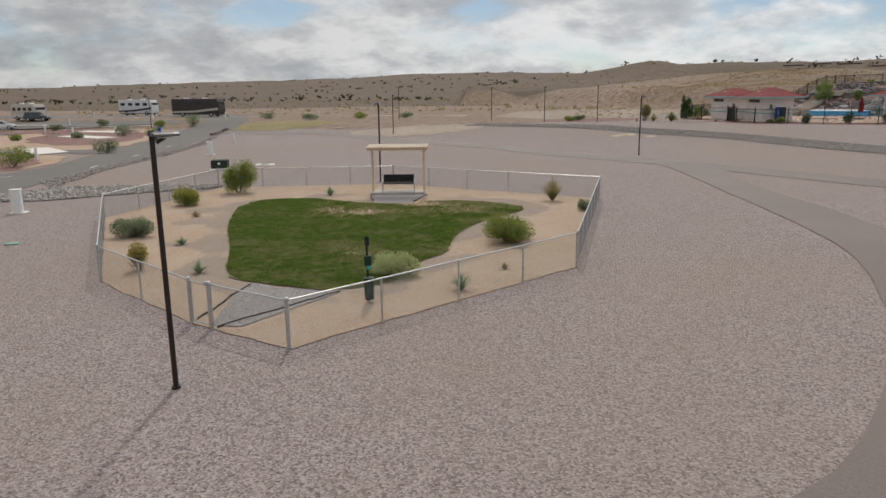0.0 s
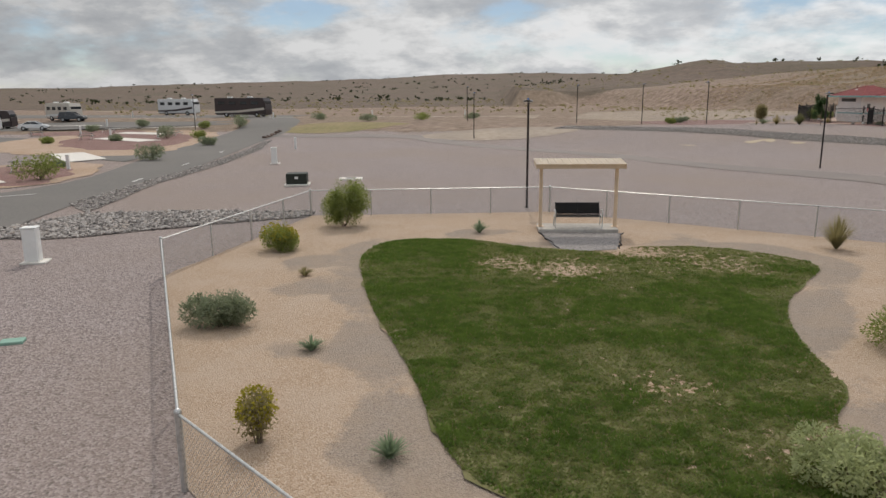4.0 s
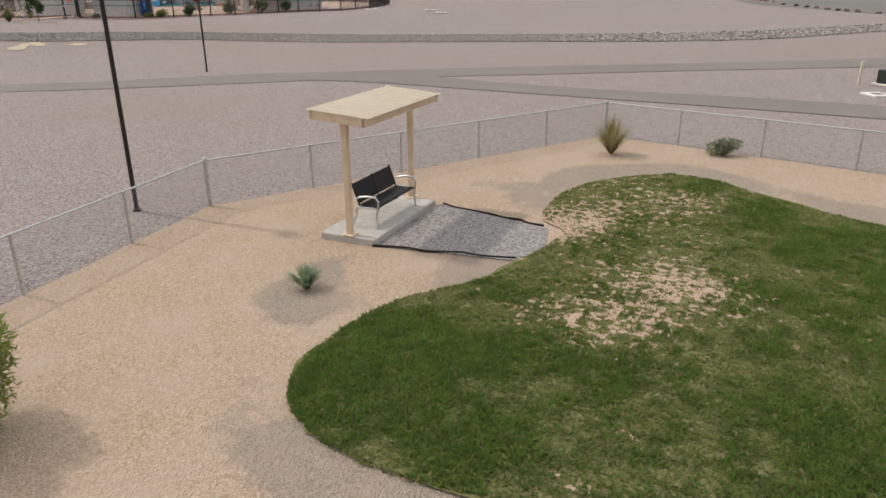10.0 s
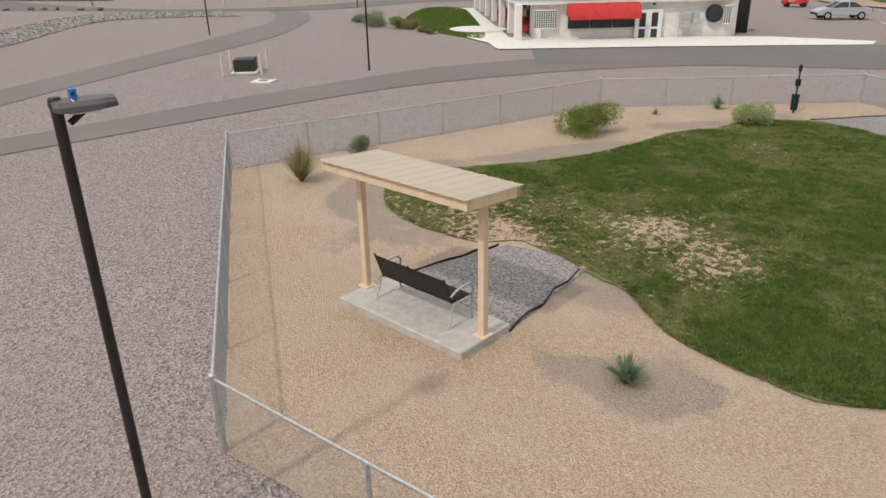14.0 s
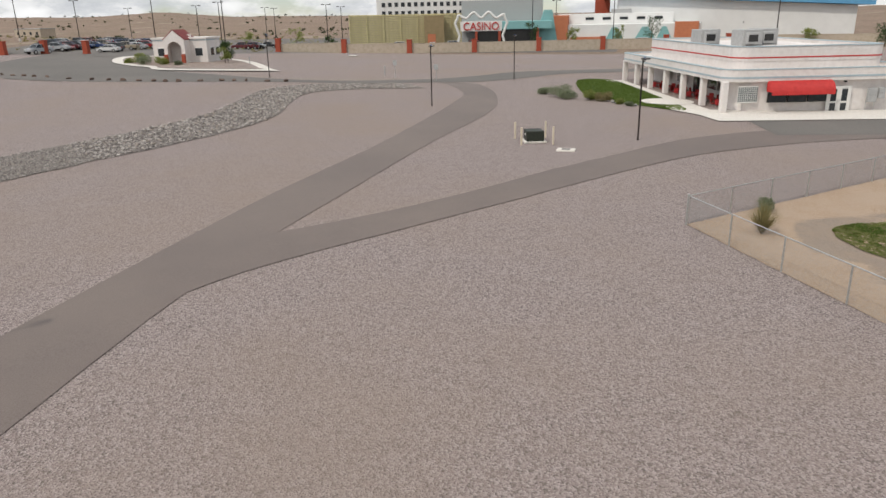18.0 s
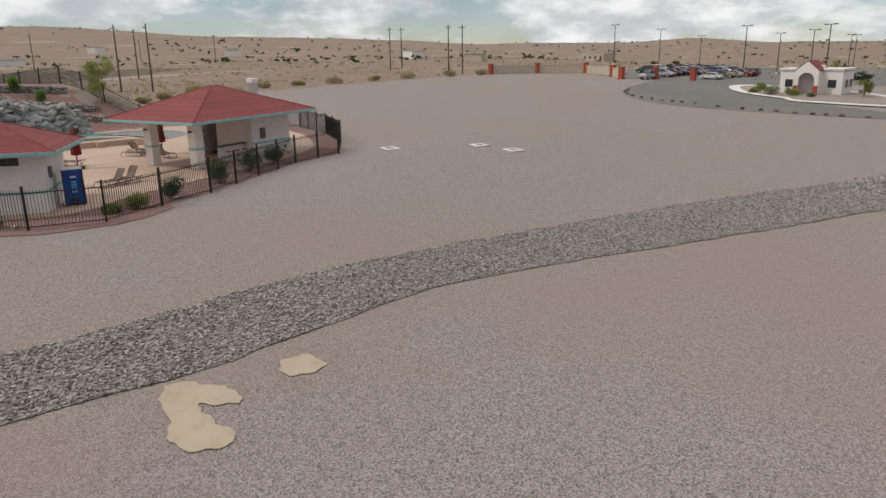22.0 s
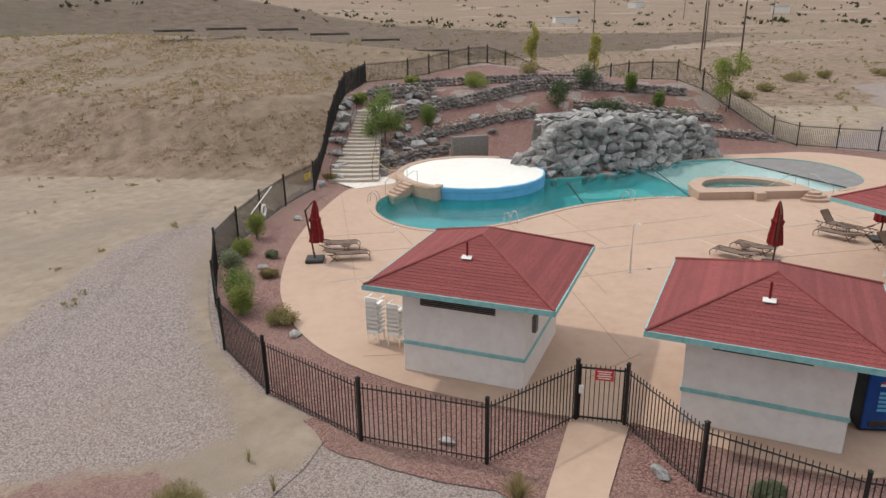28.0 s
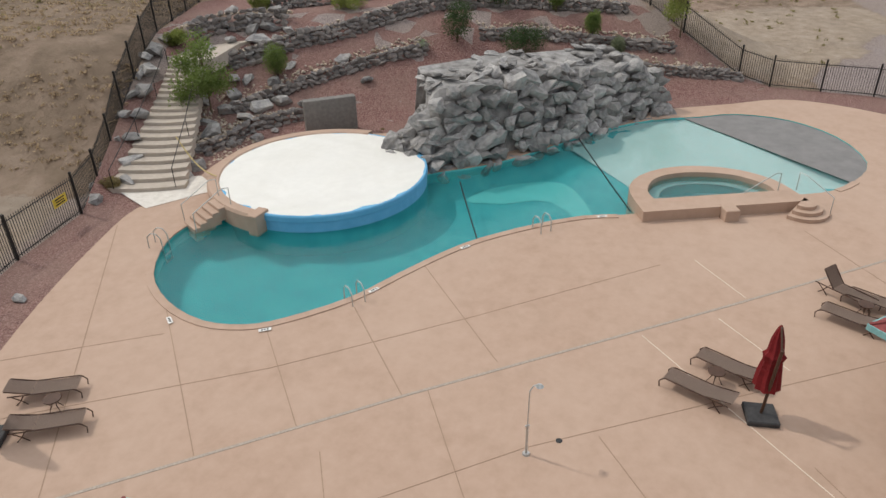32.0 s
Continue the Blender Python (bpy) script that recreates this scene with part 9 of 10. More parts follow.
def car(kind, colour, rgb, at, rz):
    t = thing("car", f"parked {colour} {kind} with dark windows", "car", "parked cars", at, rz)
    body, cab, ln, wr = PROFILES[kind]
    pm = paint(colour.replace(" ", "_") + "_car_paint", rgb)
    part("body", extrude_profile(body, 1.82, 0.05), pm, t)
    g = part("cabin_glass", extrude_profile(cab, 1.62, 0.16, 0.03), M_WINDOW, t, "dark window band")
    xs = [p[0] for p in cab]
    zt = max(p[1] for p in cab)
    part("cabin_roof", box(NB(), ((cab[1][0] + cab[2][0]) / 2, 0, zt + 0.005), (cab[2][0] - cab[1][0] + 0.1, 1.32, 0.05), 0, 0.02), pm, t)
    for sy in (-1, 1):
        part("pillar", tube(NB(), [(cab[0][0], sy * 0.80, cab[0][1]), (cab[1][0], sy * 0.66, zt), (cab[2][0], sy * 0.66, zt), (cab[3][0], sy * 0.80, cab[3][1])], 0.04, 6), pm, t)
        part("pillar", rod(NB(), ((cab[1][0] + cab[2][0]) / 2 - 0.1, sy * 0.81, cab[0][1]), ((cab[1][0] + cab[2][0]) / 2 - 0.1, sy * 0.66, zt), 0.04), pm, t)
    for sx in (-1, 1):
        for sy in (-1, 1):
            x = sx * ln * 0.305
            w = part("wheel", rod(NB(), (x, sy * 0.72, wr), (x, sy * 0.93, wr), wr, wr, 20), M_TYRE, t)
            part("rim", rod(NB(), (x, sy * 0.925, wr), (x, sy * 0.94, wr), wr * 0.62, wr * 0.58, 14), M_GALV, w)
    xf, xb = body[-2][0] - 0.04, body[1][0] + 0.02
    for sy in (-1, 1):
        part("headlight", box(NB(), (xf, sy * 0.66, body[-2][1] + 0.03), (0.1, 0.32, 0.14), 0, 0.02), M_LAMP, t)
        part("tail_light", box(NB(), (xb, sy * 0.72, body[1][1] + 0.02), (0.1, 0.22, 0.16), 0, 0.02), M_TAIL, t)
    part("bumper", box(NB(), (xf + 0.06, 0, 0.48), (0.1, 1.6, 0.16), 0, 0.03), M_BLACK, t)
    return t


def place_car(proto, x, y, rz):
    return copy_thing(proto, pose(x, y, ground_z(x, y) + 0.04, 0, 0, rz))


car("sedan", "silver", CAR_PAINTS[1][1], at_ground(10, -21.5, 0.04), 38)
rng = random.Random(5150)
protos = []
rows_c = []
ux, uy = 0.72, -0.69      # parking rows run away from the gate
for ri, (x0, y0, n) in enumerate(((150, 10, 11), (159, 17, 13), (168, 6, 14), (176, 14, 14), (188, -2, 13), (164, -28, 10))):
    for k in range(n):
        if rng.random() < 0.2:
            continue
        rows_c.append((x0 + k * 2.9 * ux + rng.uniform(-0.2, 0.2), y0 + k * 2.9 * uy + rng.uniform(-0.3, 0.3), 46 + rng.choice((0, 180)) + rng.uniform(-3, 3)))
rows_c += [(152, 22, 120), (140, -70, 40), (136, -73, 40), (132, -77, 40), (146, -63, 40), (116, -92, 40), (110, -97, 40), (98, -104, 45), (226, -28, 40), (231, -33, 40), (20, -60, 20), (26, -62, 20), (14, -64, 20), (34, -66, 200), (2, -70, 20), (8, -72, 20)]
kinds = ["sedan", "suv", "pickup"]
for i, (x, y, a) in enumerate(rows_c):
    if i < 14:
        cn, cc = CAR_PAINTS[(i * 3 + i // 8) % 8]
        protos.append(car(kinds[i % 3], cn, cc, at_ground(x, y, 0.04), a))
    else:
        place_car(rng.choice(protos), x, y, a)


def golf_cart(x, y, rz):
    t = thing("golf_cart", "red golf cart with a white roof", "cart", "", at_ground(x, y, 0.03), rz)
    part("body", extrude_profile([(-1.2, 0.3), (-1.2, 0.8), (-0.3, 0.85), (0.2, 0.5), (0.7, 0.5), (0.85, 0.95), (1.2, 0.75), (1.25, 0.3)], 1.2, 0.05, 0.04), M_RED, t)
    part("roof", box(NB(), (-0.1, 0, 1.85), (1.9, 1.25, 0.08), 0, 0.03), M_WHITE, t)
    part("seat", box(NB(), (-0.4, 0, 0.95), (0.5, 1.1, 0.3), 0, 0.05), M_WHITE, t)
    for sx, sy in ((-1, -1), (-1, 1), (1, -1), (1, 1)):
        part("post", rod(NB(), (sx * 0.9, sy * 0.55, 0.7), (sx * 0.85, sy * 0.55, 1.83), 0.02, 0.02, 6), M_BLACK, t)
        part("wheel", rod(NB(), (sx * 0.8, sy * 0.48, 0.24), (sx * 0.8, sy * 0.64, 0.24), 0.24, 0.24, 16), M_TYRE, t)


golf_cart(18, -33, 30)


def rv(at, rz, ln, h, colour, stripe, label):
    """A motorhome or trailer, cab end at +x."""
    t = thing("motorhome", label, "motorhome", "camping vehicles", at, rz)
    part("body", extrude_profile([(-ln / 2, 0.5), (-ln / 2, h - 0.1), (-ln / 2 + 0.2, h), (ln / 2 - 0.5, h), (ln / 2 - 0.1, h - 0.9), (ln / 2, 1.3), (ln / 2, 0.5)], 2.5, 0.04, 0.08), colour, t)
    for sy in (-1, 1):
        part("stripe", extrude_profile([(-ln / 2 + 0.05, 0.75), (-ln / 2 + 0.05, 1.05), (0, 1.25), (ln / 2 - 0.25, 1.8), (ln / 2 - 0.2, 1.35), (0, 0.85)], 0.03, 0, 0), stripe, t).matrix_basis = pose(0, sy * 1.255, 0)
        for k in range(4):
            w = part("window", box(NB(), (-ln * 0.36 + k * ln * 0.22, sy * 1.24, h - 0.95), (ln * 0.13, 0.06, 0.62), 0, 0.02), M_BLACK, t)
            part("pane", box(NB(), (-ln * 0.36 + k * ln * 0.22, sy * 1.275, h - 0.95), (ln * 0.12, 0.012, 0.54)), M_WINDOW, w)
        for sx in (-0.27, 0.33):
            w = part("wheel", rod(NB(), (sx * ln, sy * 0.95, 0.45), (sx * ln, sy * 1.27, 0.45), 0.45, 0.45, 18), M_TYRE, t)
            part("rim", rod(NB(), (sx * ln, sy * 1.265, 0.45), (sx * ln, sy * 1.285, 0.45), 0.25, 0.22, 12), M_GALV, w)
    part("windscreen", box(NB(), (ln / 2 - 0.14, 0, h - 1.05), (0.12, 2.1, 0.85), 0, 0.02), M_WINDOW, t)
    part("door", box(NB(), (ln * 0.18, 1.26, 1.35), (0.7, 0.05, 1.75), 0, 0.02), M_PLASTIC, t)
    for x in (-ln * 0.25, ln * 0.15):
        part("roof_unit", box(NB(), (x, 0, h + 0.12), (0.9, 0.7, 0.26), 0, 0.06), M_PLASTIC, t)
    part("skirt", box(NB(), (0, 0, 0.5), (ln * 0.96, 2.3, 0.3)), M_LOUVRE, t)


M_RVDARK = paint("dark_maroon_coach_paint", (0.05, 0.035, 0.035))
M_RVTAN = paint("beige_coach_paint", (0.55, 0.5, 0.43), 0.0)
M_RVWHITE = paint("white_coach_paint", (0.66, 0.66, 0.65), 0.0)
M_RVBLUE = paint("blue_coach_stripe", (0.10, 0.22, 0.40), 0.0)
for (ax, ay), (bx, by), h, c, s, lb in (((-60.7, 150.7), (-49.7, 148), 3.6, M_RVDARK, M_RVTAN, "dark motorhome with sweeping beige stripes"),
                                       ((-78.7, 164), (-70, 162), 3.4, M_RVWHITE, M_RVDARK, "white motorhome with a dark stripe"),
                                       ((-90.9, 144), (-84, 141), 3.2, M_RVTAN, M_RVWHITE, "small beige travel trailer"),
                                       ((-92, 113), (-83, 119), 3.3, M_RVWHITE, M_RVBLUE, "white motorhome with a blue stripe"),
                                       ((-99, 128), (-88.6, 130), 3.1, M_RVDARK, M_RVTAN, "long dark travel trailer")):
    rv(at_ground((ax + bx) / 2, (ay + by) / 2, 0.05), math.degrees(math.atan2(by - ay, bx - ax)), math.hypot(bx - ax, by - ay), h, c, s, lb)
place_car(next(p for p in protos if "silver" in p["label"] or "white" in p["label"]), -81.5, 124.5, 20)
place_car(protos[1], -84, 139.5, 10)


# ---- campground fittings ----
def picnic_table(x, y, rz):
    t = thing("picnic_table", "weathered picnic table with attached benches", "table", "camp tables", at_ground(x, y, 0.06), rz)
    for k in range(5):
        part("plank", box(NB(), (0, -0.32 + k * 0.16, 0.74), (1.8, 0.14, 0.04), 0, 0.005), M_LOUVRE, t)
    for s in (-1, 1):
        part("bench", box(NB(), (0, s * 0.75, 0.45), (1.8, 0.26, 0.04), 0, 0.005), M_LOUVRE, t)
        bm = rod(NB(), (s * 0.7, -0.75, 0), (s * 0.7, 0.2, 0.73), 0.03)
        rod(bm, (s * 0.7, 0.75, 0), (s * 0.7, -0.2, 0.73), 0.03)
        rod(bm, (s * 0.7, -0.8, 0.42), (s * 0.7, 0.8, 0.42), 0.03)
        part("leg_frame", bm, M_GALV, t)


def pedestal(x, y):
    t = thing("hookup_pedestal", "white camping hookup pedestal", "utility post", "camp pedestals", at_ground(x, y))
    part("post", box(NB(), (0, 0, 0.55), (0.22, 0.2, 1.1), 10, 0.02), M_WHITE, t)
    part("cap", box(NB(), (0, 0, 1.12), (0.28, 0.26, 0.06), 10, 0.01), M_PLASTIC, t)


for x, y, a in ((-40.5, 62.5, 20), (-58, 100, 15), (-50, 108, -20), (-64, 116, 10), (-52, 137, 0), (-70, 108, 25)):
    picnic_table(x, y, a)
for x, y in ((-38, 64), (-44.5, 61.5), (-57, 104), (-50, 103), (-66, 112), (-71, 128), (-60, 138), (-46, 139), (-78, 150), (-26.2, 84), (-30, 150), (-12, 148)):
    pedestal(x, y)
rngb = random.Random(31)
for i, (x, y) in enumerate(((-35, 101), (-35.1, 102.6), (-35.2, 104.2), (-35.4, 105.8), (-35.5, 107.5), (-35.7, 109.2))):
    ob = tagged(new("boulder", DRIVE_ROCKS[i % 4]), "dark boulder in the row beside the camp road", "boulder", "road boulders")
    ob.matrix_basis = pose(x, y, ground_z(x, y) + 0.1, 0, 0, rngb.uniform(0, 360)) @ Matrix.Diagonal((0.42, 0.42, 0.4, 1))
for a, b in (((-120, 133), (-72, 128)), ((-112, 150), (-62, 143)), ((-70, 122), (-50, 119)), ((-100, 158), (-66, 154)), ((-48, 141), (-38, 140)), ((-30, 141), (-4, 139))):
    dx, dy = b[0] - a[0], b[1] - a[1]
    l = math.hypot(dx, dy)
    nx, ny = -dy / l * 0.5, dx / l * 0.5
    patch("camp_kerb", [a, (a[0] + nx, a[1] + ny), (b[0] + nx, b[1] + ny), b][::-1], 4.0, 0.16, M_WHITECONC, "pale concrete kerb of a camping site", "kerb")


# ---- perimeter wall and its brick pillars ----
def pillar(x, y, h=2.6, s=1.0):
    t = thing("brick_pillar", "tall red brick pillar in the perimeter wall", "pillar", "wall pillars", at_ground(x, y), 40)
    part("shaft", box(NB(), (0, 0, h / 2 - 0.1), (s, s, h + 0.2), 0, 0.03), M_BRICKRED, t)
    part("cap", box(NB(), (0, 0, h + 0.06), (s + 0.16, s + 0.16, 0.14), 0, 0.03), M_BRICKRED, t)
    part("plinth", box(NB(), (0, 0, 0.1), (s + 0.12, s + 0.12, 0.4), 0, 0.02), M_BRICKRED, t)


WALL_S = [(141, -24), (131.4, -35.1), (121.7, -46.2), (112, -57.3), (102.3, -68.4), (92.6, -79.5), (83, -90.6), (73.4, -101.7)]
WALL_N = [(146.6, 15.1), (154, 27.6), (165, 26), (182.3, 27.2), (185, 39), (184, 51)]
for x, y in WALL_S:
    pillar(x, y, 2.9, 1.1)
for x, y in WALL_N + [(152, 21)]:
    pillar(x, y, 2.4, 1.0)
for line, h in ((WALL_S, 1.9), (WALL_N[1:], 1.7), ([(73, -102), (40, -118), (0, -122), (-60, -118)], 2.2)):
    for (ax, ay), (bx, by) in zip(line, line[1:]):
        l, a = math.hypot(bx - ax, by - ay), math.degrees(math.atan2(by - ay, bx - ax))
        zc = min(ground_z(ax, ay), ground_z(bx, by))
        bm = box(NB(), (l / 2, 0, h / 2 + 0.1), (l - 0.9, 0.25, h + 0.5))
        w = link("perimeter_wall", bm, M_TANWALL)
        w.matrix_basis = pose(ax, ay, zc, 0, 0, a)
        tagged(w, "plain tan block perimeter wall", "wall", kind="structure")
        k = box(NB(), (l / 2, 0, h + 0.39), (l - 0.9, 0.36, 0.08), 0, 0.01)
        part("coping", k, M_TANWALL, w)


# ---- guard house ----
def guard_house():
    t = thing("guard_house", "white guard house with a red-roofed arched gable porch", "building", "", at_ground(110, 12.0), 220)
    bm = box(NB(), (0, 1, 1.75), (9.0, 5.0, 3.9), 0, 0.05)
    part("wall", bm, M_STUCCO, t)
    part("parapet", box(NB(), (0, 1, 3.78), (9.3, 5.3, 0.3), 0, 0.04), M_STUCCO, t)
    part("stripe", box(NB(), (0, 1, 3.5), (9.12, 5.12, 0.12)), M_BLUEGREY, t)
    # gable porch towards the road with an arch
    bm = NB()
    arch = [(-1.7, 0), (-1.15, 0), (-1.15, 2.2)] + [(-1.15 * math.cos(radians(a)), 2.2 + 1.15 * math.sin(radians(a))) for a in range(20, 180, 20)] + [(1.15, 2.2), (1.15, 0), (1.7, 0), (1.7, 3.6), (0, 5.0), (-1.7, 3.6)]
    lo = [bm.verts.new((x, -3.4, z)) for x, z in arch]
    hi = [bm.verts.new((x, -3.05, z)) for x, z in arch]
    bm.faces.new(lo)
    bm.faces.new(hi[::-1])
    for i in range(len(arch)):
        bm.faces.new((lo[i], hi[i], hi[(i + 1) % len(arch)], lo[(i + 1) % len(arch)]))
    part("arch_front", bm, M_STUCCO, t)
    for s in (-1, 1):
        bm = NB()
        box(bm, (0, 0, 0), (2.35, 4.0, 0.12), 0, 0.02, m=pose(s * 0.95, -1.35, 4.35, 0, s * 39.5, 0))
        part("roof", bm, M_SHINGLE, t, "red pitched porch roof")
        part("brick_pier", box(NB(), (s * 1.42, -3.55, 0.7), (0.6, 0.3, 1.5), 0, 0.02), M_BRICKRED, t)
        part("side_wall", box(NB(), (s * 1.6, -2.2, 1.8), (0.25, 1.7, 3.6)), M_STUCCO, t)
    part("porch_back", box(NB(), (0, -0.6, 2.2), (3.3, 0.3, 4.4)), M_STUCCO, t)
    for x, w in ((-3.1, 1.3), (3.1, 1.3)):
        wn3 = part("window", box(NB(), (x, -1.5, 1.7), (w, 0.1, 1.3), 0, 0.02), M_WHITE, t)
        part("pane", box(NB(), (x, -1.56, 1.7), (w - 0.16, 0.02, 1.14)), M_WINDOW, wn3)
    for y in (0.2, 2.2):
        wn3 = part("window", box(NB(), (-4.52, y, 1.7), (0.1, 1.4, 1.3), 0, 0.02), M_WHITE, t)
        part("pane", box(NB(), (-4.58, y, 1.7), (0.02, 1.24, 1.14)), M_WINDOW, wn3)
        wn3 = part("window", box(NB(), (4.52, y, 1.7), (0.1, 1.4, 1.3), 0, 0.02), M_WHITE, t)
        part("pane", box(NB(), (4.58, y, 1.7), (0.02, 1.24, 1.14)), M_WINDOW, wn3)
    part("door", box(NB(), (0, -0.78, 1.1), (1.0, 0.08, 2.2)), M_DARK, t)


guard_house()
ISLE = smooth_loop([(97, 21.6), (103, 20.8), (110, 21.5), (120, 20), (131, 14), (126, 6), (112, 3.0), (100, 5), (86, 10.5), (84, 12)], 3)
patch("island_kerb", ISLE, 3.0, 0.16, M_WHITECONC, "pale concrete kerb island round the guard house", "kerb")
patch("island_bed", [(109 + (x - 109) * 0.86, 12.4 + (y - 12.4) * 0.84) for x, y in ISLE], 3.0, 0.2, M_GRAVEL, "gravel bed inside the kerb island", "ground")
for i, (x, y, r, h, lf) in enumerate(((106.5, 17.5, 1.2, 1.5, M_LEAF), (109, 19.0, 1.3, 1.6, M_SAGE), (113.5, 19.5, 0.9, 1.0, M_LEAF), (118, 16, 1.2, 1.6, M_LEAF), (103.5, 16.2, 0.7, 0.9, M_SAGE))):
    bush(x, y, r, h, lf, "green shrub beside the guard house", 900, 0.18, None, 960 + i)
tree(103.5, 8.0, 3.6, 1.2, 0.8, M_DKGREEN, "small dark green tree beside the guard house", 1400, 0.2, 971)
tree(101.5, 9.5, 2.8, 1.0, 0.5, M_LEAF, "small olive tree beside the guard house", 1000, 0.2, 972)
CURB_ROCKS = smooth_loop([(121, 37.0), (116.6, 39), (109.3, 40.3), (104.4, 39.2), (101.4, 37.4), (97.8, 35.7), (90.5, 32.7), (86.6, 30.4), (82.8, 28.2), (80.2, 26.3), (77, 22.4), (74.5, 20.6), (70.5, 17.6)], 2, False)
for i, (x, y) in enumerate(CURB_ROCKS):
    ob = tagged(new("boulder", DRIVE_ROCKS[i % 4]), "dark brown boulder lining the entrance drive", "boulder", "drive boulders")
    ob.matrix_basis = pose(x, y + 0.4, ground_z(x, y) + 0.12, 0, 0, rngb.uniform(0, 360)) @ Matrix.Diagonal((0.38, 0.38, 0.36, 1))
patch("concrete_slab", [(111, -21), (114, -24), (113, -25), (110, -22)], 2.0, 0.2, M_WHITECONC, "white concrete slab in the gravel", "slab")


def bollard(x, y, h, material, label):
    t = thing("marker_post", label, "post", "site marker posts", at_ground(x, y))
    part("post", rod(NB(), (0, 0, -0.05), (0, 0, h), 0.07, 0.07, 10), material, t)
    part("cap", rod(NB(), (0, 0, h), (0, 0, h + 0.06), 0.07, 0.03, 10), material, t)


for x, y, h in ((64.7, 6.1, 2.1), (58.1, 5.4, 1.9)):
    t = thing("sign_post", "small road sign seen edge-on on a grey post", "sign", "", at_ground(x, y), 30)
    part("post", rod(NB(), (0, 0, -0.05), (0, 0, h), 0.035), M_GALV, t)
    part("plate", box(NB(), (0, 0.04, h - 0.3), (0.5, 0.02, 0.6), 0, 0.005), M_HVAC, t)
for x, y in ((98.5, 7.0), (113.0, -22.6), (68.3, 4.8)):
    bollard(x, y, 1.2, M_HVAC, "short grey marker post")


# ---- tall parking lights, utility poles ----
def parking_light(at=(0, 0, 0), rz=0):
    t = thing("parking_light", "tall parking light with twin flat heads", "lamp post", "parking lights", at, rz)
    part("base", rod(NB(), (0, 0, -0.2), (0, 0, 0.8), 0.3, 0.3, 14), M_WHITECONC, t)
    part("pole", rod(NB(), (0, 0, 0.8), (0, 0, 11.9), 0.13, 0.09, 10), M_BRONZE, t)
    part("crossbar", box(NB(), (0, 0, 11.85), (1.5, 0.1, 0.1)), M_BRONZE, t)
    for s in (-1, 1):
        part("lamp_head", box(NB(), (s * 1.0, 0, 11.9), (0.75, 0.5, 0.22), 0, 0.04), M_BRONZE, t)
    return t


pl = None
for i, (x, y) in enumerate(((220, 8), (235, -12), (267, -40), (181, -13), (213, -40), (183, -32), (156, -19), (229, -73), (253, -91), (176, -62), (206, -89), (122, -90), (135, -117), (110, -110), (60, -95), (24, -96))):
    m = pose(x, y, ground_z(x, y), 0, 0, 35 + 7 * (i % 3))
    if pl is None:
        pl = parking_light()
        pl.matrix_basis = m
    else:
        copy_thing(pl, m)


def utility_pole(at=(0, 0, 0), rz=0, h=12.0):
    t = thing("utility_pole", "weathered timber utility pole with a crossarm", "utility pole", "utility poles", at, rz)
    part("pole", rod(NB(), (0, 0, -0.3), (0, 0, h), 0.17, 0.11, 10), M_POLE, t)
    part("crossarm", box(NB(), (0, 0.14, h - 0.7), (2.4, 0.1, 0.12), 0, 0.01), M_POLE, t)
    for x in (-1.1, -0.4, 0.4, 1.1):
        part("insulator", rod(NB(), (x, 0.14, h - 0.64), (x, 0.14, h - 0.44), 0.05, 0.03, 8), M_HVAC, t)
    for s in (-1, 1):
        part("brace", rod(NB(), (s * 0.7, 0.14, h - 0.75), (0, 0.14, h - 1.4), 0.02, 0.02, 5), M_GALV, t)
    return t


M_POLE = mat("weathered_timber_pole", [(0.07, 0.05, 0.04), (0.12, 0.09, 0.07)], 6, "noise", 0.95, 0.4, dist=0.01)
up0 = None
for i, (x, y) in enumerate(((140, 120), (144, 127), (219, 75.5), (224, 72), (184.6, 61.5), (188.5, 57.6), (192, 139), (250, 190), (330, 150), (420, 210), (-8, 158), (12, 152), (-34, 160), (-66, 176), (33, 150))):
    m = pose(x, y, ground_z(x, y), 0, 0, 30 + 9 * (i % 4))
    if up0 is None:
        up0 = utility_pole()
        up0.matrix_basis = m
    elif i < 10:
        copy_thing(up0, m)


# ---- solar arrays on the hill ----
M_PV = mat("blue_grey_solar_glass", [(0.03, 0.035, 0.05), (0.05, 0.055, 0.07)], 2, "noise", 0.15, 0.0, spec=0.6)


def solar_row(ax, ay, bx, by):
    l, a = math.hypot(bx - ax, by - ay), math.degrees(math.atan2(by - ay, bx - ax))
    zc = max(ground_z(ax, ay), ground_z(bx, by), ground_z((ax + bx) / 2, (ay + by) / 2))
    t = thing("solar_array", "row of tilted solar panels on steel posts", "solar panel", "hill solar rows", (ax, ay, zc), a)
    n = max(2, int(l / 1.7))
    bm0 = box(NB(), (0, 0, 0), (l / n - 0.04, 1.7, 0.06), 0, 0.01)
    me = bpy.data.meshes.new("panel")
    bm0.to_mesh(me)
    bm0.free()
    me.materials.append(M_PV)
    for i in range(n):
        shared("panel", me, t, pose((i + 0.5) * l / n, 0, 1.0, -9, 0, 0))
    part("rail", rod(NB(), (0, 0, 0.92), (l, 0, 0.92), 0.06), M_GALV, t)
    for i in range(0, n + 1, 3):
        part("post", rod(NB(), (i * l / n, 0, -2.5), (i * l / n, 0, 0.92), 0.06), M_GALV, t)


for k in range(7):
    x0, y0 = 74.5 + k * 3.9, 173 - k * 4.75
    solar_row(x0, y0, x0 + 3.1, y0 - 3.7)


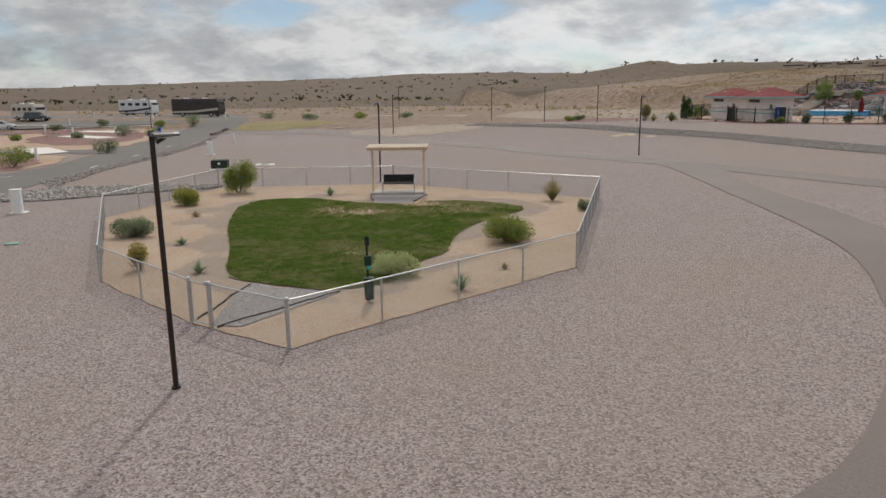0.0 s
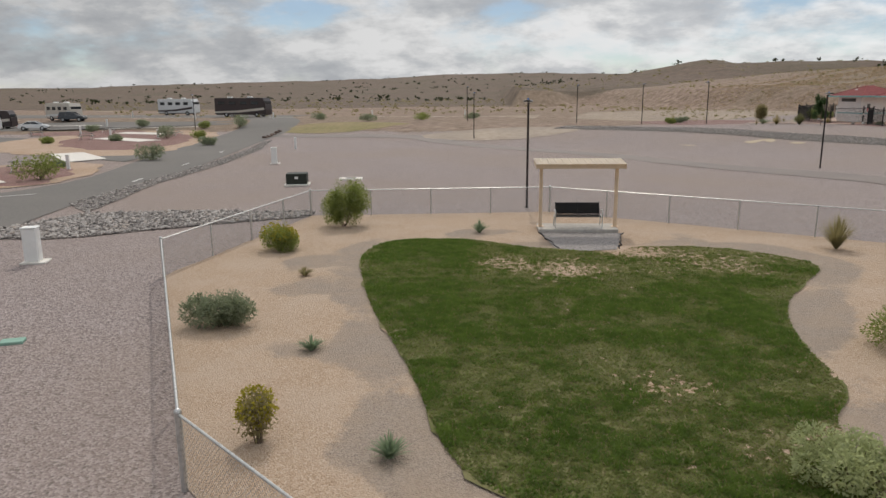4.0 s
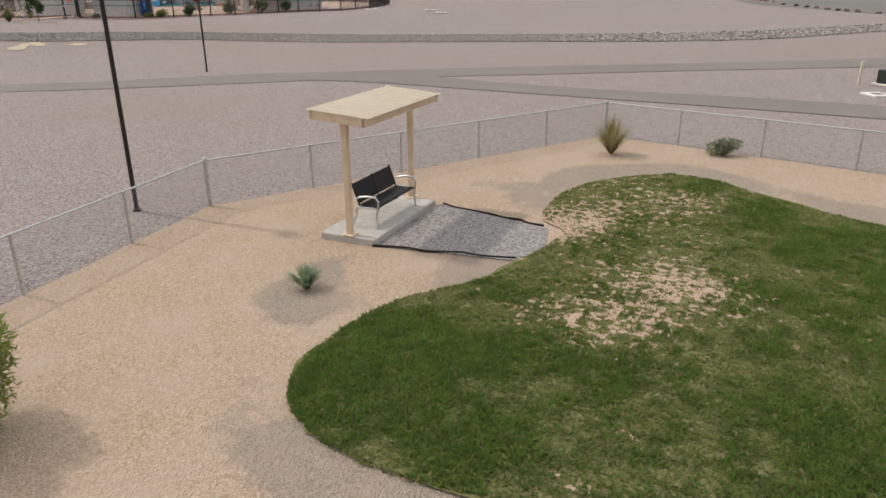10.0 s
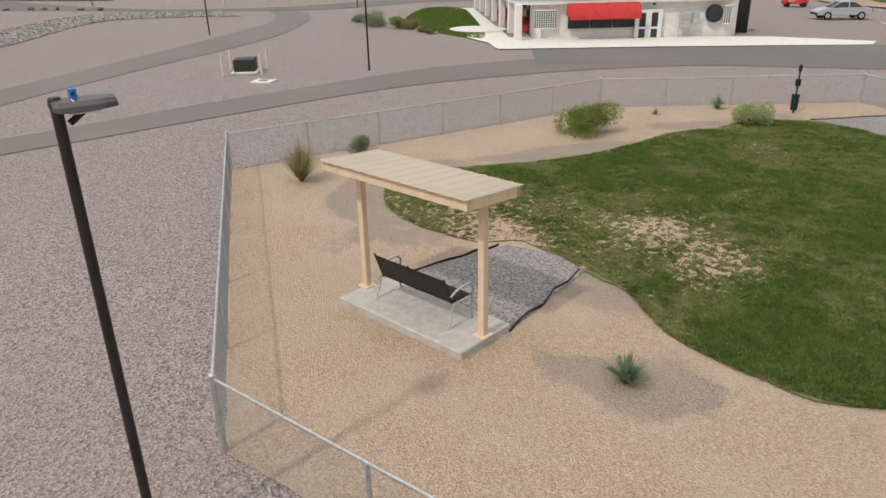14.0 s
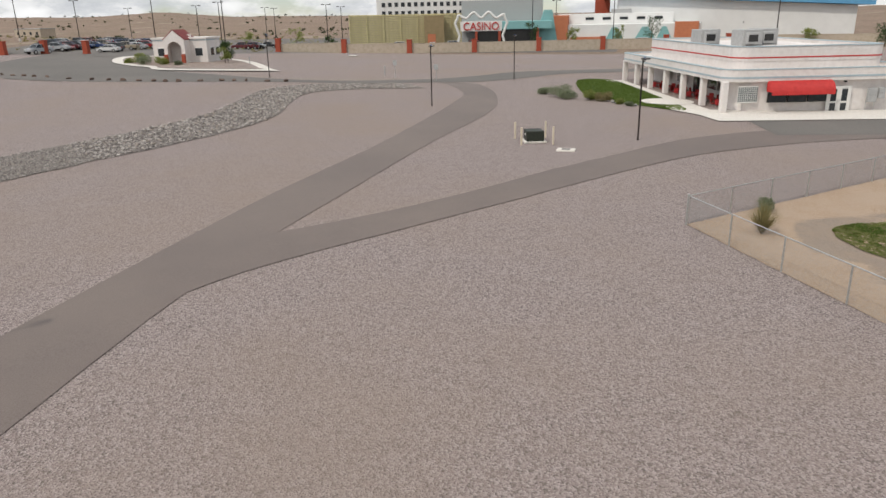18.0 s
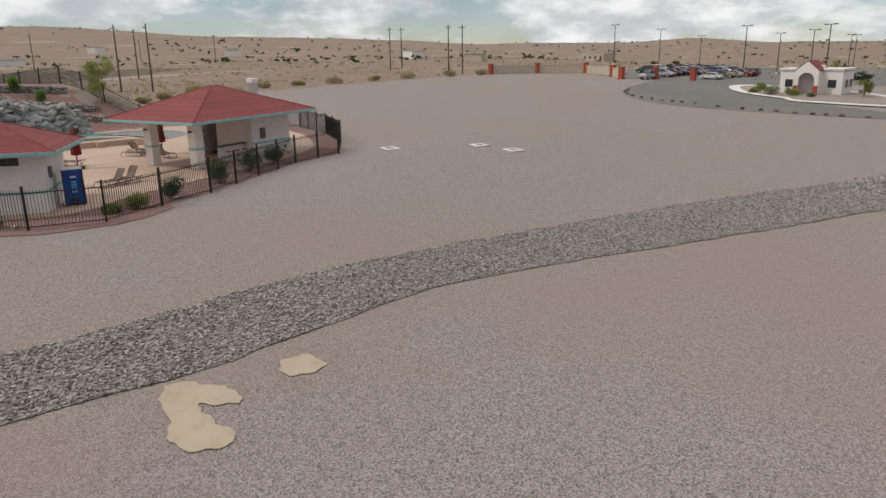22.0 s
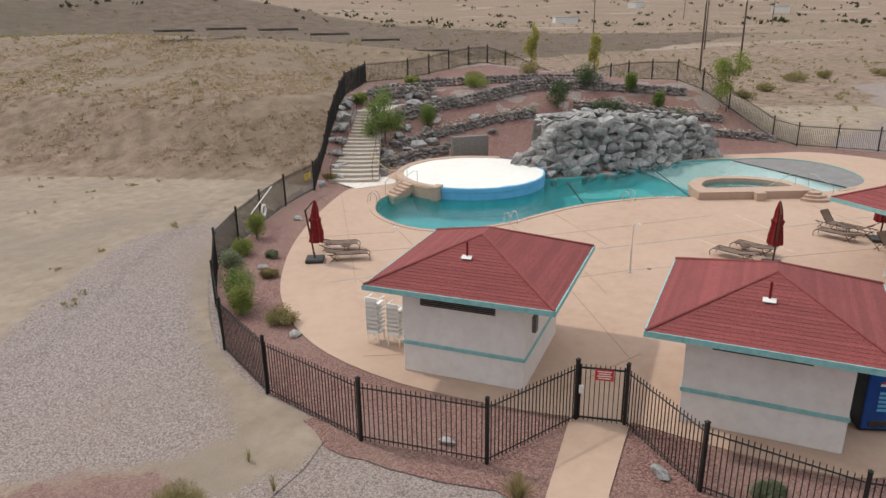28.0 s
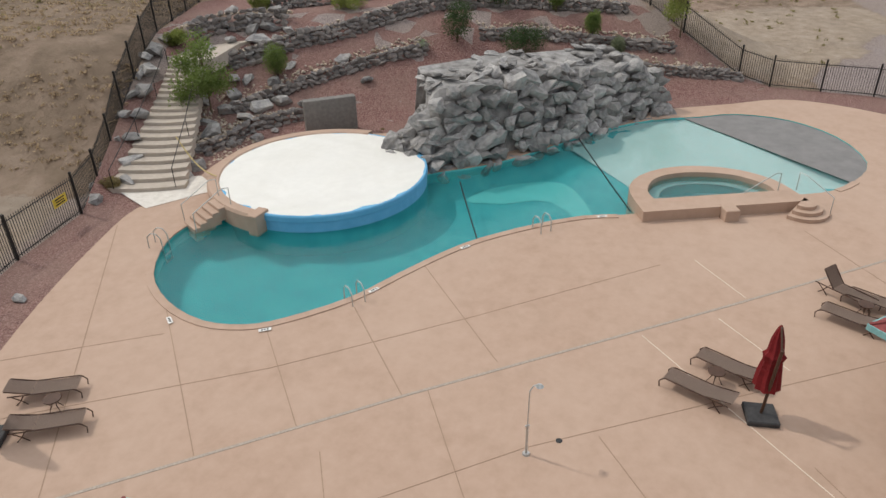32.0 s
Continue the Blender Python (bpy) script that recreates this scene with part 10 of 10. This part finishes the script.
# ---- the casino beyond the lot ----
def frame_at(p0, p1):
    """Base pose on a facade line, x along it, y away into the building, and its length."""
    return (p0[0], p0[1], min(ground_z(*p0), ground_z(*p1)) - 0.3), math.degrees(math.atan2(p1[1] - p0[1], p1[0] - p0[0])), math.hypot(p1[0] - p0[0], p1[1] - p0[1])


def hotel_tower():
    at, a, L = frame_at((245, -136), (205, -177))
    t = thing("hotel_tower", "tall white hotel tower with columns of dark windows", "building", "", at, a)
    H = 46.0
    part("wall", box(NB(), (L / 2, 9, H / 2), (L, 18, H), 0, 0.2), M_TOWER, t)
    part("parapet", box(NB(), (L / 2, 9, H + 0.5), (L + 0.6, 18.6, 1.4), 0, 0.1), M_TOWER, t)
    part("side_wing", box(NB(), (L + 4, 12, H * 0.45), (8, 18, H * 0.9), 0, 0.2), M_TOWER, t)
    bm = box(NB(), (0, 0, 0), (1.5, 0.3, 1.7))
    me = bpy.data.meshes.new("window")
    bm.to_mesh(me)
    bm.free()
    me.materials.append(M_WINDOW)
    cols = [3 + 2.75 * k for k in range(13)] + [41.5, 44.2, 47.0, 49.8, 52.6]
    for c in cols:
        if c > L - 2:
            continue
        part("window_recess", box(NB(), (c, 0.02, H / 2 - 0.5), (1.9, 0.3, H - 4)), M_TOWER, t, "pale window bay strip")
        for j in range(12):
            shared("window", me, t, pose(c, -0.08, 3.2 + j * 3.45))
    for k in range(2):
        part("rooftop_box", box(NB(), (14 + 22 * k, 10, H + 2.5), (12, 8, 5), 0, 0.1), M_TOWER, t)


def slat_building():
    at, a, L = frame_at((180, -73), (152, -104))
    t = thing("parking_structure", "long low building clad in yellow-green slats", "building", "", at, a)
    part("wall", box(NB(), (L / 2, 11, 4.4), (L, 20, 8.8)), M_TANWALL, t)
    bm = box(NB(), (0, 0, 0), (L, 0.25, 0.34), 0, 0.02)
    me = bpy.data.meshes.new("slat")
    bm.to_mesh(me)
    bm.free()
    me.materials.append(M_SLATS)
    for k in range(17):
        shared("slat", me, t, pose(L / 2, 0.75, 0.8 + k * 0.5))
    for k in range(9):
        part("mullion", box(NB(), (k * L / 8, 0.5, 4.7), (0.3, 0.3, 9.0)), M_SLATS, t)
    part("bay", box(NB(), (L * 0.62, -1.2, 4.2), (6.0, 3.6, 8.4)), mat("brown_slat_bay", [(0.26, 0.2, 0.11), (0.33, 0.25, 0.14)], 1.2, "noise", 0.85, 0.2), t, "brown slatted bay")
    part("doorway", box(NB(), (L * 0.6, -3.02, 1.6), (2.4, 0.2, 3.2)), M_ORANGE, t)
    part("coping", box(NB(), (L / 2, 11, 8.95), (L + 0.4, 20.4, 0.3)), M_SLATS, t)


def casino_entrance():
    at, a, L = frame_at((141, -84), (126, -99))
    t = thing("casino_entrance", "grey and teal portal building behind the casino sign", "building", "", at, a)
    part("wall", box(NB(), (L / 2, 16, 6.2), (L + 2, 18, 12.4), 0, 0.1), M_HVAC, t)
    part("canopy", box(NB(), (L / 2 + 1, 5, 5.6), (L + 4, 8, 2.2), 0, 0.1), M_TEAL, t, "teal entrance canopy")
    # solid dark block stands in for the shade under the canopy
    part("entrance_void", box(NB(), (L / 2 + 1, 5, 2.2), (L - 4, 7, 4.6)), M_DARK, t)
    for x in (3.0, L * 0.45, L - 1):
        part("column", box(NB(), (x, 1.3, 2.4), (0.7, 0.7, 4.8)), M_BRICKRED, t)
    part("teal_fin", extrude_profile([(L - 2, 0.0), (L + 5, 0.0), (L + 3.2, 9.5), (L + 1.0, 9.5)], 1.5, 0, 0), M_TEAL, t, "sloping teal fin wall").matrix_basis = pose(0, 4, 0)


def casino_sign():
    at, a, L = frame_at((138.5, -78.6), (129.5, -87.2))
    t = thing("casino_sign", "white scalloped arch sign with red lettering", "sign", "", at, a)
    pts = []
    for i in range(41):
        u = i / 40
        pts.append((L * u, 0, 8.0 + 0.75 * math.cos(u * 2 * math.pi * 3.0) * (0.6 + 0.4 * math.sin(math.pi * u)) + 0.5 * math.sin(math.pi * u)))
    bm = tube(NB(), [(-0.4, 0, 0), (0.4, 0, 3.2), (-0.3, 0, 5.0), (-0.8, 0, 6.4), (-0.2, 0, 7.6)] + pts + [(L + 0.2, 0, 7.6), (L + 0.8, 0, 6.4), (L + 0.3, 0, 5.0), (L - 0.4, 0, 3.2), (L + 0.4, 0, 0)], 0.34, 8)
    part("arch_outline", bm, M_WHITE, t)
    part("sign_board", box(NB(), (L / 2, 0.15, 5.6), (L - 1.2, 0.2, 2.6), 0, 0.05), M_WHITE, t)
    cu = bpy.data.curves.new("lettering", "FONT")
    cu.body, cu.size, cu.extrude, cu.align_x = "CASINO", 2.9, 0.08, "CENTER"
    tmp = new("lettering", cu)
    me = bpy.data.meshes.new_from_object(tmp)
    bpy.data.objects.remove(tmp)
    bpy.data.curves.remove(cu)
    me.materials.clear()
    me.materials.append(M_RED)
    lt = shared("lettering", me, t, pose(L / 2, -0.12, 4.6, 90, 0, 0) @ Matrix.Diagonal((0.92, 1, 1, 1)))
    lt["label"] = "red block letters"


def mixed_building():
    at, a, L = frame_at((132, -107), (101, -128))
    t = thing("event_building", "long orange, white and teal building", "building", "", at, a)
    part("wall", box(NB(), (L / 2, 14, 3.6), (L + 14, 20, 7.2), 0, 0.1), M_TOWER, t)
    part("upper_wall", box(NB(), (L * 0.55, 22, 5.8), (L * 0.9, 20, 11.2), 0, 0.1), M_TOWER, t)
    part("orange_block", box(NB(), (1.5, 12, 5.5), (11, 18, 10.8), 0, 0.1), M_ORANGE, t)
    part("orange_base", box(NB(), (L * 0.33, 3.7, 1.2), (9, 0.6, 2.4)), M_ORANGE, t)
    part("orange_panel", box(NB(), (L + 3, 3.5, 4.2), (6.5, 1.2, 7.2), 0, 0.05), M_ORANGE, t)
    for x, w in ((L * 0.55, 6.0), (L * 0.78, 7.0), (L * 0.92, 5.0)):
        part("teal_wedge", extrude_profile([(x - w / 2, 0), (x + w / 2, 0), (x + w * 0.1, 6.0), (x - w * 0.15, 6.0)], 0.5, 0, 0), M_TEAL, t, "teal painted wedge").matrix_basis = pose(0, 3.6, 0)
    for k in range(5):
        w = part("window", box(NB(), (L * 0.35 + k * 5, 11.9, 9.4), (2.4, 0.2, 1.0)), M_WINDOW, t)
    part("rooftop_unit", box(NB(), (L * 0.6, 20, 12.2), (6, 4, 1.8), 0, 0.05), M_HVAC, t)
    t.scale = (1.0, 1.0, 0.72)


def event_hall():
    at, a, L = frame_at((121, -134), (92, -153))
    t = thing("event_hall", "white hall with a sloping light blue roof", "building", "", at, a)
    part("wall", extrude_profile([(-3, 0), (L + 30, 0), (L + 30, 9.2), (-3, 13.2)], 40, 0, 0), M_TOWER, t).matrix_basis = pose(0, 24, 0)
    part("roof", extrude_profile([(-8, 13.4), (L + 34, 9.2), (L + 34, 10.4), (4, 16.4), (-8, 14.8)], 44, 0, 0), M_BLUEROOF, t, "light blue metal roof").matrix_basis = pose(0, 24, 0)
    for k in range(3):
        part("wall_light", box(NB(), (10 + k * 12, 3.9, 5), (0.4, 0.2, 0.5)), M_HVAC, t)
    rb = part("sign_tower", box(NB(), (-8, 30, 12), (5, 5, 25), 0, 0.1), M_BRICKRED, t, "red sign block with dark panel")
    part("panel", box(NB(), (-7, 27.4, 21.5), (2.6, 0.3, 5)), M_DARK, rb)
    rb = part("sign_tower", box(NB(), (10, 34, 12), (5, 5, 25), 0, 0.1), M_BRICKRED, t)
    part("panel", box(NB(), (9, 31.4, 21.5), (2.6, 0.3, 5)), M_DARK, rb)
    part("link_wall", box(NB(), (1, 32, 20), (14, 1, 5)), M_TOWER, t)


hotel_tower()
slat_building()
casino_entrance()
casino_sign()
mixed_building()
event_hall()
for i, (x, y, h, r) in enumerate(((117, -101, 5.5, 2.2), (126, -95, 6, 2.2), (107, -108, 5, 1.5), (100, -113, 7, 2.8), (190, -60, 6, 3.0), (180, -66, 4, 2.4), (200, -50, 5, 3.0), (14.8, -40.8, 3.4, 1.0), (8.4, -48, 3.2, 0.9), (44, -112, 5, 2.5), (30, -108, 5, 2.6), (-10, -112, 4, 2.0), (58, -108, 4, 2.4))):
    tree(x, y, h, r, 0.9, M_DKGREEN if i % 2 else M_LEAF, "ornamental tree by the casino parking", 700, 0.35, 980 + i, 0.09)
PLANT = smooth_loop([(-4, -29), (6, -33), (14, -38), (20, -46), (10, -58), (-10, -56), (-20, -42)], 3)
patch("planted_island", PLANT, 3.0, 0.12, M_TAN, "tan gravel planting island beyond the diner parking", "ground")
patch("lawn", smooth_loop([(0, -38), (10, -40), (14, -47), (4, -52), (-8, -48)], 3), 2.5, 0.16, M_GRASS, "green planted lawn strip beyond the parking", "lawn")
for i in range(14):
    a = rng.uniform(0, 6.28)
    x, y = 0 + 13 * math.cos(a) * rng.uniform(0.4, 0.95), -44 + 9 * math.sin(a) * rng.uniform(0.4, 0.95)
    bush(x, y, rng.uniform(0.5, 1.1), rng.uniform(0.5, 1.2), (M_SAGE, M_LEAF, M_BRUSH)[i % 3], "rounded shrub in the parking island", 400, 0.2, None, 1000 + i)
for k in range(9):
    x, y = 4 - 3.0 * k, -16 - 2.0 * k
    patch("parking_stripe", [(x, y), (x + 0.15, y + 0.02), (x + 2.6, y - 4.4), (x + 2.45, y - 4.42)][::-1], 6.0, 0.045, M_WHITE, "white painted parking stripe", "marking")
# far houses and tanks on the plain
for i, (x, y, w, h, c) in enumerate(((420, 60, 14, 4, M_WHITE), (300, 40, 8, 3, M_TANWALL), (520, 180, 10, 4, M_WHITE), (380, 260, 12, 3, M_WHITE), (600, 300, 14, 4, M_WHITE), (460, -60, 20, 5, M_TANWALL), (150, -280, 40, 5, M_WHITE), (60, -270, 36, 5, M_WHITE), (-40, -260, 30, 4, M_TANWALL))):
    t = thing("far_building", "low pale building far across the plain", "building", "far buildings", at_ground(x, y), 20 + 37 * i)
    part("wall", box(NB(), (0, 0, h / 2 - 0.5), (w, w * 0.5, h + 1), 0, 0.1), c, t)
    part("roof", box(NB(), (0, 0, h + 0.15), (w + 0.6, w * 0.5 + 0.6, 0.4), 0, 0.05), M_HVAC, t)
    for k in range(4):
        part("window", box(NB(), (-w * 0.36 + k * w * 0.24, -w * 0.25, h * 0.55), (w * 0.08, 0.2, h * 0.3)), M_WINDOW, t)


M_RIPNEAR = mat("pale_riprap_stone", [(0.18, 0.160, 0.146), (0.33, 0.295, 0.268), (0.45, 0.405, 0.365)], 3, "noise", 0.9, 0.5, bscale=14, dist=0.03, rand=0.45)
RIPSTONES = [rock_mesh("stone", 400 + i, M_RIPNEAR, 1.0, 0.8, 0.7, 12) for i in range(8)]
# ---- riprap stones beside the flight line, one by one ----
rng = random.Random(606)
made = 0
while made < 300:
    x, y = rng.uniform(16, 34), rng.uniform(74, 92)
    if inside(x, y, SWALE):
        s = rng.uniform(0.05, 0.1)
        shared("stone", RIPSTONES[made % 8], SWALE_BED, pose(x, y, ground_z(x, y) + 0.04 + s * 0.25, rng.uniform(-30, 30), rng.uniform(-30, 30), rng.uniform(0, 360)) @ Matrix.Diagonal((s * rng.uniform(1.0, 1.4), s, s * rng.uniform(0.6, 0.9), 1)))
        made += 1
